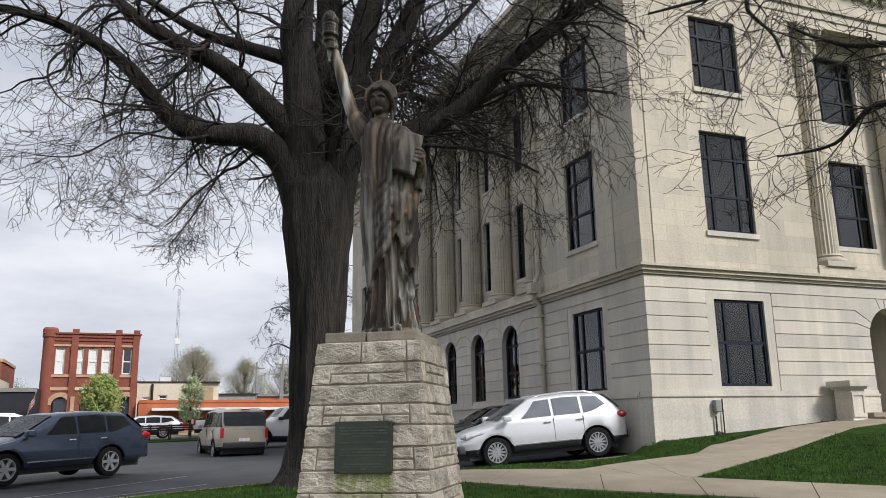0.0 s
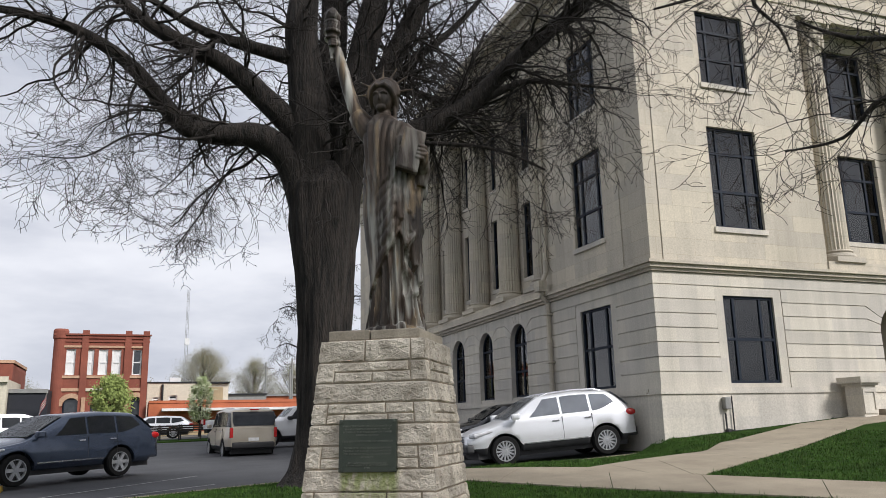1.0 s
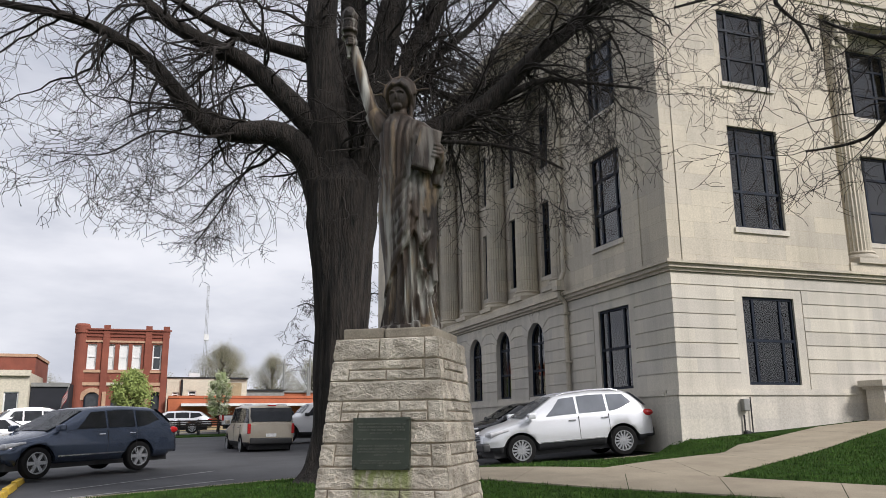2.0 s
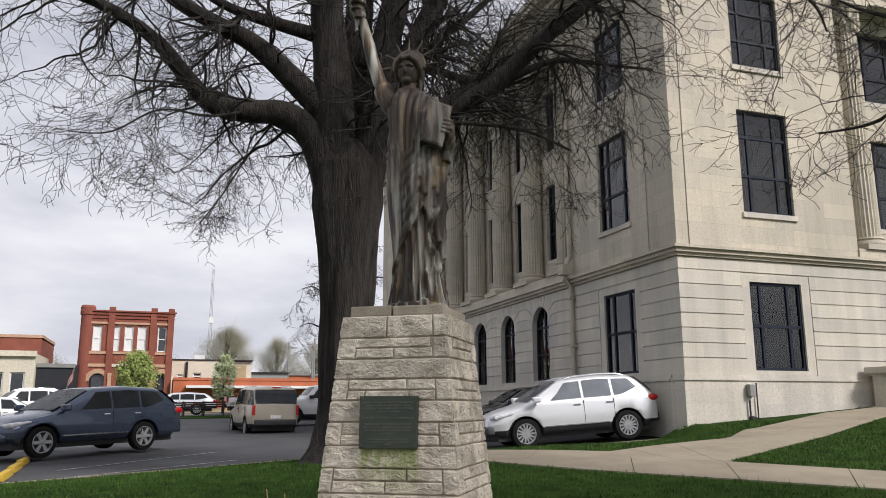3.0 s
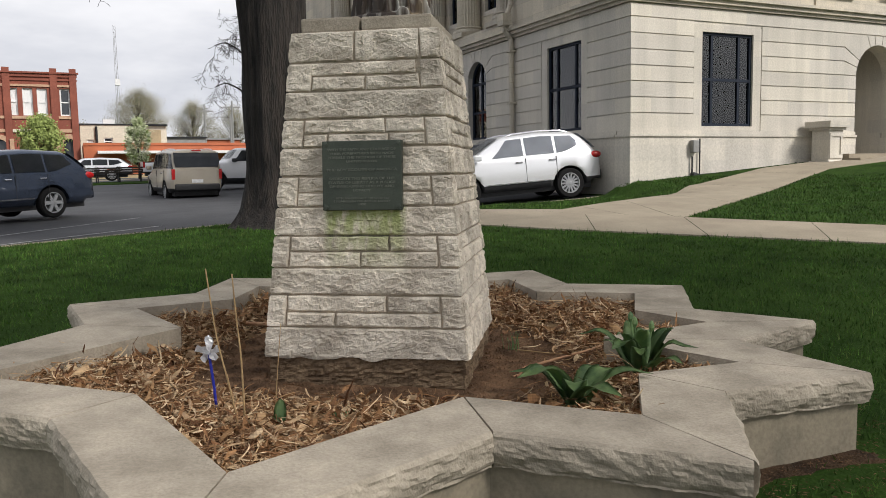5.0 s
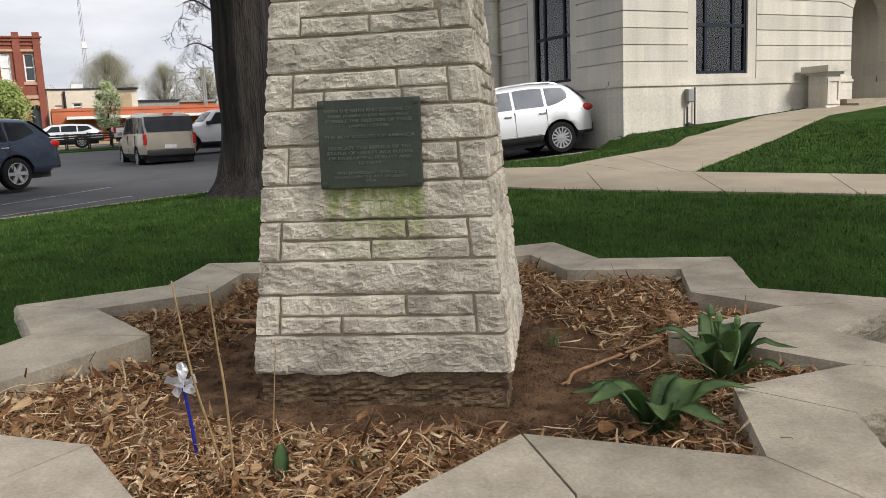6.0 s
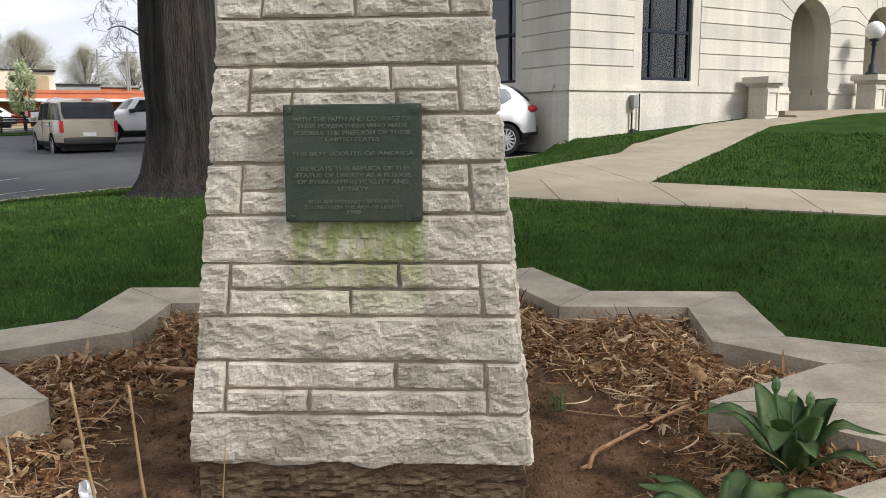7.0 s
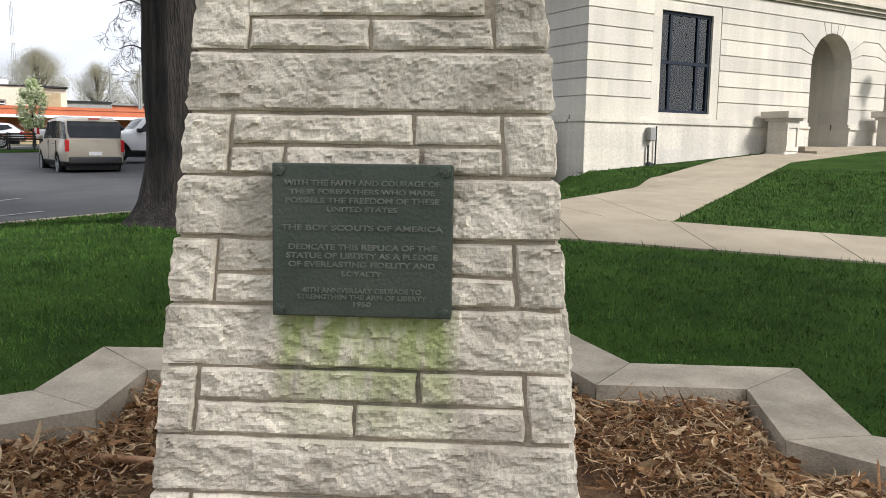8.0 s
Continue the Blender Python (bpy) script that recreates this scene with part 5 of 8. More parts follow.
def bare_tree(name, limbs, trunk, label, seed, twig_level=1, density=1.0, group="", boughs=0, minr=0.0042):
    """limbs: (points, root radius, tip radius, droop of its shoots)."""
    tree = thing(name, Matrix.Translation(trunk[0][0]), label, "tree", group)
    inv = Matrix.Translation(-Vector(trunk[0][0]))
    rg = random.Random(seed)
    bm = bmesh.new()
    tp = limb_points([p for p, r in trunk], 12)
    rr = np.interp(np.linspace(0, len(trunk) - 1, len(tp)), range(len(trunk)), [r for p, r in trunk])
    tube(bm, [inv @ p for p in tp], list(rr), 72, wob=0.16)
    part("trunk", bm, M_BARK, tree, smooth=True)
    tw = bmesh.new()
    for pts, r0, r1, droop, kids in limbs:
        bm = bmesh.new()
        P = limb_points(pts)
        R = [r0 + (r1 - r0) * (k / (len(P) - 1)) ** 0.8 for k in range(len(P))]
        tube(bm, [inv @ p for p in P], R, 12, wob=0.12)
        part("limb", bm, M_BARK, tree, smooth=True)
        for _ in range(int(kids * density)):
            k = rg.randint(len(P) // 5, len(P) - 2)
            base = (P[k + 1] - P[k]).normalized()
            side = Vector((rg.gauss(0, 1), rg.gauss(0, 1), rg.gauss(0.1, 0.8))).normalized()
            grow(tw, inv @ P[k], base * 0.5 + side * 0.8, rg.uniform(0.9, 2.7), max(minr, min(0.034, R[k] * 0.34)), twig_level, rg, droop, 5, minr=minr)
        for _ in range(boughs):
            k = rg.randint(len(P) // 4, len(P) - 3)
            base = (P[k + 1] - P[k]).normalized()
            side_ = Vector((rg.gauss(0, 1), rg.gauss(0, 1), rg.gauss(0.2, 0.6))).normalized()
            grow(tw, inv @ P[k], base * 0.7 + side_ * 0.7, rg.uniform(2.0, 3.6), min(0.042, R[k] * 0.4), 0, rg, droop * 0.5, 6, minr=minr)
    twigs = part("twigwork", tw, M_TWIG, tree, "fine drooping bare twigs", smooth=True)
    twigs["kind"] = "stuff"
    return tree


TX, TY = 1.6, 8.95
TZ = ground_z(TX, TY)
big = [
    ([(1.4, 9.0, 4.9), (1.05, 9.05, 5.9), (0.50, 9.14, 6.40), (-0.22, 9.22, 6.40), (-0.82, 9.25, 6.48), (-1.23, 9.27, 6.86), (-1.85, 9.26, 7.55), (-2.63, 9.22, 8.01), (-3.37, 9.14, 8.18), (-4.6, 9.0, 8.2)], 0.33, 0.055, 0.11, 50),
    ([(1.5, 8.98, 6.2), (0.58, 9.13, 7.14), (-0.16, 9.21, 7.77), (-0.89, 9.26, 8.09), (-1.60, 9.27, 8.43), (-2.16, 9.25, 8.84), (-3.2, 9.2, 9.4)], 0.27, 0.07, 0.1, 36),
    ([(1.6, 8.97, 4.2), (1.44, 8.98, 5.8), (1.31, 9.00, 7.53), (1.19, 9.03, 8.60), (1.23, 9.02, 9.6), (1.0, 9.1, 11.2)], 0.44, 0.25, 0.05, 34),
    ([(1.8, 8.9, 4.2), (2.08, 8.82, 5.8), (2.26, 8.79, 7.57), (2.48, 8.73, 8.78), (2.64, 8.68, 9.6), (2.9, 8.8, 11.0)], 0.36, 0.22, 0.05, 34),
    ([(1.7, 9.1, 4.4), (1.75, 9.25, 6.0), (1.82, 9.4, 7.6), (1.95, 9.5, 9.2), (1.9, 9.6, 11.0)], 0.36, 0.25, 0.05, 34),
    ([(1.7, 8.92, 5.1), (2.2, 8.8, 5.95), (2.78, 8.64, 6.29), (3.61, 8.36, 6.69), (4.33, 8.06, 7.13), (5.05, 7.72, 7.91), (5.66, 7.40, 8.45), (6.44, 6.92, 9.12), (7.4, 6.4, 9.7)], 0.31, 0.1, 0.1, 84),
    ([(2.2, 8.8, 6.3), (2.90, 8.60, 8.05), (3.28, 8.47, 8.91), (3.6, 8.35, 9.7), (4.2, 8.1, 10.8)], 0.25, 0.15, 0.06, 36),
    ([(0.98, 9.07, 8.05), (0.03, 9.19, 8.26), (-0.59, 9.24, 8.42), (-1.22, 9.27, 8.73), (-2.0, 9.3, 9.2)], 0.15, 0.05, 0.1, 16),
    ([(2.3, 8.8, 7.6), (3.3, 9.6, 8.0), (4.6, 10.4, 8.2), (6.0, 10.8, 8.6)], 0.15, 0.05, 0.1, 48),
    ([(4.43, 8.02, 7.12), (5.24, 7.63, 7.5), (5.89, 7.26, 7.41), (6.86, 6.64, 7.15)], 0.09, 0.02, 0.1, 30),
    ([(2.3, 8.8, 7.0), (3.4, 8.9, 8.2), (4.4, 8.9, 9.2), (5.2, 8.8, 10.2)], 0.12, 0.04, 0.1, 44),
    ([(3.61, 8.36, 6.69), (4.3, 8.9, 7.6), (4.9, 9.3, 8.6), (5.4, 9.6, 9.6)], 0.08, 0.03, 0.1, 40),
    ([(1.5, 9.3, 5.8), (0.8, 10.4, 6.6), (-0.2, 11.4, 7.4), (-1.5, 12.0, 8.0)], 0.2, 0.05, 0.1, 26),
    ([(-0.22, 9.2, 6.4), (-0.9, 8.6, 6.0), (-1.7, 8.3, 5.9), (-2.4, 8.2, 5.4), (-3.0, 8.1, 5.3)], 0.03, 0.008, 0.09, 16),
    ([(0.4, 9.1, 6.4), (-0.1, 9.6, 5.7), (-0.5, 9.9, 5.0), (-0.9, 10.1, 4.4)], 0.022, 0.01, 0.09, 18),
    ([(2.78, 8.64, 6.29), (3.6, 8.0, 6.2), (4.6, 7.5, 6.0), (5.4, 7.2, 5.6)], 0.06, 0.02, 0.09, 18),
]
bare_tree("bare_tree", big, [((TX + 0.1, TY, TZ - 0.2), 0.98), ((TX + 0.1, TY, TZ + 0.04), 0.72), ((TX + 0.1, TY, TZ + 0.3), 0.57), ((TX + 0.1, TY, TZ + 0.9), 0.48), ((TX + 0.07, TY, 2.6), 0.475), ((TX + 0.07, TY, 3.6), 0.51), ((TX + 0.07, TY, 4.7), 0.6), ((TX + 0.06, TY, 5.4), 0.6), ((TX + 0.05, TY, 5.9), 0.3)],
          "large bare tree with dark ridged bark on the lawn", 3, boughs=1, density=0.72)
BX, BY = 10.3, 48.6
BZ = 0.6
lean = []
for k in range(9):
    a, z0 = 2.4 * k, 3.4 + 0.75 * k
    reach = 3.4 - 0.16 * k
    c, sn = math.cos(a), math.sin(a)
    lean.append(([(BX, BY, BZ + z0), (BX + 0.45 * reach * c, BY + 0.45 * reach * sn, BZ + z0 + 1.5), (BX + 0.85 * reach * c, BY + 0.85 * reach * sn, BZ + z0 + 2.2), (BX + 1.15 * reach * c, BY + 1.15 * reach * sn, BZ + z0 + 2.0)], 0.08, 0.025, 0.1, 6))
bare_tree("bare_tree", lean, [((BX, BY, BZ - 0.3), 0.3), ((BX, BY, BZ + 3), 0.22), ((BX, BY, BZ + 8), 0.14), ((BX + 0.2, BY, BZ + 12), 0.05)], "smaller bare tree on the verge beyond the car park", 17, minr=0.0105)
side = [
    ([(9.9, -2.6, 4.2), (9.4, 0.6, 5.0), (8.6, 1.9, 5.3), (8.02, 2.28, 5.3), (7.68, 2.69, 4.85), (7.1, 3.2, 4.76)], 0.09, 0.012, 0.05, 12),
    ([(9.9, -2.6, 4.6), (9.2, 0.8, 6.0), (8.09, 2.19, 6.2), (7.71, 2.65, 6.44), (7.4, 2.9, 6.7)], 0.08, 0.015, 0.06, 11),
    ([(9.9, -2.6, 5.0), (8.9, 1.3, 7.4), (7.6, 3.0, 7.9), (7.04, 3.38, 7.3), (7.25, 3.15, 6.7), (7.35, 3.1, 6.3)], 0.08, 0.012, 0.06, 11),
    ([(9.9, -2.6, 5.0), (9.0, 1.8, 7.6), (7.8, 4.4, 8.2), (6.6, 5.2, 8.0)], 0.09, 0.02, 0.08, 12),
    ([(9.9, -2.6, 4.5), (8.9, -4.2, 7.0), (8.0, -5.4, 9.5)], 0.14, 0.05, 0.02, 10),
    ([(9.9, -2.6, 4.8), (10.6, -4.8, 7.5), (11.2, -6.0, 10.0)], 0.14, 0.05, 0.02, 10),
    ([(9.9, -2.6, 5.0), (7.6, -3.6, 7.0), (5.6, -4.8, 8.4)], 0.12, 0.04, 0.02, 10),
    ([(9.9, -2.6, 5.0), (9.6, -3.6, 8.0), (9.2, -4.4, 11.5)], 0.14, 0.04, 0.02, 10),
]
shade = bare_tree("shade_tree", side, [((9.95, -2.6, -0.3), 0.36), ((9.93, -2.6, 1.5), 0.28), ((9.9, -2.6, 3.5), 0.25), ((9.9, -2.6, 5.4), 0.2)], "bare-twigged tree beside the path, with an added unseen leafy crown for shade", 8)
# leafy crown added out of view, only to shade the planter and near lawn
M_SHADELEAF = mat("shade_crown_leaves", (0.09, 0.13, 0.035), (0.06, 0.09, 0.025), 2, 0.8, 0, 8)
rg = random.Random(21)
vs, fs = [], []
for _ in range(3000):
    d = Vector((rg.gauss(0, 1), rg.gauss(0, 1), rg.gauss(0, 1))).normalized() * (rg.random() ** 0.4)
    p = Vector((6.8 + 4.9 * d.x - 9.95, -6.4 + 4.2 * d.y + 2.6, 8.2 + 3.6 * d.z + 0.3))
    if noise.noise(p * 0.55) < -0.28:
        continue
    u = Vector((rg.gauss(0, 1), rg.gauss(0, 1), rg.gauss(0, 1))).normalized()
    v = u.orthogonal().normalized()
    s = rg.uniform(0.13, 0.24)
    i = len(vs)
    vs += [p - u * s, p + v * s * 0.5, p + u * s, p - v * s * 0.5]
    fs.append((i, i + 1, i + 2, i + 3))
me = bpy.data.meshes.new("crown")
me.from_pydata([tuple(v) for v in vs], [], fs)
me.materials.append(M_SHADELEAF)
ob = new("crown", me)
ob.parent = shade
ob["kind"] = "stuff"

# ---- vehicles ----
M_CLAD = mat("grey_cladding", (0.045, 0.046, 0.048), None, 8, 0.55, 0, 60)
# pale part-metal copy of the car glass: bright sky reflection put into the colour
M_SKYGL = mat("sky_sheen_car_window", (0.5, 0.52, 0.55), (0.44, 0.46, 0.49), 0.8, 0.04, 0, 2, spec=0.8, metal=0.6)
M_CARGL = mat("car_window", (0.055, 0.06, 0.068), (0.04, 0.045, 0.05), 3, 0.05, 0, 30, spec=0.8, metal=0.3)


def lerp_keys(keys, x, soft=0.0):
    """The value at x between the keys, with their corners rounded over a length soft."""
    return float(np.mean(np.interp(x + soft * np.linspace(-1, 1, 9), [k[0] for k in keys], [k[1] for k in keys])))


def wheel(parent, x, y, r, w, spokes):
    side = 1 if y > 0 else -1
    m = Matrix.Translation((x, y, r)) @ Matrix.Rotation(-side * math.pi / 2, 4, "X")
    hub = thing("wheel")
    hub.parent = parent
    bm = bmesh.new()
    k = r * 0.69
    lathe(bm, [(k, -w / 2), (r * 0.93, -w / 2), (r, -w * 0.36), (r, w * 0.36), (r * 0.93, w / 2), (k, w / 2), (k, -w / 2)], 40, m, cap=False)
    part("tyre", bm, M_RUBBER, hub, smooth=False)
    bm = bmesh.new()
    lathe(bm, [(k * 0.9, w * 0.1), (k, w * 0.1), (k, w * 0.5), (k * 0.93, w * 0.5), (k * 0.9, w * 0.2), (k * 0.9, w * 0.1)], 32, m, cap=False)
    lathe(bm, [(k * 0.3, w * 0.2), (k * 0.28, w * 0.42), (k * 0.12, w * 0.46)], 20, m)
    for i in range(spokes):
        a = 2 * math.pi * i / spokes
        s = m @ Matrix.Rotation(a, 4, "Z")
        ww = k * math.pi * 0.27 / spokes + 0.004
        box(bm, k * 0.2, k * 0.94, -ww, ww, w * 0.24, w * 0.44, s)
    part("rim", bm, M_RIM, hub)
    bm = bmesh.new()
    lathe(bm, [(k * 0.88, w * 0.12), (k * 0.88, w * 0.19)], 24, m)
    part("brake_disc", bm, M_PLASTIC, hub)


def car(m, paint, label, group="", L=5.0, W=1.95, H=1.78, wb=2.85, front=0.95, r=0.37, belt=1.1, hood=1.08, cowl=1.15, wtop=0.35, rtop=-1.85, rbase=-2.42, spokes=10, lower=None, pickup=False, rails=True, category="car", soft=0.16, tumble=0.17, glass=None, brake_lamp=False):
    """Nose along +x, wheels on z = 0. x runs from L/2 (nose) to -L/2 (tail)."""
    ob = thing("pickup_truck" if pickup else "car", m, label, category, group)
    xf, xr = L / 2, -L / 2
    axf = xf - front
    axr = axf - wb
    top = [(xr, hood - 0.02), (rbase, belt + 0.06), (rtop, H - 0.06), ((rtop + wtop) / 2, H), (wtop, H - 0.05), (cowl, hood + 0.04), (xf - 0.35, hood - 0.1), (xf - 0.05, hood - 0.28), (xf, 0.62)]
    if pickup:
        top = [(xr, belt), (rbase - 0.02, belt), (rbase, belt + 0.04), (rtop, H - 0.05), (wtop, H - 0.03), (cowl, hood + 0.05), (xf - 0.2, hood - 0.05), (xf - 0.02, hood - 0.2), (xf, 0.7)]
    plan = [(xr, 0.86), (xr + 0.15, 0.95), (xr + 0.6, 1.0), (xf - 0.9, 1.0), (xf - 0.35, 0.93), (xf - 0.08, 0.8), (xf, 0.7)]
    sill = 0.34

    def bottom(x):
        z = sill + (0.1 if x > xf - 0.3 or x < xr + 0.3 else 0)
        for ax in (axf, axr):
            d = abs(x - ax)
            R = r + 0.085
            if d < R:
                z = max(z, r * 0.95 + math.sqrt(R * R - d * d) * 0.98)
        return z
    xs = sorted({*np.linspace(xr, xf, 46), *np.linspace(axf - r - 0.1, axf + r + 0.1, 15), *np.linspace(axr - r - 0.1, axr + r + 0.1, 15), rbase, rtop, wtop, cowl})

    def section(x):
        zt, hw, zb = lerp_keys(top, x, soft), W / 2 * lerp_keys(plan, x, 0.1), bottom(x)
        cab = zt > belt + 0.08
        zbelt = min(belt, zt - 0.06)
        tw = hw * (0.965 - tumble * smooth((zt - belt) / (H - belt))) if cab else hw * 0.9
        line = [(hw * 0.93, 0.0), (hw * 0.985, 0.5), (hw * 0.997, 0.62), (hw, 0.78), (hw * 0.985, zbelt - 0.09), (hw * 0.955, zbelt), (tw, zt - 0.09), (tw * 0.945, zt - 0.035), (tw * 0.8, zt), (tw * 0.42, zt + 0.018), (0, zt + 0.024)]
        out, low = [], zb
        for y, z in line:
            low = max(low, z)
            out.append((y, low))
            low += 0.006
        return out
    def shell(strips, ends):
        """The strips of the body's skin that are asked for, by their place in the section."""
        bm = bmesh.new()
        loops = []
        for x in xs:
            sc = section(x)
            loops.append([bm.verts.new((x, y, z)) for y, z in sc] + [bm.verts.new((x, -y, z)) for y, z in sc[-2::-1]])
        n = len(loops[0])
        for a, b in zip(loops, loops[1:]):
            for i in range(n):
                if strips(i, n):
                    bm.faces.new((a[i], b[i], b[(i + 1) % n], a[(i + 1) % n]))
        if ends:
            bm.faces.new(loops[0]), bm.faces.new(loops[-1][::-1])
        bmesh.ops.delete(bm, geom=[v for v in bm.verts if not v.link_faces], context="VERTS")
        bmesh.ops.recalc_face_normals(bm, faces=bm.faces[:])
        return bm
    part("body", shell(lambda i, n: 0 < i < n - 2, True), paint, ob, smooth=True)
    part("lower_cladding", shell(lambda i, n: i == 0 or i >= n - 2, False), lower or M_CLAD, ob, smooth=True)
    # dark underside and wheel wells
    bm = bmesh.new()
    box(bm, xr + 0.25, xf - 0.25, -W / 2 * 0.8, W / 2 * 0.8, 0.22, 0.7)
    part("underbody", bm, M_PLASTIC, ob)

    def pane(name, pts, material=glass or M_CARGL, lab=""):
        bm = bmesh.new()
        g = [[bm.verts.new(p) for p in row] for row in pts]
        for a, b in zip(g, g[1:]):
            for i in range(len(a) - 1):
                bm.faces.new((a[i], a[i + 1], b[i + 1], b[i]))
        bmesh.ops.recalc_face_normals(bm, faces=bm.faces[:])
        ret = bmesh.ops.extrude_face_region(bm, geom=bm.faces[:])
        part(name, bm, material, ob, lab)

    def side_pt(x, t, sg, off=0.012):
        s = section(x)
        (y0, z0), (y1, z1) = s[5], s[6]
        return (x, sg * (y0 + (y1 - y0) * t + off), z0 + (z1 - z0) * t + off * 0.4)
    rear_glass = rtop - 0.15 if not pickup else rtop + 0.05
    cuts = [wtop + 0.42, wtop - 0.55, (wtop + rear_glass) / 2 - 0.3, rear_glass] if not pickup else [wtop + 0.38, wtop - 0.6, rear_glass]
    for sg in (1, -1):
        for k, (a, b) in enumerate(zip(cuts, cuts[1:])):
            a2, b2 = a - 0.035, b + 0.035
            rows_ = []
            for t in (0.07, 0.5, 0.96):
                lo = a2 - (0.0 if k else (0.5 * t))
                hi = b2 + (0.25 * t if k == len(cuts) - 2 and not pickup else 0)
                last = k == len(cuts) - 2 and not pickup and H < 1.84
                rows_.append([side_pt(lo + (hi - lo) * q / 6, t + ((0.96 - t) * 0.55 * (q / 6) ** 2 if last else 0), sg) for q in range(7)])
            pane("side_window", rows_)
            bm = bmesh.new()
            box(bm, (a + b) / 2 - 0.4, (a + b) / 2 - 0.2, sg * (W / 2 * 0.985) - 0.02, sg * (W / 2 * 0.985) + 0.035, belt - 0.14, belt - 0.105)
            bevel(bm, 0.012)
            if k < 2:
                part("door_handle", bm, M_CHROME, ob)
            else:
                bm.free()
            if k > 1:
                continue
            bm = bmesh.new()
            box(bm, b - 0.004, b + 0.004, sg * (W / 2) - 0.03, sg * (W / 2) + 0.003, sill + 0.14, belt - 0.03)
            part("door_seam", bm, M_PLASTIC, ob)
        bm = bmesh.new()
        box(bm, cowl - 0.35, cowl - 0.13, sg * (W / 2 + 0.02), sg * (W / 2 + 0.2), belt + 0.0, belt + 0.16)
        bevel(bm, 0.045, 2)
        part("mirror", bm, paint if not pickup else M_PLASTIC, ob)
        if not pickup:
            bm = bmesh.new()
            box(bm, axr + r + 0.14, axf - r - 0.14, sg * W / 2 * 0.985 - 0.01, sg * W / 2 * 0.985 + 0.018, 0.5, 0.53)
            part("sill_trim", bm, M_CHROME, ob)
        if rails and not pickup:
            bm = bmesh.new()
            tube(bm, [(rtop + 0.2, sg * W * 0.345, H - 0.06), (rtop + 0.4, sg * W * 0.345, H + 0.0), ((rtop + wtop) / 2, sg * W * 0.345, H + 0.03), (wtop - 0.3, sg * W * 0.345, H + 0.0), (wtop - 0.05, sg * W * 0.345, H - 0.06)], [0.02] * 5, 6)
            part("roof_rail", bm, M_CHROME, ob)
        # lamps
        bm = bmesh.new()
        hx = xf - 0.3
        pts = [(hx - 0.35, W / 2 * 0.955, hood - 0.17), (hx + 0.1, W / 2 * 0.86, hood - 0.25), (hx + 0.2, W / 2 * 0.72, hood - 0.27)]
        tube(bm, [(x, sg * y, z) for x, y, z in pts], [0.025, 0.07, 0.06], 10)
        part("headlight", bm, M_LENS, ob)
        bm = bmesh.new()
        if H < 1.84 and not pickup:
            bmesh.ops.create_uvsphere(bm, u_segments=20, v_segments=12, radius=0.1, matrix=Matrix.Translation((xr + 0.13, sg * W / 2 * 0.87, belt - 0.09)) @ Matrix.Diagonal((1.9, 0.85, 0.95, 1)))
        else:
            box(bm, xr - 0.015, xr + 0.12, sg * W / 2 * 0.87 - 0.06, sg * W / 2 * 0.87 + 0.06, belt - 0.36, belt + 0.02)
            bevel(bm, 0.02, 2)
        part("tail_light", bm, M_RED, ob)
        for ax in (axf, axr):
            wheel(ob, ax, sg * (W / 2 - 0.13), r, 0.25, spokes)
    nrow = 5

    def across(x0, x1, f0, f1, off):
        out = []
        for q in range(nrow):
            x = x0 + (x1 - x0) * q / (nrow - 1)
            s = section(x)
            tw, zt = s[6][0], s[8][1]
            out.append([(x + off * 0.7, y * tw * 0.88, zt + off + 0.024 * (1 - abs(y)) + 0.004) for y in (-1, -0.5, 0, 0.5, 1)])
        return out
    pane("windscreen", across(cowl - 0.06, wtop + 0.06, 0, 0, 0.012))
    back = []
    for q in range(4):
        t = 0.08 + 0.84 * q / 3
        x = rbase + (rtop - rbase) * t
        s = section(x)
        back.append([(x - 0.035, y * s[6][0] * (0.94 if H < 1.84 else 1.0), s[8][1] + 0.012) for y in (-1, -0.5, 0, 0.5, 1)])
    pane("rear_window", back)
    for x0, x1, z0, z1, name, mt in ((xf - 0.16, xf + 0.05, 0.4, 0.62, "front_bumper", lower or M_CLAD), (xr - 0.07, xr + 0.2, 0.42, 0.66, "rear_bumper", lower or M_CLAD)):
        bm = bmesh.new()
        box(bm, x0, x1, -W / 2 * 0.84, W / 2 * 0.84, z0, z1)
        bevel(bm, 0.06, 3)
        part(name, bm, mt, ob, smooth=True)
    bm = bmesh.new()
    for k in range(5):
        box(bm, xf - 0.03, xf + 0.025, -0.42, 0.42, 0.63 + 0.045 * k, 0.655 + 0.045 * k)
    part("grille", bm, M_CHROME, ob)
    if brake_lamp:
        bm = bmesh.new()
        box(bm, rtop - 0.16, rtop - 0.06, -0.16, 0.16, H - 0.075, H - 0.03)
        part("brake_lamp", bm, M_RED, ob)
    bm = bmesh.new()
    box(bm, xr - 0.03, xr + 0.05, -0.2, 0.2, 0.7, 0.82)
    part("number_plate", bm, M_WHITE, ob)
    if pickup:
        bm = bmesh.new()
        box(bm, xr + 0.06, rbase - 0.12, -W / 2 * 0.86, W / 2 * 0.86, belt + 0.002, belt + 0.012)
        part("bed", bm, M_PLASTIC, ob)
    return ob


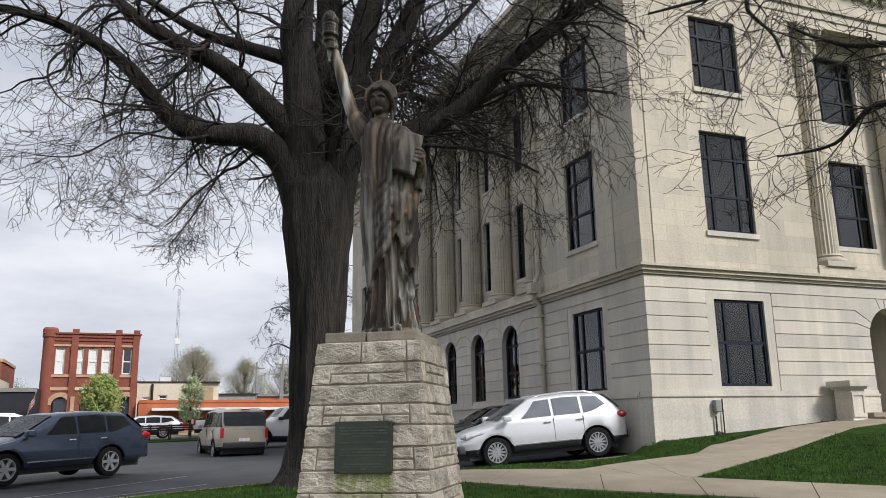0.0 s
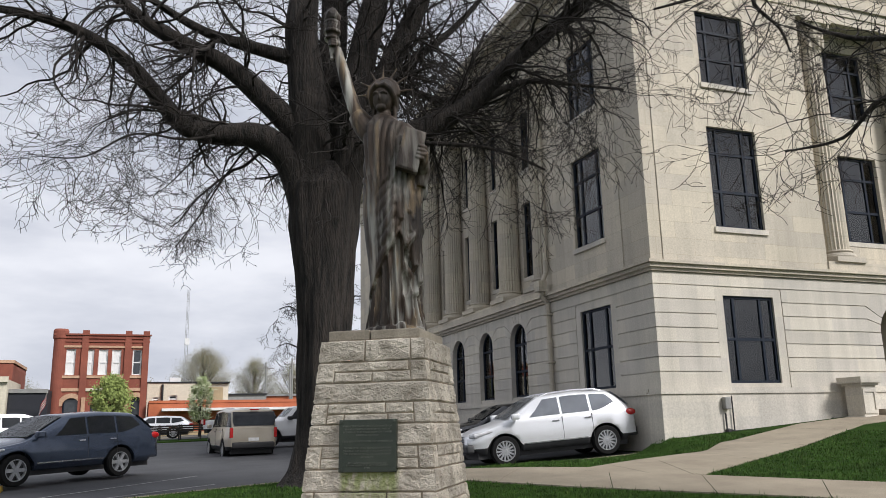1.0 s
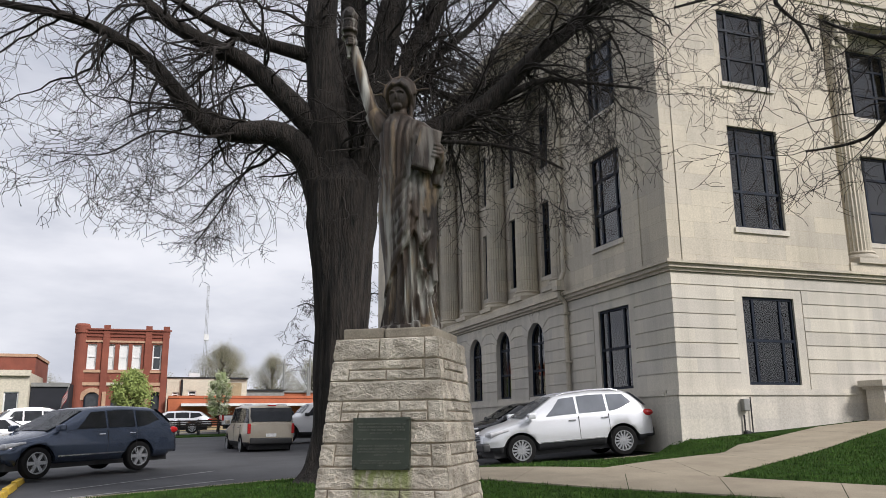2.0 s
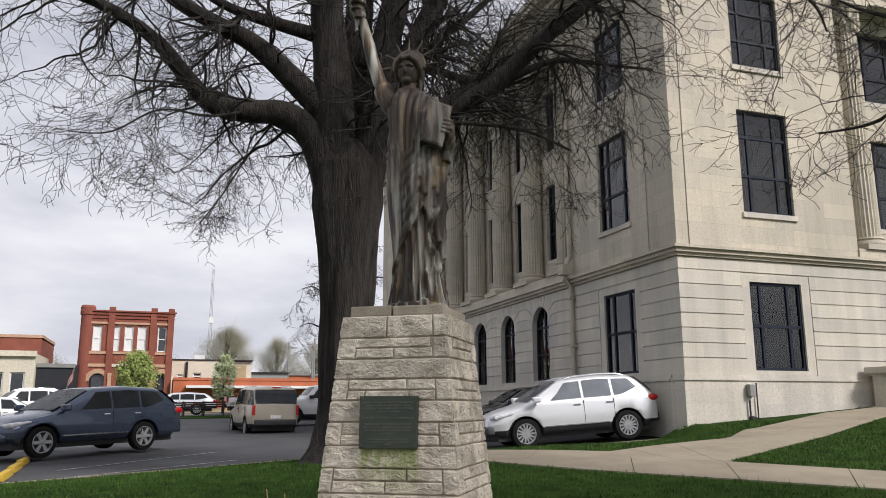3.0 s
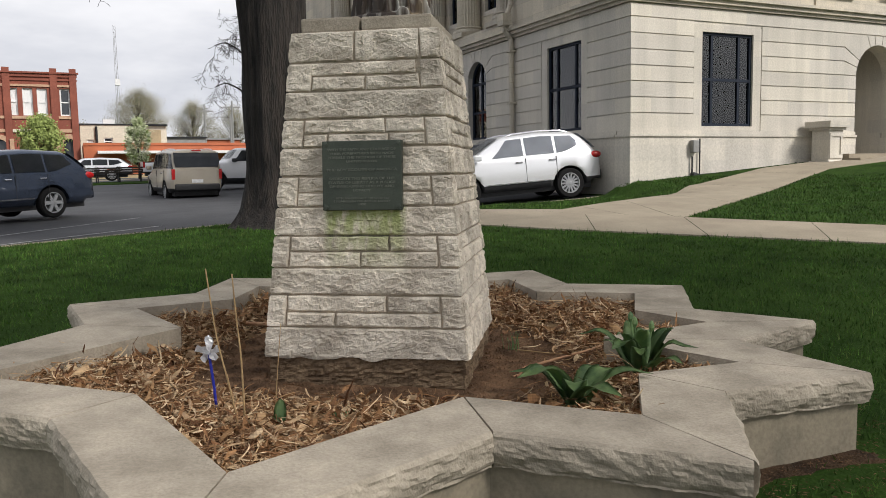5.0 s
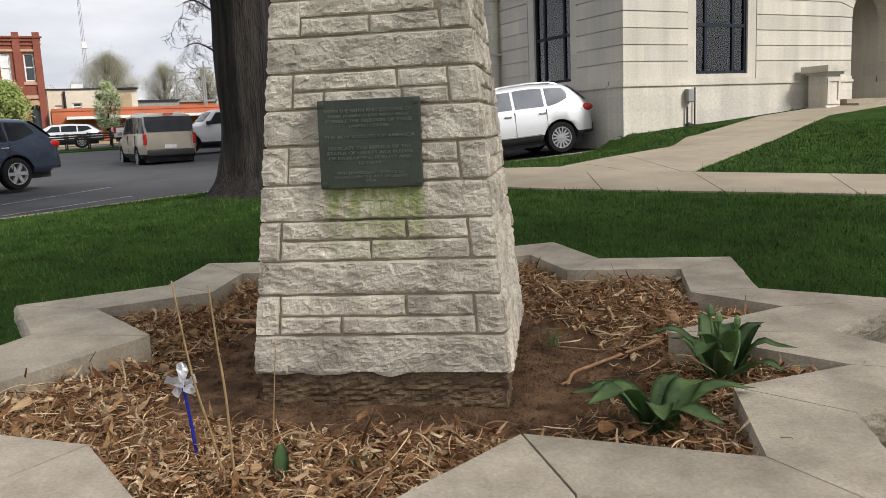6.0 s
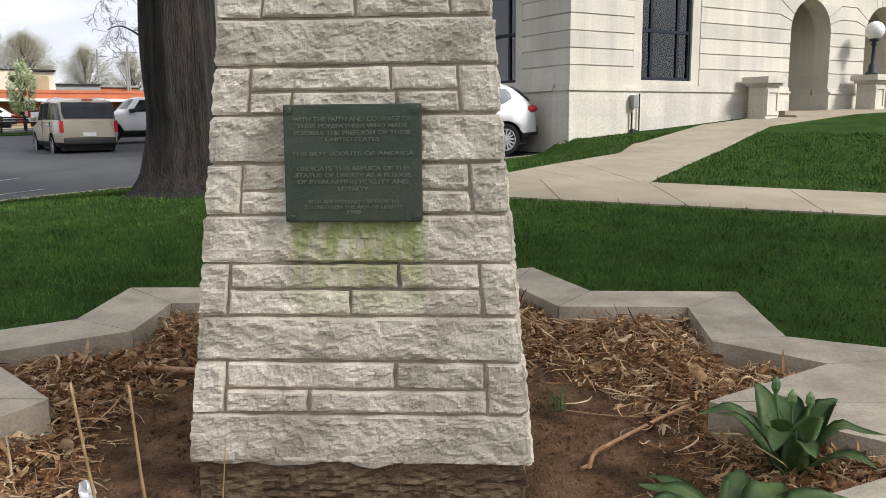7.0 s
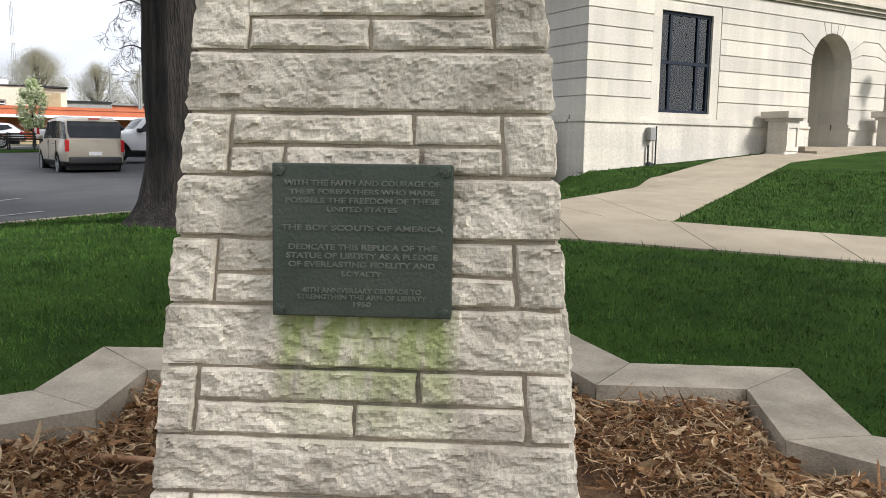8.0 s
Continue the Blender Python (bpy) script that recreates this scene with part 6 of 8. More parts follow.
car(pose(9.13, 14.74, 0.09, 0, 4.3, 170.1), M_SILVER, "silver crossover car parked beside the courthouse", "parked cars", wb=2.8, L=4.65, W=1.95, H=1.75, rtop=-1.72, rbase=-2.24, spokes=14, r=0.38, belt=1.14, hood=1.08, wtop=0.3, cowl=1.3, glass=M_SKYGL)
car(pose(9.6, 18.0, 0.2, 0, 2.0, 172), M_BLACKP, "black car parked behind a silver one", "parked cars", H=1.5, hood=0.95, belt=0.95, L=4.8, rails=False)
car(pose(-3.33, 18.66, -0.1, 0, 1.5, -142.6), M_BLUE, "dark slate blue crossover car on the car park", "parked cars", wb=2.88, L=5.1, H=1.72, spokes=6, lower=M_BLUE, r=0.38, belt=1.12, hood=1.05, wtop=0.25, cowl=1.35, rails=False)
car(pose(2.6, 28.9, 0.0, 0, -0.6, 95.5), M_TANP, "champagne coloured boxy estate car with lit tail lights", "parked cars", L=4.9, W=1.93, H=1.92, hood=1.12, belt=1.18, rtop=-2.3, rbase=-2.46, wtop=0.55, cowl=1.1, spokes=8, rails=True, lower=M_PLASTIC, soft=0.05, tumble=0.08, brake_lamp=True)
car(pose(6.1, 32.9, 0.3, 0, 0, 183), M_WPAINT, "pale silver pickup truck parked across the car park", "parked cars", L=5.6, W=2.0, H=1.85, hood=1.2, belt=1.2, wb=3.4, cowl=1.25, wtop=0.75, rtop=-0.75, rbase=-0.85, r=0.42, spokes=6, pickup=True, category="pickup truck")
car(pose(8.9, 31.0, 0.3, 0, 0, 186), M_BLACKP, "black car parked nose on beside a pickup", "parked cars", L=4.6, H=1.7, rails=False)

# ---- across the street ----
def rect_walls(bm, x0, x1, y, depth, z0, z1, holes):
    m = Matrix(((1, 0, 0, 0), (0, -1, 0, y), (0, 0, 1, 0), (0, 0, 0, 1)))
    wall_with_holes(bm, x0, x1, z0, z1, -0.4, 0, holes, m)
    box(bm, x0, x0 + 0.4, y + 0.4, y + depth, z0, z1)
    box(bm, x1 - 0.4, x1, y + 0.4, y + depth, z0, z1)
    box(bm, x0 + 0.4, x1 - 0.4, y + depth - 0.4, y + depth, z0, z1)
    return m


def shop_window(parent, m, u0, u1, z0, z1, frame_mat=M_TRIM, pane_mat=None, bars=1):
    bm = bmesh.new()
    w = 0.12
    for a, b in ((u0, u0 + w), (u1 - w, u1)):
        box(bm, a, b, -0.25, -0.12, z0, z1, m)
    for a, b in ((z0, z0 + w), (z1 - w, z1), ((z0 + z1) / 2 - 0.06, (z0 + z1) / 2 + 0.06)):
        box(bm, u0 + w, u1 - w, -0.25, -0.13, a, b, m)
    win = part("window", bm, frame_mat, parent)
    bm = bmesh.new()
    box(bm, u0 + w * 0.5, u1 - w * 0.5, -0.22, -0.19, z0 + w * 0.5, z1 - w * 0.5, m)
    part("pane", bm, pane_mat or M_CARGL, win)


red = thing("corner_store", None, "two-storey red brick store with pale blind windows", "building")
RX0, RX1, RY, RZ0 = -8.95, -0.6, 79.6, 0.3
wins = [(-8.05, -7.2, 6.75, 9.25), (-6.4, -5.55, 6.75, 9.25), (-5.15, -4.3, 6.75, 9.25), (-3.95, -3.1, 6.75, 9.25), (-2.05, -1.2, 6.75, 9.25)]
doors = [(-8.05, -6.55, RZ0, 4.55), (-5.6, -2.7, RZ0, 3.9), (-1.95, -0.95, RZ0, 4.6)]
bm = bmesh.new()
RM = rect_walls(bm, RX0, RX1, RY, 14, RZ0, 10.6, wins + doors)
for a, b, z0, z1 in (doors[0], doors[2]):
    arch_fill(bm, a, b, z1 - (b - a) / 2, z1, -0.4, 0, RM)
part("wall", bm, M_BRICK, red)
bm = bmesh.new()
box(bm, RX0 + 0.4, RX1 - 0.4, RY + 0.4, RY + 13.6, 10.0, 10.2)
part("roof", bm, M_STEEL, red)
bm = bmesh.new()
for z0, z1, p in ((10.3, 10.6, 0.12), (9.95, 10.12, 0.1), (10.6, 10.75, 0.25)):
    box(bm, RX0 - p, RX1 + p, 0.002, p, z0, z1, RM)
part("cornice", bm, M_BRICK, red, "corbelled brick cornice")
for x in (RX0, RX0 + 2.25, RX1 - 2.2, RX1 - 0.55):
    bm = bmesh.new()
    box(bm, x, x + 0.6, 0.002, 0.16, RZ0, 11.1, RM)
    part("pilaster", bm, M_BRICK, red)
for z0, z1 in ((6.45, 6.7), (9.4, 9.6), (5.2, 5.5)):
    bm = bmesh.new()
    box(bm, RX0, RX1, 0.003, 0.1, z0, z1, RM)
    part("stone_band", bm, M_TRIM, red, "pale stone band")
bm = bmesh.new()
lathe(bm, [(0.6, RZ0), (0.6, 10.2), (0.7, 10.3), (0.7, 11.0), (0.6, 11.2)], 24, Matrix.Translation((RX0 + 0.3, RY + 0.35, 0)))
part("corner_turret", bm, M_BRICK, red, "rounded brick corner")
bm = bmesh.new()
box(bm, -6.4, -4.6, 0.1, 0.14, 5.22, 5.48, RM)
part("name_stone", bm, M_CREAM, red)
for k, (a, b, z0, z1) in enumerate(wins):
    shop_window(red, RM, a, b, z0, z1, M_WHITE, M_WHITE if k < 4 else None)
for a, b, z0, z1 in (doors[0], doors[2]):
    c, r = (a + b) / 2, (b - a) / 2
    bm = bmesh.new()
    n = 14
    for k in range(n):
        t0, t1 = math.pi * k / n, math.pi * (k + 0.97) / n
        q = [(c + (r + e) * math.cos(t), z1 - r + (r + e) * math.sin(t)) for t, e in ((t0, 0.02), (t1, 0.02), (t1, 0.45), (t0, 0.45))]
        v0 = [bm.verts.new(RM @ Vector((x, 0.004, z))) for x, z in q]
        v1 = [bm.verts.new(RM @ Vector((x, 0.14, z))) for x, z in q]
        fs = [bm.faces.new(v0), bm.faces.new(v1[::-1])] + [bm.faces.new((v0[i], v1[i], v1[(i + 1) % 4], v0[(i + 1) % 4])) for i in range(4)]
        bmesh.ops.recalc_face_normals(bm, faces=fs)
    part("arch_ring", bm, M_TRIM, red, "stone arch ring")
    shop_window(red, RM, a + 0.05, b - 0.05, z0, z1, M_FRAME)
shop_window(red, RM, *doors[1], M_FRAME)
for x in (-6.4, -2.6):
    bm = bmesh.new()
    box(bm, x, x + 0.35, 0.17, 0.3, RZ0, 4.6, RM)
    part("stone_pier", bm, M_TRIM, red)
bm = bmesh.new()
box(bm, -5.95, -5.75, 0.31, 0.36, 1.9, 2.7, RM)
part("notice", bm, M_WHITE, red)

low = thing("low_shop", None, "long low orange brick shop with a white awning", "building")
bm = bmesh.new()
LW = [(10.0, 11.3, 0.9, 3.0), (13.5, 15.0, 0.9, 3.0), (17.5, 19.0, 0.9, 3.0)]
LM = rect_walls(bm, -0.3, 40, 78.6, 10, 0.2, 4.15, LW)
part("wall", bm, M_ORANGE, low)
for w in LW:
    shop_window(low, LM, *w, M_WHITE)
bm = bmesh.new()
box(bm, 0.1, 39.6, 79.0, 88.2, 3.7, 3.85)
part("roof", bm, M_STEEL, low)
bm = bmesh.new()
box(bm, 0.9, 27, 0.002, 1.6, 3.15, 3.4, LM)
part("awning", bm, M_WHITE, low, "flat white awning")
bm = bmesh.new()
box(bm, -0.3, 40, 0.004, 0.08, 3.95, 4.2, LM)
part("coping", bm, M_ORANGE, low)
bm = bmesh.new()
box(bm, 0, 12, 0.002, 0.5, 0.2, 1.2, LM)
part("low_wall", bm, M_TAN, low)

cream = thing("cream_block", None, "flat cream plastered block behind a low shop", "building")
bm = bmesh.new()
CM = rect_walls(bm, -0.4, 4.7, 90, 9, 0, 6.55, [(0.2, 0.9, 4.5, 5.0), (1.9, 2.8, 4.4, 5.2)])
part("wall", bm, M_CREAM, cream)
bm = bmesh.new()
box(bm, 4.7, 8.4, 90.3, 99, 0, 6.5)
part("annex", bm, M_CREAM, cream)
bm = bmesh.new()
box(bm, 5.3, 7.8, 90.2, 90.3, 4.2, 6.1)
part("shutter", bm, M_TAN, cream, "tan roller shutter")
bm = bmesh.new()
box(bm, -0.5, 8.5, 89.9, 99, 6.55, 6.7)
part("roof", bm, M_DARK, cream)
for w in ((0.2, 0.9, 4.5, 5.0), (1.9, 2.8, 4.4, 5.2)):
    shop_window(cream, CM, *w, M_WHITE)
bm = bmesh.new()
tube(bm, [(1.2, 89.8, 0.5), (1.2, 89.8, 6.4)], [0.12, 0.12], 6)
part("downpipe", bm, M_DARK, cream)
bm = bmesh.new()
box(bm, 2.0, 3.2, 92, 93.5, 6.7, 7.3)
part("roof_unit", bm, M_WHITE, cream)

shed = thing("grey_shed", None, "grey flat-roofed shed far behind", "building")
bm = bmesh.new()
box(bm, 9.0, 14.0, 100, 108, 0, 5.6)
part("wall", bm, M_STEEL, shed)
bm = bmesh.new()
box(bm, 8.8, 14.2, 99.8, 108.2, 5.6, 5.8)
part("roof", bm, M_DARK, shed)
shed2 = thing("orange_house", None, "small far orange brick house", "building")
bm = bmesh.new()
box(bm, 14.5, 19.0, 104, 110, 0, 5.6)
part("wall", bm, M_ORANGE, shed2)
bm = bmesh.new()
box(bm, 14.3, 19.2, 103.8, 110.2, 5.6, 5.85)
part("roof", bm, M_STEEL, shed2)

dark = thing("dark_shop", None, "dark navy painted shop front with a low parapet", "building")
bm = bmesh.new()
DM = rect_walls(bm, -12.2, -9.0, 76, 9, 0.2, 5.2, [(-11.6, -9.6, 0.6, 2.8)])
part("wall", bm, M_BLACKB, dark)
shop_window(dark, DM, -11.6, -9.6, 0.6, 2.8, M_FRAME)
bm = bmesh.new()
box(bm, -12.2, -9.0, 0.002, 0.15, 4.9, 5.25, DM)
part("fascia", bm, M_STEEL, dark)
bm = bmesh.new()
box(bm, -12.0, -9.2, 76.4, 84.6, 4.6, 4.8)
part("roof", bm, M_STEEL, dark)
pale = thing("pale_shop", None, "pale stone shop with tall pilasters and a cornice", "building")
bm = bmesh.new()
PW = [(-17.6, -16.4, 0.8, 4.4), (-15.9, -14.7, 0.8, 4.4), (-14.2, -13.0, 0.8, 4.4)]
PM = rect_walls(bm, -19, -12.25, 75, 9, 0.2, 6.1, PW)
part("wall", bm, M_CREAM, pale)
for w in PW:
    shop_window(pale, PM, *w, M_WHITE)
bm = bmesh.new()
box(bm, -19.1, -12.15, 0.002, 0.3, 5.8, 6.3, PM)
part("cornice", bm, M_CREAM, pale)
bm = bmesh.new()
box(bm, -18.8, -12.4, 75.4, 83.6, 5.6, 5.75)
part("roof", bm, M_STEEL, pale)
back = thing("brick_block", None, "far red brick upper storey behind a pale shop", "building")
bm = bmesh.new()
box(bm, -24, -13.2, 85, 95, 0, 8.3)
part("wall", bm, M_BRICK, back)
bm = bmesh.new()
box(bm, -24.1, -13.1, 84.9, 95.1, 8.3, 8.6)
part("coping", bm, M_TRIM, back)

# flag on a short pole
flag = thing("flag", None, "striped red and white flag on an angled pole", "flag")
bm = bmesh.new()
tube(bm, [(-9.6, 75.9, 3.0), (-8.9, 74.4, 4.9)], [0.03, 0.03], 6)
part("pole", bm, M_WHITE, flag)
for k in range(7):
    bm = bmesh.new()
    g = []
    for i in range(7):
        x = i / 6
        g.append([bm.verts.new((-8.95 - 0.55 * x + 0.06 * math.sin(x * 7), 74.5 + 0.3 * x + 0.05 * math.sin(x * 9), 4.8 - 1.35 * x - 0.12 * (k + e))) for e in (0, 1)])
    for a, b in zip(g, g[1:]):
        bm.faces.new((a[0], b[0], b[1], a[1]))
    bmesh.ops.solidify(bm, geom=bm.faces[:], thickness=0.012)
    part("stripe", bm, M_RED if k % 2 == 0 else M_WHITE, flag)

# mast and poles
mast = thing("radio_mast", pose(6.3, 144, 1), "thin grey lattice radio mast far off", "mast")
bm = bmesh.new()
for sx, sy in ((-0.35, -0.2), (0.35, -0.2), (0, 0.4)):
    tube(bm, [(sx, sy, 0), (sx * 0.5, sy * 0.5, 25.5)], [0.04, 0.028], 5)
for k in range(24):
    z = k * 1.05
    s = 1 - 0.5 * z / 25.5
    tube(bm, [(-0.35 * s, -0.2 * s, z), (0.35 * s, -0.2 * s, z + 0.9)], [0.015, 0.015], 4)
part("lattice", bm, M_STEEL, mast)
bm = bmesh.new()
box(bm, -0.3, 0.5, -0.3, 0.3, 15.5, 16.6)
part("antenna", bm, M_WHITE, mast)


def utility_pole(x, y, h, lamp_arm):
    p = thing("utility_pole", pose(x, y, 0.7), "weathered wooden utility pole with a crossarm", "pole", "utility poles")
    bm = bmesh.new()
    tube(bm, [(0, 0, 0), (0, 0, h)], [0.17, 0.11], 8)
    part("post", bm, M_STEEL, p)
    bm = bmesh.new()
    box(bm, -1.1, 1.1, -0.06, 0.06, h - 0.9, h - 0.75)
    part("crossarm", bm, M_STEEL, p)
    if lamp_arm:
        bm = bmesh.new()
        tube(bm, [(0, 0, h - 2.0), (1.2, -0.3, h - 1.6), (2.2, -0.4, h - 1.6)], [0.05, 0.04, 0.04], 6)
        box(bm, 2.0, 2.7, -0.6, -0.25, h - 1.72, h - 1.55)
        part("lamp_arm", bm, M_STEEL, p)


for x, y, h, l in ((14.6, 103.7, 9.4, True), (18.0, 103.1, 9.9, False), (17.2, 100.0, 8.0, False), (24, 104, 9.5, False)):
    utility_pole(x, y, h, l)


def leaf_tree(name, at, trunk_h, height, width, leaf_mat, n, size, label, seed, branches=60, group=""):
    """A small crown of many leaf clumps on forking limbs."""
    t = thing(name, Matrix.Translation(at), label, "tree", group)
    rg = random.Random(seed)
    bm = bmesh.new()
    tube(bm, [(0, 0, -0.3), (0.03, 0, trunk_h * 0.6), (0, 0, trunk_h + height * 0.3)], [width * 0.045 + 0.05, width * 0.035 + 0.03, 0.03], 8)
    tips = []
    for _ in range(branches):
        a, q = rg.uniform(0, 2 * math.pi), rg.random()
        z = trunk_h + height * (0.05 + 0.9 * q)
        rr = width / 2 * math.sqrt(max(0.05, 1 - (2 * q - 0.85) ** 2)) * rg.uniform(0.55, 1.08)
        tip = Vector((rr * math.cos(a), rr * math.sin(a), z))
        root = Vector((0, 0, max(trunk_h * 0.7, z - height * 0.35 - rr * 0.3)))
        mid = root.lerp(tip, 0.5) + Vector((rg.gauss(0, 0.08), rg.gauss(0, 0.08), -0.04 * height))
        tube(bm, [root, mid, tip], [0.014 * width / 3 + 0.01, 0.009 * width / 3 + 0.006, 0.006], 4)
        tips.append((root, mid, tip))
    part("trunk", bm, M_TWIG, t)
    vs, fs = [], []
    for _ in range(n):
        root, mid, tip = rg.choice(tips)
        k = rg.random() ** 0.6
        p = mid.lerp(tip, k) + Vector((rg.gauss(0, 1), rg.gauss(0, 1), rg.gauss(0, 1))) * (0.055 * width)
        u = Vector((rg.gauss(0, 1), rg.gauss(0, 1), rg.gauss(0, 1))).normalized()
        v = u.orthogonal().normalized()
        s = size * rg.uniform(0.6, 1.3)
        i = len(vs)
        vs += [p - u * s, p + v * s * 0.5, p + u * s, p - v * s * 0.5]
        fs.append((i, i + 1, i + 2, i + 3))
    me = bpy.data.meshes.new("crown")
    me.from_pydata([tuple(v) for v in vs], [], fs)
    me.materials.append(leaf_mat)
    c = new("crown", me)
    c.parent = t
    c["kind"] = "stuff"
    return t


M_BUD = mat("spring_leaves", (0.27, 0.33, 0.09), (0.16, 0.21, 0.055), 1.5, 0.8, 0, 6)
M_BLOSSOM = mat("blossom", (0.5, 0.53, 0.36), (0.22, 0.29, 0.1), 2.5, 0.8, 0, 8, spread=(0.42, 0.55))
M_FARBUD = mat("far_budding_twigs", (0.25, 0.235, 0.15), (0.16, 0.15, 0.1), 0.6, 0.9, 0, 3)
leaf_tree("blossom_tree", (-3.2, 59.8, 0.55), 1.5, 3.6, 3.15, M_BUD, 7500, 0.11, "small leafy green tree in early spring leaf", 1, 80, "street trees")
leaf_tree("blossom_tree", (3.0, 56.7, 0.55), 1.5, 3.2, 2.05, M_BLOSSOM, 5000, 0.09, "small tree white with blossom before a shop", 2, 60, "street trees")
leaf_tree("far_tree", (8.0, 124, 1), 5, 8.3, 9.0, M_FARBUD, 34000, 0.075, "far broad tree just coming into bud", 3, 160, "far trees")
leaf_tree("far_tree", (17.0, 133, 1), 4, 8.4, 8.0, M_FARBUD, 24000, 0.075, "far broad tree just coming into bud", 4, 160, "far trees")
leaf_tree("far_tree", (24.0, 135, 1), 4, 8.0, 8.0, M_FARBUD, 20000, 0.075, "far broad tree just coming into bud", 5, 160, "far trees")
leaf_tree("far_tree", (31.0, 130, 1), 4, 8.4, 8.0, M_FARBUD, 20000, 0.075, "far broad tree just coming into bud", 6, 150, "far trees")
leaf_tree("far_tree", (-0.5, 140, 1), 3, 6.0, 9.0, M_FARBUD, 9000, 0.09, "far broad tree just coming into bud", 7, 120, "far trees")
leaf_tree("far_tree", (-19, 135, 1), 3, 6.0, 10.0, M_FARBUD, 9000, 0.09, "far broad tree just coming into bud", 9, 120, "far trees")
leaf_tree("far_tree", (39.0, 135, 1), 4, 8.4, 9.0, M_FARBUD, 20000, 0.075, "far broad tree just coming into bud", 12, 150, "far trees")
bm = bmesh.new()  # woods on the skyline
rg = random.Random(4)
vs, fs = [], []
for _ in range(5000):
    x = rg.uniform(-260, 330)
    y = 200 + rg.uniform(0, 25)
    h = 7 + 3 * noise.noise(Vector((x * 0.05, 0, 0)))
    z = 1 + h * rg.random() ** 0.7
    p = Vector((x, y, z))
    s = rg.uniform(0.5, 1.3)
    i = len(vs)
    u = Vector((rg.gauss(0, 1), rg.gauss(0, 1), rg.gauss(0, 1))).normalized()
    v = u.orthogonal().normalized()
    vs += [p - u * s, p + v * s * 0.4, p + u * s, p - v * s * 0.4]
    fs.append((i, i + 1, i + 2, i + 3))
bm.free()
me = bpy.data.meshes.new("far_woods")
me.from_pydata([tuple(v) for v in vs], [], fs)
me.materials.append(M_FARBUD)
tagged(new("far_woods", me), "low brown line of far bare woods", "woods", kind="stuff")

# grass verge, benches and bin along the far side of the street
bm = bmesh.new()
for x0, x1 in ((-8, 4.4), (8.2, 30)):
    vsx = [(x, y, lot_z(x, y) + 0.06) for x, y in ((x0, 46), (x1, 45.2), (x1, 49.0), (x0, 50))]
    v = [bm.verts.new(p) for p in vsx]
    w = [bm.verts.new((p[0], p[1], p[2] - 0.3)) for p in vsx]
    bm.faces.new(v)
    for i in range(4):
        bm.faces.new((v[i], w[i], w[(i + 1) % 4], v[(i + 1) % 4]))
tagged(part("verge", bm, M_GRASS), "strip of grass beyond the car park", "verge", kind="structure")
bm = bmesh.new()
v = [bm.verts.new((x, y, lot_z(x, y) + 0.05)) for x, y in ((-20, 50.2), (30, 49.2), (30, 58), (-20, 59))]
bm.faces.new(v)
tagged(part("pavement_far", bm, M_CONC), "pale concrete pavement across the street", "pavement", kind="structure")


def bench(x, y):
    b = thing("bench", pose(x, y, lot_z(x, y) + 0.06, 0, 0, 182), "dark slatted park bench on the verge", "bench", "benches")
    for k in range(3):
        bm = bmesh.new()
        box(bm, -0.75, 0.75, -0.25 + 0.16 * k, -0.13 + 0.16 * k, 0.42, 0.46)
        part("seat_slat", bm, M_TWIG, b)
        bm = bmesh.new()
        box(bm, -0.75, 0.75, 0.26 + 0.03 * k, 0.29 + 0.03 * k, 0.55 + 0.13 * k, 0.64 + 0.13 * k)
        part("back_slat", bm, M_TWIG, b)
    for s in (-0.65, 0.65):
        bm = bmesh.new()
        tube(bm, [(s, -0.24, 0), (s, -0.22, 0.42), (s, 0.22, 0.42), (s, 0.36, 0.95)], [0.025] * 4, 6)
        tube(bm, [(s, 0.3, 0), (s, 0.22, 0.42)], [0.025] * 2, 6)
        part("bench_leg", bm, M_DARK, b)


for x in (-0.6, 0.6, 1.8):
    bench(x, 48.0)
bin_ = thing("litter_bin", pose(6.45, 46.5, lot_z(6.45, 46.5)), "dark blue litter bin with a domed lid", "bin")
bm = bmesh.new()
lathe(bm, [(0.42, 0), (0.45, 0.1), (0.47, 1.15), (0.49, 1.2)], 20)
part("bin_body", bm, M_BLACKB, bin_, smooth=True)
bm = bmesh.new()
lathe(bm, [(0.49, 1.2), (0.4, 1.38), (0.2, 1.48), (0.05, 1.5)], 20)
part("lid", bm, M_BLACKB, bin_, smooth=True)

car(pose(5.5, 52.0, 0.75, 0, 0, 2), M_WPAINT, "white pickup truck parked across the street", "parked cars", L=5.4, W=1.95, H=1.8, hood=1.12, belt=1.12, wb=3.2, cowl=1.2, wtop=0.7, rtop=-0.6, rbase=-0.7, r=0.4, spokes=6, pickup=True, category="pickup truck")
car(pose(10.5, 47.0, 0.7, 0, 0, 182), M_WPAINT, "white estate car parked across the street", "parked cars", H=1.75)
car(pose(-8.4, 43.0, 0.35, 0, 0, 200), M_WPAINT, "white estate car at the far kerb", "parked cars", H=1.8)
car(pose(-7.9, 33.5, 0.1, 0, 0, 30), M_SILVER, "silver car half hidden on the car park", "parked cars", H=1.5, hood=0.95, belt=0.95, rails=False)
car(pose(-0.4, 51.0, 0.7, 0, 0, 180), M_SILVER, "silver car behind the benches", "parked cars", H=1.45, hood=0.95, belt=0.95, rails=False)

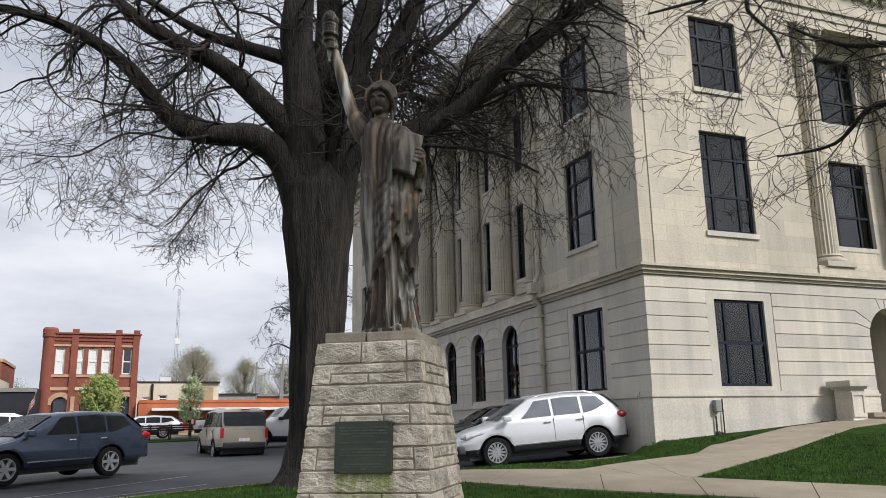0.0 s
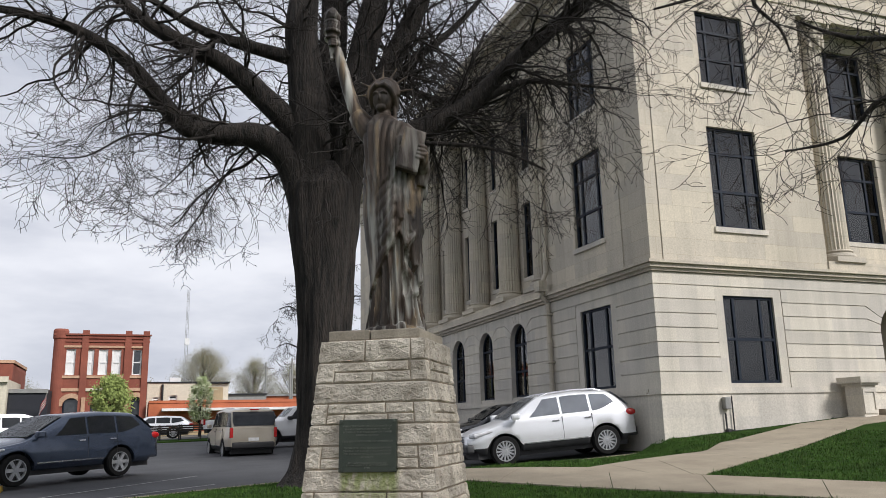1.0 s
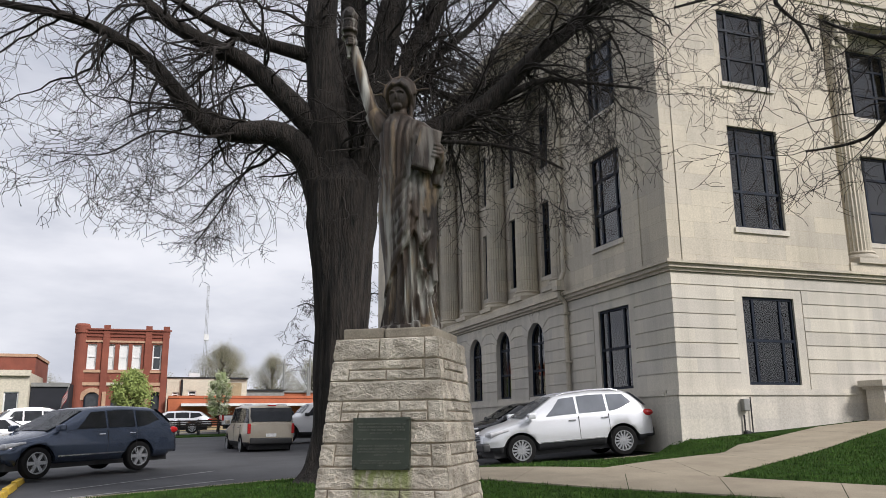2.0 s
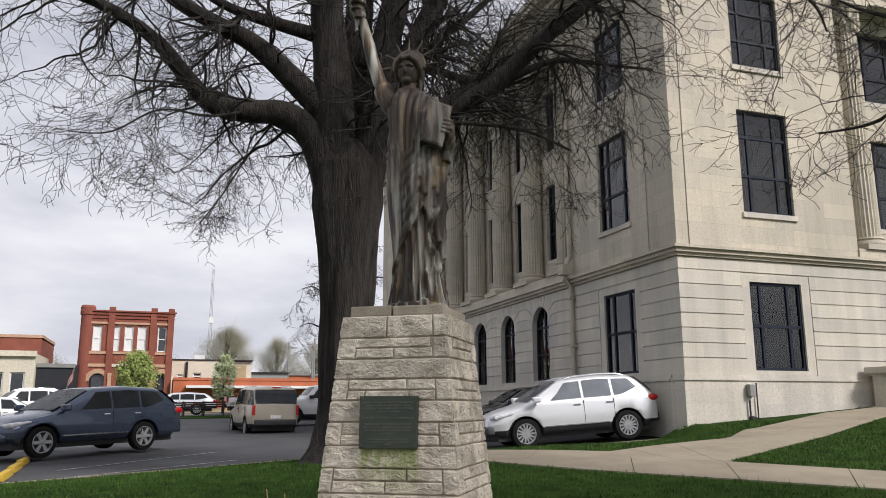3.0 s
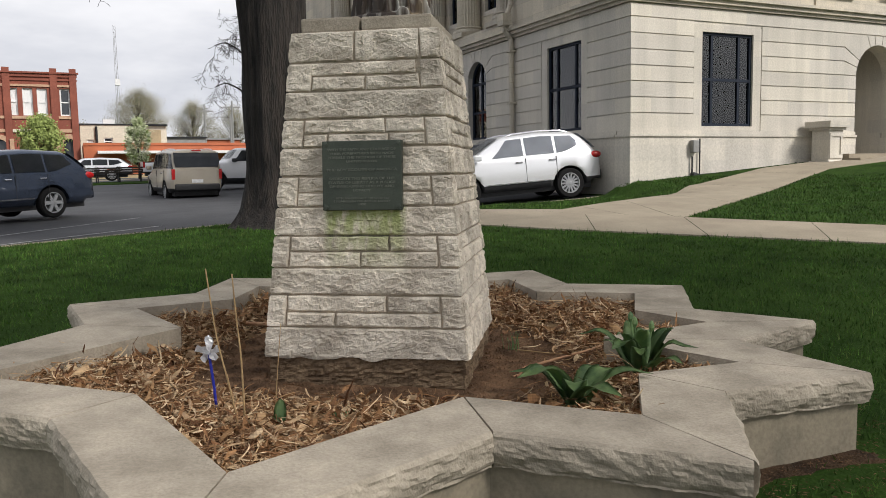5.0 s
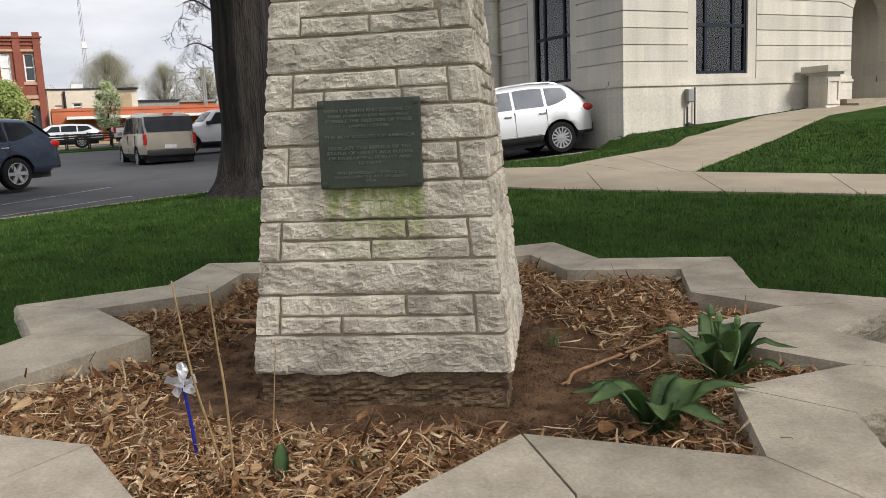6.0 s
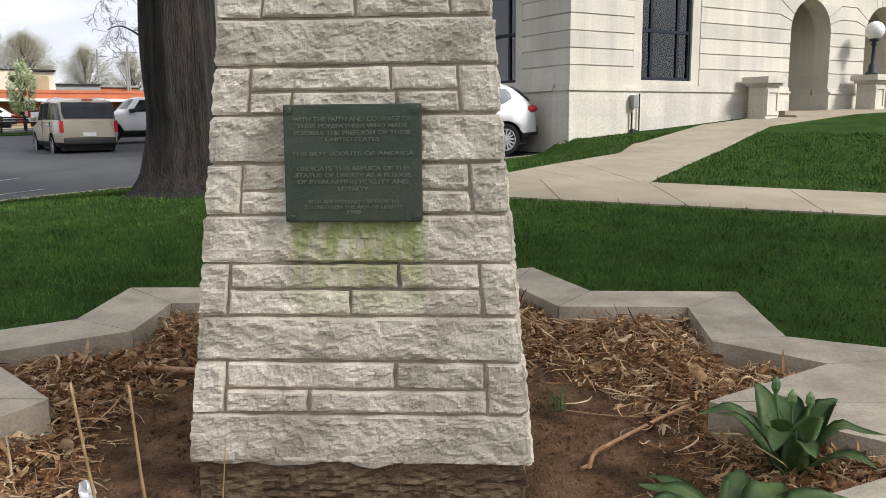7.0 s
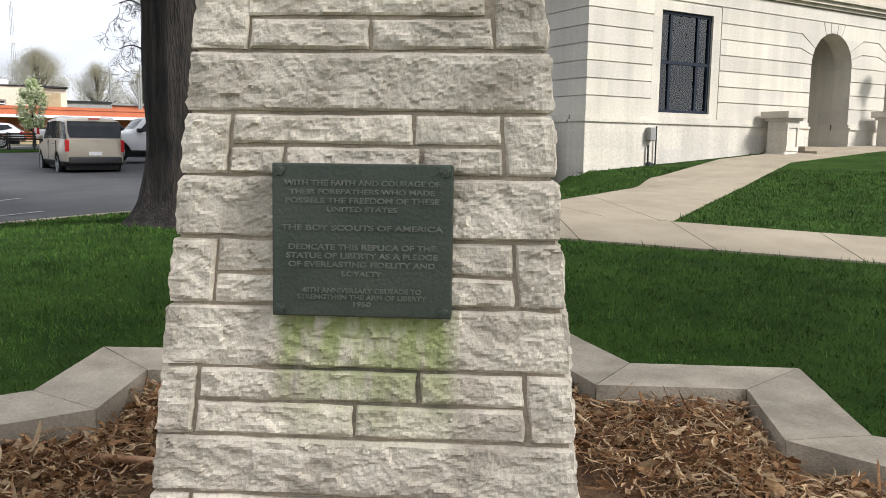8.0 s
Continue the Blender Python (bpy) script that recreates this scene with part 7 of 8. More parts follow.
# painted bay lines
bm = bmesh.new()
for (xa, ya), (xb, yb) in (((-3.3, 11.9), (0.4, 14.6)), ((-3.34, 13.9), (0.2, 17.7)), ((3.4, 14.2), (5.2, 19.0))):
    d = (Vector((xb, yb, 0)) - Vector((xa, ya, 0))).normalized()
    s = Vector((-d.y, d.x, 0)) * 0.05
    n = 6
    for k in range(n):
        p, q = Vector((xa, ya, 0)).lerp(Vector((xb, yb, 0)), k / n), Vector((xa, ya, 0)).lerp(Vector((xb, yb, 0)), (k + 1) / n)
        bm.faces.new([bm.verts.new((w.x, w.y, lot_z(w.x, w.y) + 0.012)) for w in (p - s, q - s, q + s, p + s)])
tagged(part("bay_lines", bm, M_PAINT), "worn white parking bay lines on the asphalt", "road marking", kind="structure")

# black street lamp and a yellow wheel stop at the car park's edge
lamp2 = thing("street_lamp", pose(-9.4, 29.5, lot_z(-9.4, 29.5)), "black street lamp with a pale lantern on the car park", "lamp")
bm = bmesh.new()
lathe(bm, [(0.2, 0), (0.2, 0.25), (0.09, 0.4), (0.06, 2.9), (0.1, 3.0), (0.16, 3.05)], 14)
part("post", bm, M_BLACKB, lamp2, smooth=True)
bm = bmesh.new()
lathe(bm, [(0.14, 3.05), (0.22, 3.45), (0.2, 3.5)], 8)
part("lantern", bm, M_WHITE, lamp2, "pale glass lantern")
bm = bmesh.new()
lathe(bm, [(0.25, 3.5), (0.12, 3.65), (0.03, 3.8)], 8)
part("hood", bm, M_BLACKB, lamp2)
M_YELLOW = mat("yellow_paint", (0.55, 0.36, 0.03), (0.4, 0.26, 0.03), 6, 0.8, 0.2, 40)
stop = thing("wheel_stop", pose(-4.13, 12.7, lot_z(-4.13, 12.7), 0, 0, 3), "chipped yellow painted wheel stop on the asphalt", "wheel stop", "wheel stops")
bm = bmesh.new()
prism(bm, [(-0.09, 0), (0.09, 0), (0.06, 0.13), (-0.06, 0.13)], -0.8, 0.8, Matrix.Rotation(math.pi / 2, 4, "X"))
bevel(bm, 0.015, 2)
part("block", bm, M_YELLOW, stop)
for x, y in ((-4.22, 14.5), (-4.32, 16.3)):
    copy_thing(stop, pose(x, y, lot_z(x, y), 0, 0, 3))

# ---- in the planter ----
def island_mat(name, stops, rough=0.85, patch=0.0):
    """Colours that differ from piece to piece."""
    m = bpy.data.materials.new(name)
    m.use_nodes = True
    n, l = m.node_tree.nodes, m.node_tree.links
    b = n["Principled BSDF"]
    b.inputs["Roughness"].default_value = rough
    b.inputs["Specular IOR Level"].default_value = 0.2
    g, r = n.new("ShaderNodeNewGeometry"), n.new("ShaderNodeValToRGB")
    l.new(g.outputs["Random Per Island"], r.inputs[0])
    for k, c in enumerate(stops):
        e = r.color_ramp.elements[k] if k < 2 else r.color_ramp.elements.new(1.0)
        e.color = (*c, 1)
    for k, e in enumerate(r.color_ramp.elements):
        e.position = k / (len(stops) - 1)
    t, mx = n.new("ShaderNodeTexNoise"), n.new("ShaderNodeVectorMath")
    t.inputs["Scale"].default_value = 60
    mr = n.new("ShaderNodeMapRange")
    mr.inputs["From Min"].default_value, mr.inputs["From Max"].default_value = 0.3, 0.7
    mr.inputs["To Min"].default_value, mr.inputs["To Max"].default_value = 0.7, 1.2
    mx.operation = "SCALE"
    l.new(t.outputs[0], mr.inputs[0])
    l.new(r.outputs[0], mx.inputs[0])
    l.new(mr.outputs[0], mx.inputs["Scale"])
    out = mx.outputs[0]
    if patch:
        co, big, pr, sc = n.new("ShaderNodeTexCoord"), n.new("ShaderNodeTexNoise"), n.new("ShaderNodeMapRange"), n.new("ShaderNodeVectorMath")
        big.inputs["Scale"].default_value, big.inputs["Detail"].default_value, big.inputs["Roughness"].default_value = 3.0, 7, 0.68
        l.new(co.outputs["Object"], big.inputs["Vector"])
        pr.inputs["From Min"].default_value, pr.inputs["From Max"].default_value = 0.35, 0.65
        pr.inputs["To Min"].default_value, pr.inputs["To Max"].default_value = 1 - patch, 1 + patch
        sc.operation = "SCALE"
        l.new(big.outputs[0], pr.inputs[0])
        l.new(out, sc.inputs[0])
        l.new(pr.outputs[0], sc.inputs["Scale"])
        out = sc.outputs[0]
    l.new(out, b.inputs["Base Color"])
    return m


M_STRAW = island_mat("dry_straw", [(0.09, 0.04, 0.02), (0.26, 0.135, 0.062), (0.44, 0.28, 0.145), (0.68, 0.52, 0.33), (0.17, 0.08, 0.037), (0.34, 0.19, 0.09)])
M_DULL = island_mat("dull_scraps", [(0.06, 0.03, 0.016), (0.12, 0.065, 0.035), (0.2, 0.12, 0.065)])
M_LEAF = mat("tulip_leaf", (0.17, 0.26, 0.09), (0.06, 0.13, 0.045), 11, 0.5, 0.1, 60, stretch=(1, 1, 0.4))
M_STALK = mat("dry_stalk", (0.42, 0.29, 0.14), (0.28, 0.18, 0.085), 20, 0.8, 0, 60)
M_ROOT = mat("root_wood", (0.42, 0.25, 0.14), (0.28, 0.14, 0.07), 14, 0.8, 0.3, 60)
M_PIN = mat("blue_stick", (0.02, 0.03, 0.35), None, 8, 0.4, 0, 60)
M_FOIL = mat("silver_foil", (0.85, 0.85, 0.86), (0.68, 0.68, 0.7), 30, 0.3, 0.2, 90, metal=0.2)


def in_star(x, y, w):
    """Inside the planter by at least w?"""
    inside = False
    pts = STAR_IN[w]
    j = len(pts) - 1
    for i in range(len(pts)):
        a, b = pts[i], pts[j]
        if (a.y > y) != (b.y > y) and x < (b.x - a.x) * (y - a.y) / (b.y - a.y) + a.x:
            inside = not inside
        j = i
    return inside


STAR_IN = {0.0: outline, 0.34: [inset(i, 0.34) for i in range(NO)]}


def near_pedestal(x, y, pad):
    p = PED.inverted() @ Vector((x, y, 0))
    return max(abs(p.x), abs(p.y)) < PB + pad


rg = random.Random(11)


def litter_density(x, y):
    """Bare earth before the pedestal, drifts of dead leaves round the rim."""
    p = PED.inverted() @ Vector((x, y, 0))
    r = math.hypot(x - PC.x, y - PC.y)
    d = smooth((r - 0.85) / 0.5)
    if p.y < -PB and abs(p.x + 0.1) < 0.75:
        d = smooth((-p.y - PB - 0.22) / 0.22)
    if p.x > PB and p.y < 0.25:
        d *= 0.25 + 0.75 * smooth((p.x - 1.05) / 0.3)
    return d


vs, fs = [], []
count = 0
while count < 27000:
    x, y = PC.x + rg.uniform(-2.1, 2.1), PC.y + rg.uniform(-2.1, 2.1)
    if not in_star(x, y, 0.34) or near_pedestal(x, y, 0.03) or rg.random() > litter_density(x, y):
        continue
    count += 1
    a = rg.uniform(0, 2 * math.pi)
    flake = rg.random() < 0.36
    ln = rg.uniform(0.03, 0.1) if flake else rg.uniform(0.04, 0.17)
    w = rg.uniform(0.0025, 0.0062) if flake else rg.uniform(0.0011, 0.0029)
    z = soil_z(Vector((x, y, 0))) + 0.004 + 0.06 * rg.random() ** 2
    bend, lift, roll = rg.gauss(0, 2.6 if flake else 1.6), rg.gauss(0, 0.25), rg.uniform(-1.2, 1.2)
    n = 6
    px, py, pz, i0 = x, y, z, len(vs)
    for k in range(n + 1):
        sx, sy = -math.sin(a), math.cos(a)
        ww = w * (1 - 0.6 * abs(2 * k / n - 1))
        vs.append((px + sx * ww, py + sy * ww, pz + ww * roll))
        vs.append((px - sx * ww, py - sy * ww, pz - ww * roll))
        px, py, pz = px + math.cos(a) * ln / n, py + math.sin(a) * ln / n, max(soil_z(Vector((px, py, 0))) + 0.003, pz + lift * ln / n - 0.01 * k * ln)
        a += bend / n
        roll += rg.gauss(0, 0.9) if flake else 0
        lift += rg.gauss(0, 0.35) if flake else 0
    for k in range(n):
        q = i0 + 2 * k
        fs.append((q, q + 1, q + 3, q + 2))
me = bpy.data.meshes.new("dead_leaves")
me.from_pydata(vs, [], fs)
me.materials.append(M_STRAW)
tagged(new("dead_leaves", me), "tangled dry brown leaves and straw on the soil", "leaf litter", kind="stuff")

def foot_width(x, y):
    """How far the bare earth reaches out from the planter's wall."""
    return 0.05 + 0.11 * noise.noise(Vector((x * 1.6, y * 1.6, 4))) + 0.05 * noise.noise(Vector((x * 7, y * 7, 4)))


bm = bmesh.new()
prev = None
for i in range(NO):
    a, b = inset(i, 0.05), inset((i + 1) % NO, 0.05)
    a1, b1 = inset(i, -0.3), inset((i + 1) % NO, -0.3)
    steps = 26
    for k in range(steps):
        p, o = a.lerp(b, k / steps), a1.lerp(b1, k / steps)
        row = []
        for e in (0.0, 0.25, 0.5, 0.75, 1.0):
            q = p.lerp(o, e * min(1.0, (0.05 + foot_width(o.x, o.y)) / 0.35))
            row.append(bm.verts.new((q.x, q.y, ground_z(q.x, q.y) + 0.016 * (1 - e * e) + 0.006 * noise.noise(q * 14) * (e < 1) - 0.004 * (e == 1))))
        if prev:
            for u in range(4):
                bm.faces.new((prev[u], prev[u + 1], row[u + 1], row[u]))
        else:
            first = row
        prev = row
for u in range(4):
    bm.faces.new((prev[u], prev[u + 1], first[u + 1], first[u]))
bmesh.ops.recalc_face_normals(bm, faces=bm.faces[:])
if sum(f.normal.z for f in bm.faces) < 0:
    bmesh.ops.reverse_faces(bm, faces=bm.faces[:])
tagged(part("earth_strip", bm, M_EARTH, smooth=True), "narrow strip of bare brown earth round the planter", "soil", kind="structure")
vs, fs = [], []  # scraps on it
for _ in range(2600):
    e = rg.choice((0, 1, 2, 3, 4, 5, NO - 1))
    a, b = outline[e], outline[(e + 1) % NO]
    d = (b - a).normalized()
    p = a.lerp(b, rg.random()) + Vector((d.y, -d.x, 0)) * (0.01 + 0.42 * rg.random() ** 2)
    th, ln, w = rg.uniform(0, 6.28), rg.uniform(0.008, 0.03), rg.uniform(0.0006, 0.0022)
    z = ground_z(p.x, p.y) + 0.012 + 0.012 * rg.random()
    c, s_ = math.cos(th), math.sin(th)
    i = len(vs)
    vs += [(p.x - s_ * w, p.y + c * w, z), (p.x + s_ * w, p.y - c * w, z + 0.002), (p.x + c * ln, p.y + s_ * ln, z + rg.uniform(-0.004, 0.01)), (p.x + c * ln * 0.5 - s_ * w, p.y + s_ * ln * 0.5 + c * w, z + 0.004)]
    fs.append((i, i + 1, i + 2, i + 3))
me = bpy.data.meshes.new("leaf_scraps")
me.from_pydata(vs, [], fs)
me.materials.append(M_DULL)
tagged(new("leaf_scraps", me), "dry brown scraps in the grass by the planter", "leaf litter", kind="stuff")

vs, fs = [], []  # clods and pebbles
for _ in range(16000):
    x, y = PC.x + rg.uniform(-1.9, 1.9), PC.y + rg.uniform(-1.9, 1.9)
    if not in_star(x, y, 0.34) or near_pedestal(x, y, 0.0):
        continue
    s = 0.003 + 0.013 * rg.random() ** 3.2
    z = soil_z(Vector((x, y, 0))) + s * 0.2
    i = len(vs)
    vs += [(x + s * rg.uniform(0.7, 1.2), y, z), (x, y + s * rg.uniform(0.7, 1.2), z), (x - s * rg.uniform(0.7, 1.2), y, z), (x, y - s * rg.uniform(0.7, 1.2), z), (x, y, z + s * 0.9)]
    fs += [(i, i + 1, i + 4), (i + 1, i + 2, i + 4), (i + 2, i + 3, i + 4), (i + 3, i, i + 4)]
me = bpy.data.meshes.new("clods")
me.from_pydata(vs, [], fs)
me.materials.append(M_SOIL)
tagged(new("clods", me), "small clods and pebbles on bare soil", "clods", kind="stuff")


def blade_leaf(parent, root, a, ln, w, rise, flop, name="leaf"):
    """A broad channelled leaf that arches out from the root."""
    bm = bmesh.new()
    n, rows_ = 10, []
    for k in range(n + 1):
        t = k / n
        out = ln * (t - 0.12 * t * t)
        z = rise * math.sin(min(1.0, t * flop) * math.pi * 0.62) * ln
        ww = w * math.sin(math.pi * (0.06 + 0.94 * t) ** 0.75) * 0.5
        ctr = Vector((root[0] + math.cos(a) * out, root[1] + math.sin(a) * out, root[2] + z))
        s = Vector((-math.sin(a), math.cos(a), 0))
        rows_.append([bm.verts.new(ctr + s * ww * e + Vector((0, 0, 0.35 * ww * abs(e)))) for e in (-1, -0.5, 0, 0.5, 1)])
    for p, q in zip(rows_, rows_[1:]):
        for i in range(4):
            bm.faces.new((p[i], q[i], q[i + 1], p[i + 1]))
    bmesh.ops.solidify(bm, geom=bm.faces[:], thickness=0.0015)
    part(name, bm, M_LEAF, parent, smooth=True)


def tulip(at, leaves, label, seed, buds=0, low=False):
    z = soil_z(Vector((at[0], at[1], 0)))
    t = thing("tulip_plant", Matrix.Translation((at[0], at[1], z)), label, "plant", "tulips")
    rg = random.Random(seed)
    for k in range(leaves):
        a = 2 * math.pi * k / leaves + rg.uniform(-0.3, 0.3)
        up = k % 3 == 0 and not low
        blade_leaf(t, (rg.uniform(-0.03, 0.03), rg.uniform(-0.03, 0.03), 0), a, rg.uniform(0.24, 0.36) * (0.75 if up else 1.15 if low else 1), rg.uniform(0.075, 0.12), 1.15 if up else rg.uniform(0.2, 0.6) if low else rg.uniform(0.45, 0.8), rg.uniform(0.7, 1.0) if up else rg.uniform(1.1, 1.6))
    for k in range(buds):
        a = rg.uniform(0, 6.3)
        bm = bmesh.new()
        x, y, h = 0.04 * math.cos(a), 0.04 * math.sin(a), rg.uniform(0.24, 0.31)
        tube(bm, [(x * 0.3, y * 0.3, 0), (x, y, h * 0.6), (x * 1.5, y * 1.5, h)], [0.006, 0.005, 0.005], 6)
        lathe(bm, [(0.006, h - 0.01), (0.014, h + 0.008), (0.012, h + 0.028), (0.003, h + 0.042)], 8, Matrix.Translation((x * 1.5, y * 1.5, 0)))
        part("bud", bm, M_LEAF, t, "green flower bud")


tulip((1.16, -0.62), 13, "broad-leaved green tulip clump with buds", 1, 3)
tulip((0.66, -0.8), 9, "low spreading green tulip leaves", 2, 0, True)
for x, y, s in ((-0.55, -0.52, 3), (-0.37, -0.58, 4)):
    z = soil_z(Vector((x, y, 0)))
    t = thing("tulip_sprout", Matrix.Translation((x, y, z)), "young green tulip shoot coming up", "plant", "tulip shoots")
    blade_leaf(t, (0, 0, 0), 1.2 if s == 3 else 0.2, 0.07 if s == 3 else 0.16, 0.05, 1.6 if s == 3 else 0.35, 0.8)
    blade_leaf(t, (0.01, 0, 0), 3.0 if s == 3 else 0.6, 0.05, 0.03, 1.2, 0.8)


def stalk(pts, r, label):
    bm = bmesh.new()
    P = limb_points(pts, 4)
    tube(bm, [p - Vector(pts[0]) for p in P], [r * (1 - 0.5 * k / len(P)) for k in range(len(P))], 6)
    ob = part("dry_stalk", bm, M_STALK, smooth=True)
    ob.matrix_basis = Matrix.Translation(pts[0])
    tagged(ob, label, "stalk", "dry stalks")


stalk([(-0.70, -0.54, -0.14), (-0.74, -0.535, 0.1), (-0.78, -0.53, 0.3), (-0.81, -0.53, 0.57)], 0.0045, "tall pale dry flower stalk in the soil")
stalk([(-0.685, -0.52, -0.14), (-0.69, -0.52, 0.2), (-0.70, -0.51, 0.36), (-0.71, -0.51, 0.54)], 0.0045, "tall tan dry flower stalk in the soil")
stalk([(-0.52, -0.29, -0.14), (-0.50, -0.3, 0.1), (-0.48, -0.3, 0.29)], 0.0028, "thin dry stalk in the soil")
stalk([(x, y, soil_z(Vector((x, y, 0))) + 0.012) for x, y in ((0.99, 0.24), (1.08, 0.14), (1.17, 0.07), (1.27, -0.01))], 0.004, "thin straw lying on the soil")
bm = bmesh.new()
P = limb_points([(x, y, soil_z(Vector((x, y, 0))) + up) for x, y, up in ((0.77, -0.14, -0.02), (0.82, -0.11, 0.02), (0.94, -0.08, 0.02), (1.23, -0.04, 0.025), (1.36, -0.05, 0.03), (1.5, -0.045, 0.02))], 6)
tube(bm, [p - P[0] for p in P], [0.0095 * (1 - 0.45 * k / len(P)) for k in range(len(P))], 10, wob=0.3)
tube(bm, [P[3] - P[0], P[3] - P[0] + Vector((-0.1, 0.02, -0.02)), P[3] - P[0] + Vector((-0.2, -0.03, -0.06))], [0.008, 0.006, 0.003], 8)
ob = part("root", bm, M_ROOT, smooth=True)
ob.matrix_basis = Matrix.Translation(P[0])
tagged(ob, "bare reddish root lying across the soil", "root")
bm = bmesh.new()
P = limb_points([(-0.9, 2.1, -0.04), (-0.5, 1.6, -0.02), (-0.2, 1.35, -0.02), (0.1, 1.2, -0.05)], 5)
tube(bm, [p - P[0] for p in P], [0.02 * (1 - 0.5 * k / len(P)) for k in range(len(P))], 8, wob=0.3)
ob = part("fallen_stick", bm, M_ROOT, smooth=True)
ob.matrix_basis = Matrix.Translation(P[0])
tagged(ob, "brown stick lying in dead leaves", "stick", "fallen sticks")
bm = bmesh.new()
P = limb_points([(x, y, soil_z(Vector((x, y, 0))) + 0.014) for x, y in ((-0.75, -0.02), (-0.6, -0.1), (-0.487, -0.2), (-0.36, -0.29), (-0.2, -0.38))], 5)
tube(bm, [p - P[0] for p in P], [0.009 * (1 - 0.4 * k / len(P)) for k in range(len(P))], 8, wob=0.3)
tube(bm, [P[8] - P[0], P[8] - P[0] + Vector((0.05, 0.06, 0.02)), P[8] - P[0] + Vector((0.12, 0.1, 0.01))], [0.006, 0.005, 0.003], 6)
ob = part("fallen_stick", bm, M_BARK, smooth=True)
ob.matrix_basis = Matrix.Translation(P[0])
tagged(ob, "thin dark forked stick lying on bare soil", "stick", "fallen sticks")
tx, ty = 0.99, 0.29
tuft = thing("grass_tuft", Matrix.Translation((tx, ty, soil_z(Vector((tx, ty, 0))))), "small yellowish green tuft of grass in bare soil", "grass tuft")
rgt = random.Random(4)
for _ in range(16):
    a, h, d = rgt.uniform(0, 6.28), rgt.uniform(0.05, 0.12), rgt.uniform(0.005, 0.035)
    bm = bmesh.new()
    x, y = rgt.gauss(0, 0.018), rgt.gauss(0, 0.018)
    tube(bm, [(x, y, -0.005), (x + 0.4 * d * math.cos(a), y + 0.4 * d * math.sin(a), h * 0.6), (x + d * math.cos(a), y + d * math.sin(a), h)], [0.002, 0.0017, 0.0006], 4)
    part("blade", bm, M_LEAF, tuft)

pin = thing("pinwheel", Matrix.Translation((-0.745, -0.23, -0.12)), "battered silver pinwheel on a blue stick", "pinwheel")
bm = bmesh.new()
tube(bm, [(0, 0, 0), (-0.01, 0, 0.15), (-0.025, 0, 0.3)], [0.006, 0.006, 0.006], 8)
part("stick", bm, M_PIN, pin)
for k in range(5):
    bm = bmesh.new()
    a = k * 2 * math.pi / 5 + 0.3
    c = Vector((-0.025, -0.015, 0.31))
    u, v = Vector((math.cos(a), 0.0, math.sin(a))), Vector((-math.sin(a), 0.0, math.cos(a)))
    g = [[bm.verts.new(c + u * ((0.04 + 0.007 * (k * 3 % 4)) * t) + v * (0.027 * e * t * (1.3 - t)) * 1.6 + Vector((0, -0.035 * math.sin(3 * t + k) * (e + 1) / 2, 0.006 * math.sin(7 * t + 2 * e + k)))) for e in (-1, 0, 1)] for t in (0.05, 0.35, 0.7, 1.0)]
    for p, q in zip(g, g[1:]):
        for i in range(2):
            bm.faces.new((p[i], p[i + 1], q[i + 1], q[i]))
    bmesh.ops.solidify(bm, geom=bm.faces[:], thickness=0.001)
    part("vane", bm, M_FOIL, pin, "crumpled foil vane")

# ---- lawn blades ----
M_TURF = island_mat("grass_blades", [(0.016, 0.044, 0.007), (0.037, 0.083, 0.012), (0.056, 0.114, 0.018), (0.024, 0.064, 0.01), (0.043, 0.094, 0.014), (0.075, 0.1, 0.026)], patch=0.55)
rgn = np.random.RandomState(3)


def inside_many(xs, ys, poly):
    res = np.zeros(len(xs), bool)
    j = len(poly) - 1
    for i in range(len(poly)):
        a, b = poly[i], poly[j]
        if a.y != b.y:
            c = ((a.y > ys) != (b.y > ys)) & (xs < (b.x - a.x) * (ys - a.y) / (b.y - a.y) + a.x)
            res ^= c
        j = i
    return res


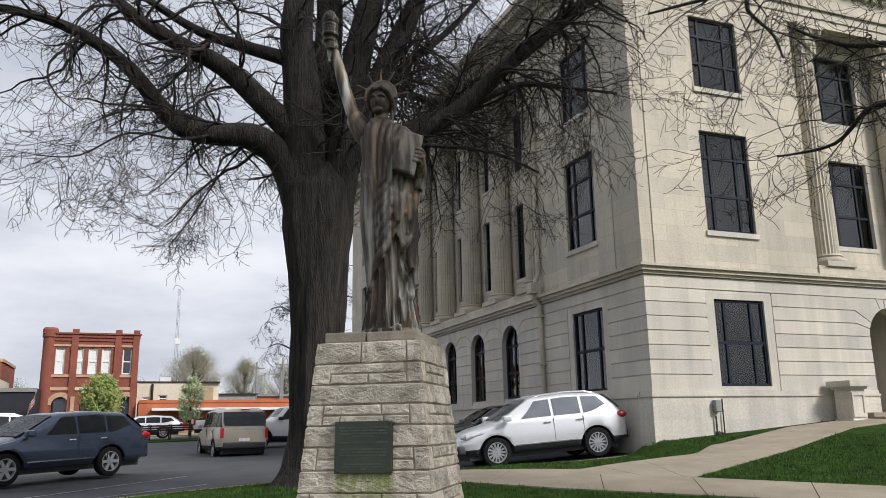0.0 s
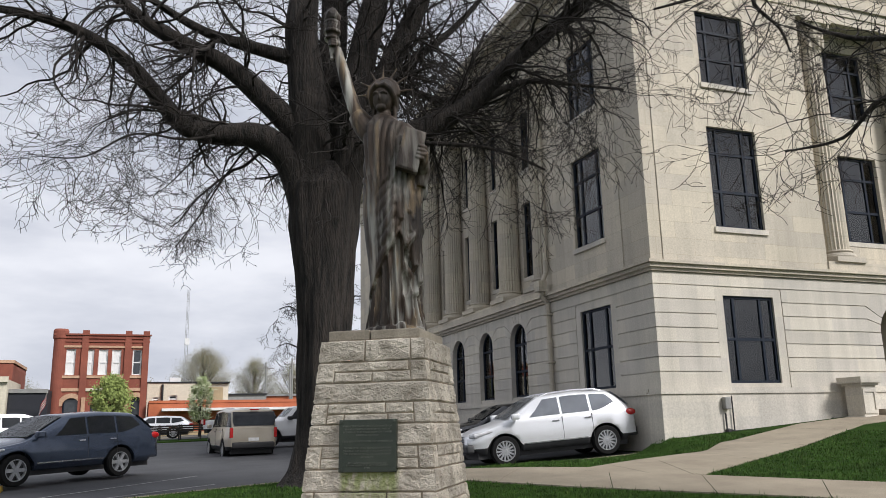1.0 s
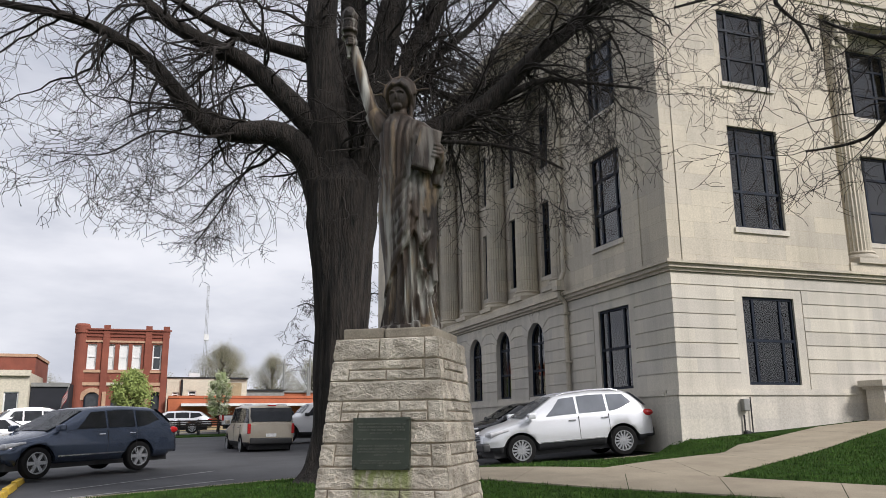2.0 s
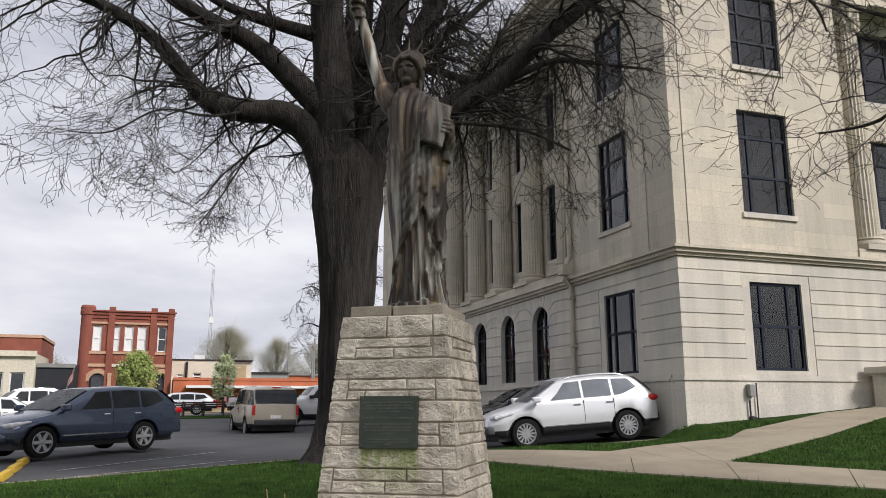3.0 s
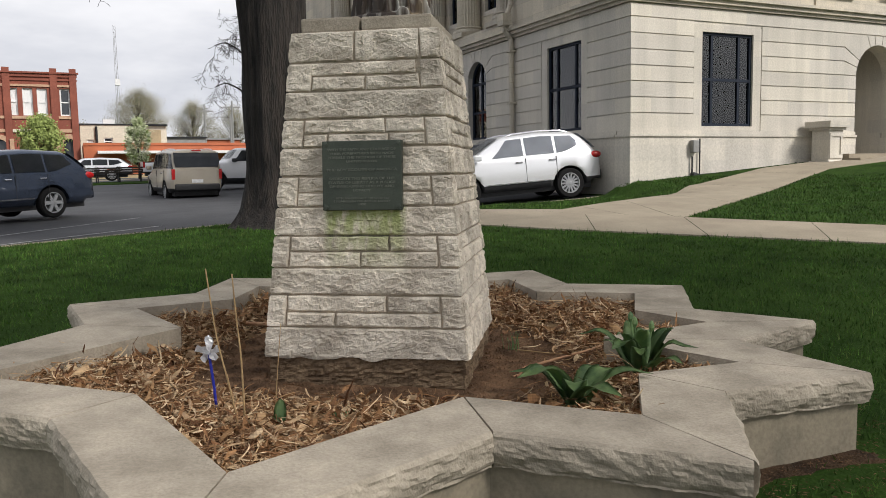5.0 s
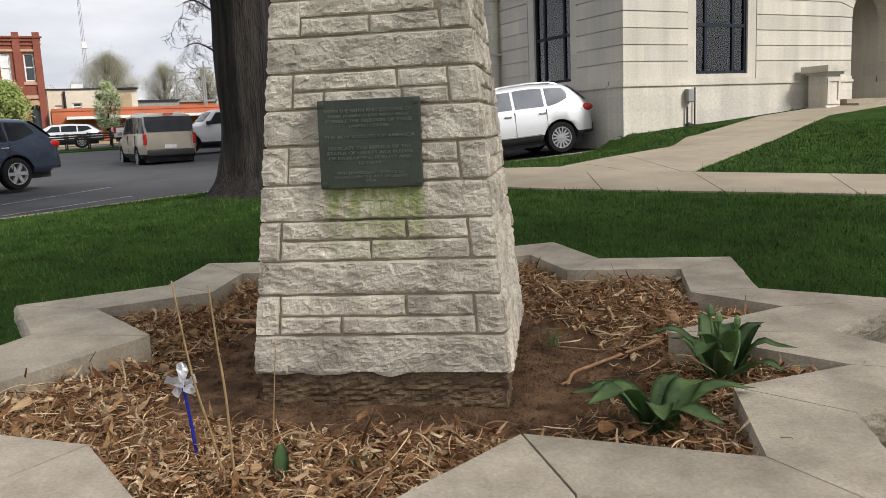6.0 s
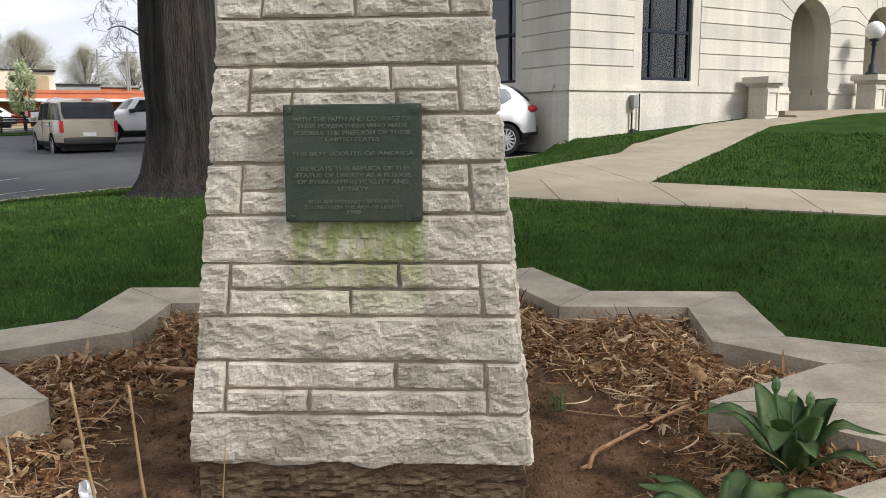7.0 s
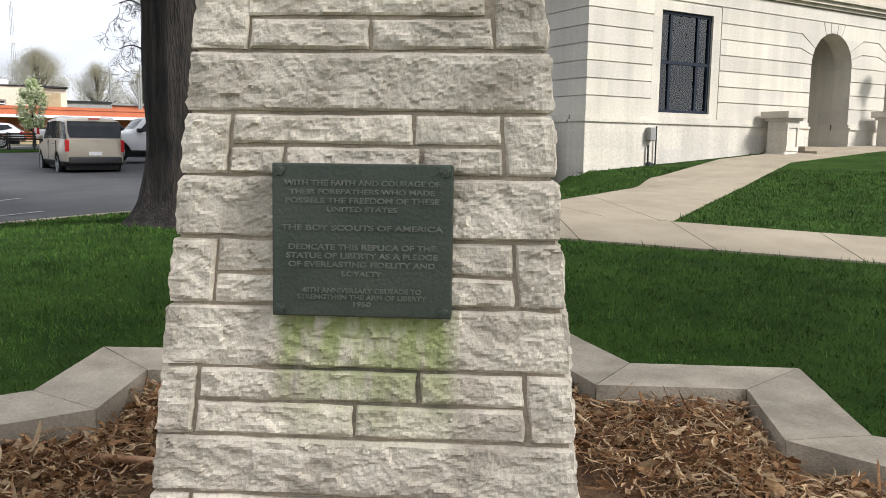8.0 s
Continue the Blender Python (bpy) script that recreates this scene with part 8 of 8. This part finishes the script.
NB = 620000
u = rgn.rand(NB) ** 0.75
ang = rgn.rand(NB) * 2 * np.pi
far = 1.6 + 15.5 * u
bx, by = 0.6 + far * np.cos(ang), 0.6 + far * np.sin(ang)
keep = (by > -5.5) & (bx < 17) & (bx > -8.5)
keep &= ~inside_many(bx, by, outline)
keep &= ~(inside_many(bx, by, [inset(i, -0.16) for i in range(NO)]) & (rgn.rand(NB) < 0.85))
for pv in WALKS:
    keep &= ~inside_many(bx, by, pv)
lx = [p[0] for p in LOT]
keep &= by < np.interp(bx, lx, [p[1] for p in LOT]) - 0.03
keep &= ~((bx > 11.4) & (by > 12.5))
bx, by, far = bx[keep], by[keep], far[keep]
n = len(bx)
bz = np.array([ground_z(float(x), float(y)) for x, y in zip(bx, by)])
clump = np.array([noise.noise(Vector((float(x) * 1.7, float(y) * 1.7, 0))) + 0.9 * noise.noise(Vector((float(x) * 8, float(y) * 8, 3))) for x, y in zip(bx, by)])
h = (0.018 + 0.02 * rgn.rand(n) + 0.03 * (rgn.rand(n) < 0.07)) * np.maximum(0.35, 1.1 + 0.6 * clump)
wd = (0.0021 + 0.0006 * far) * (0.8 + 0.5 * rgn.rand(n))
th = rgn.rand(n) * 2 * np.pi
lean = (rgn.rand(n) - 0.5) * 0.06
lean2 = (rgn.rand(n) - 0.5) * 0.06
co = np.empty((n, 3, 3))
co[:, 0] = np.stack([bx - np.cos(th) * wd, by - np.sin(th) * wd, bz - 0.005], 1)
co[:, 1] = np.stack([bx + np.cos(th) * wd, by + np.sin(th) * wd, bz - 0.005], 1)
co[:, 2] = np.stack([bx + lean, by + lean2, bz + h], 1)
me = bpy.data.meshes.new("grass")
me.vertices.add(n * 3)
me.vertices.foreach_set("co", co.ravel())
me.loops.add(n * 3)
me.loops.foreach_set("vertex_index", np.arange(n * 3, dtype=np.int32))
me.polygons.add(n)
me.polygons.foreach_set("loop_start", np.arange(0, n * 3, 3, dtype=np.int32))
me.update()
me.materials.append(M_TURF)
tagged(new("grass", me), "short green mown grass blades", "grass", kind="stuff")
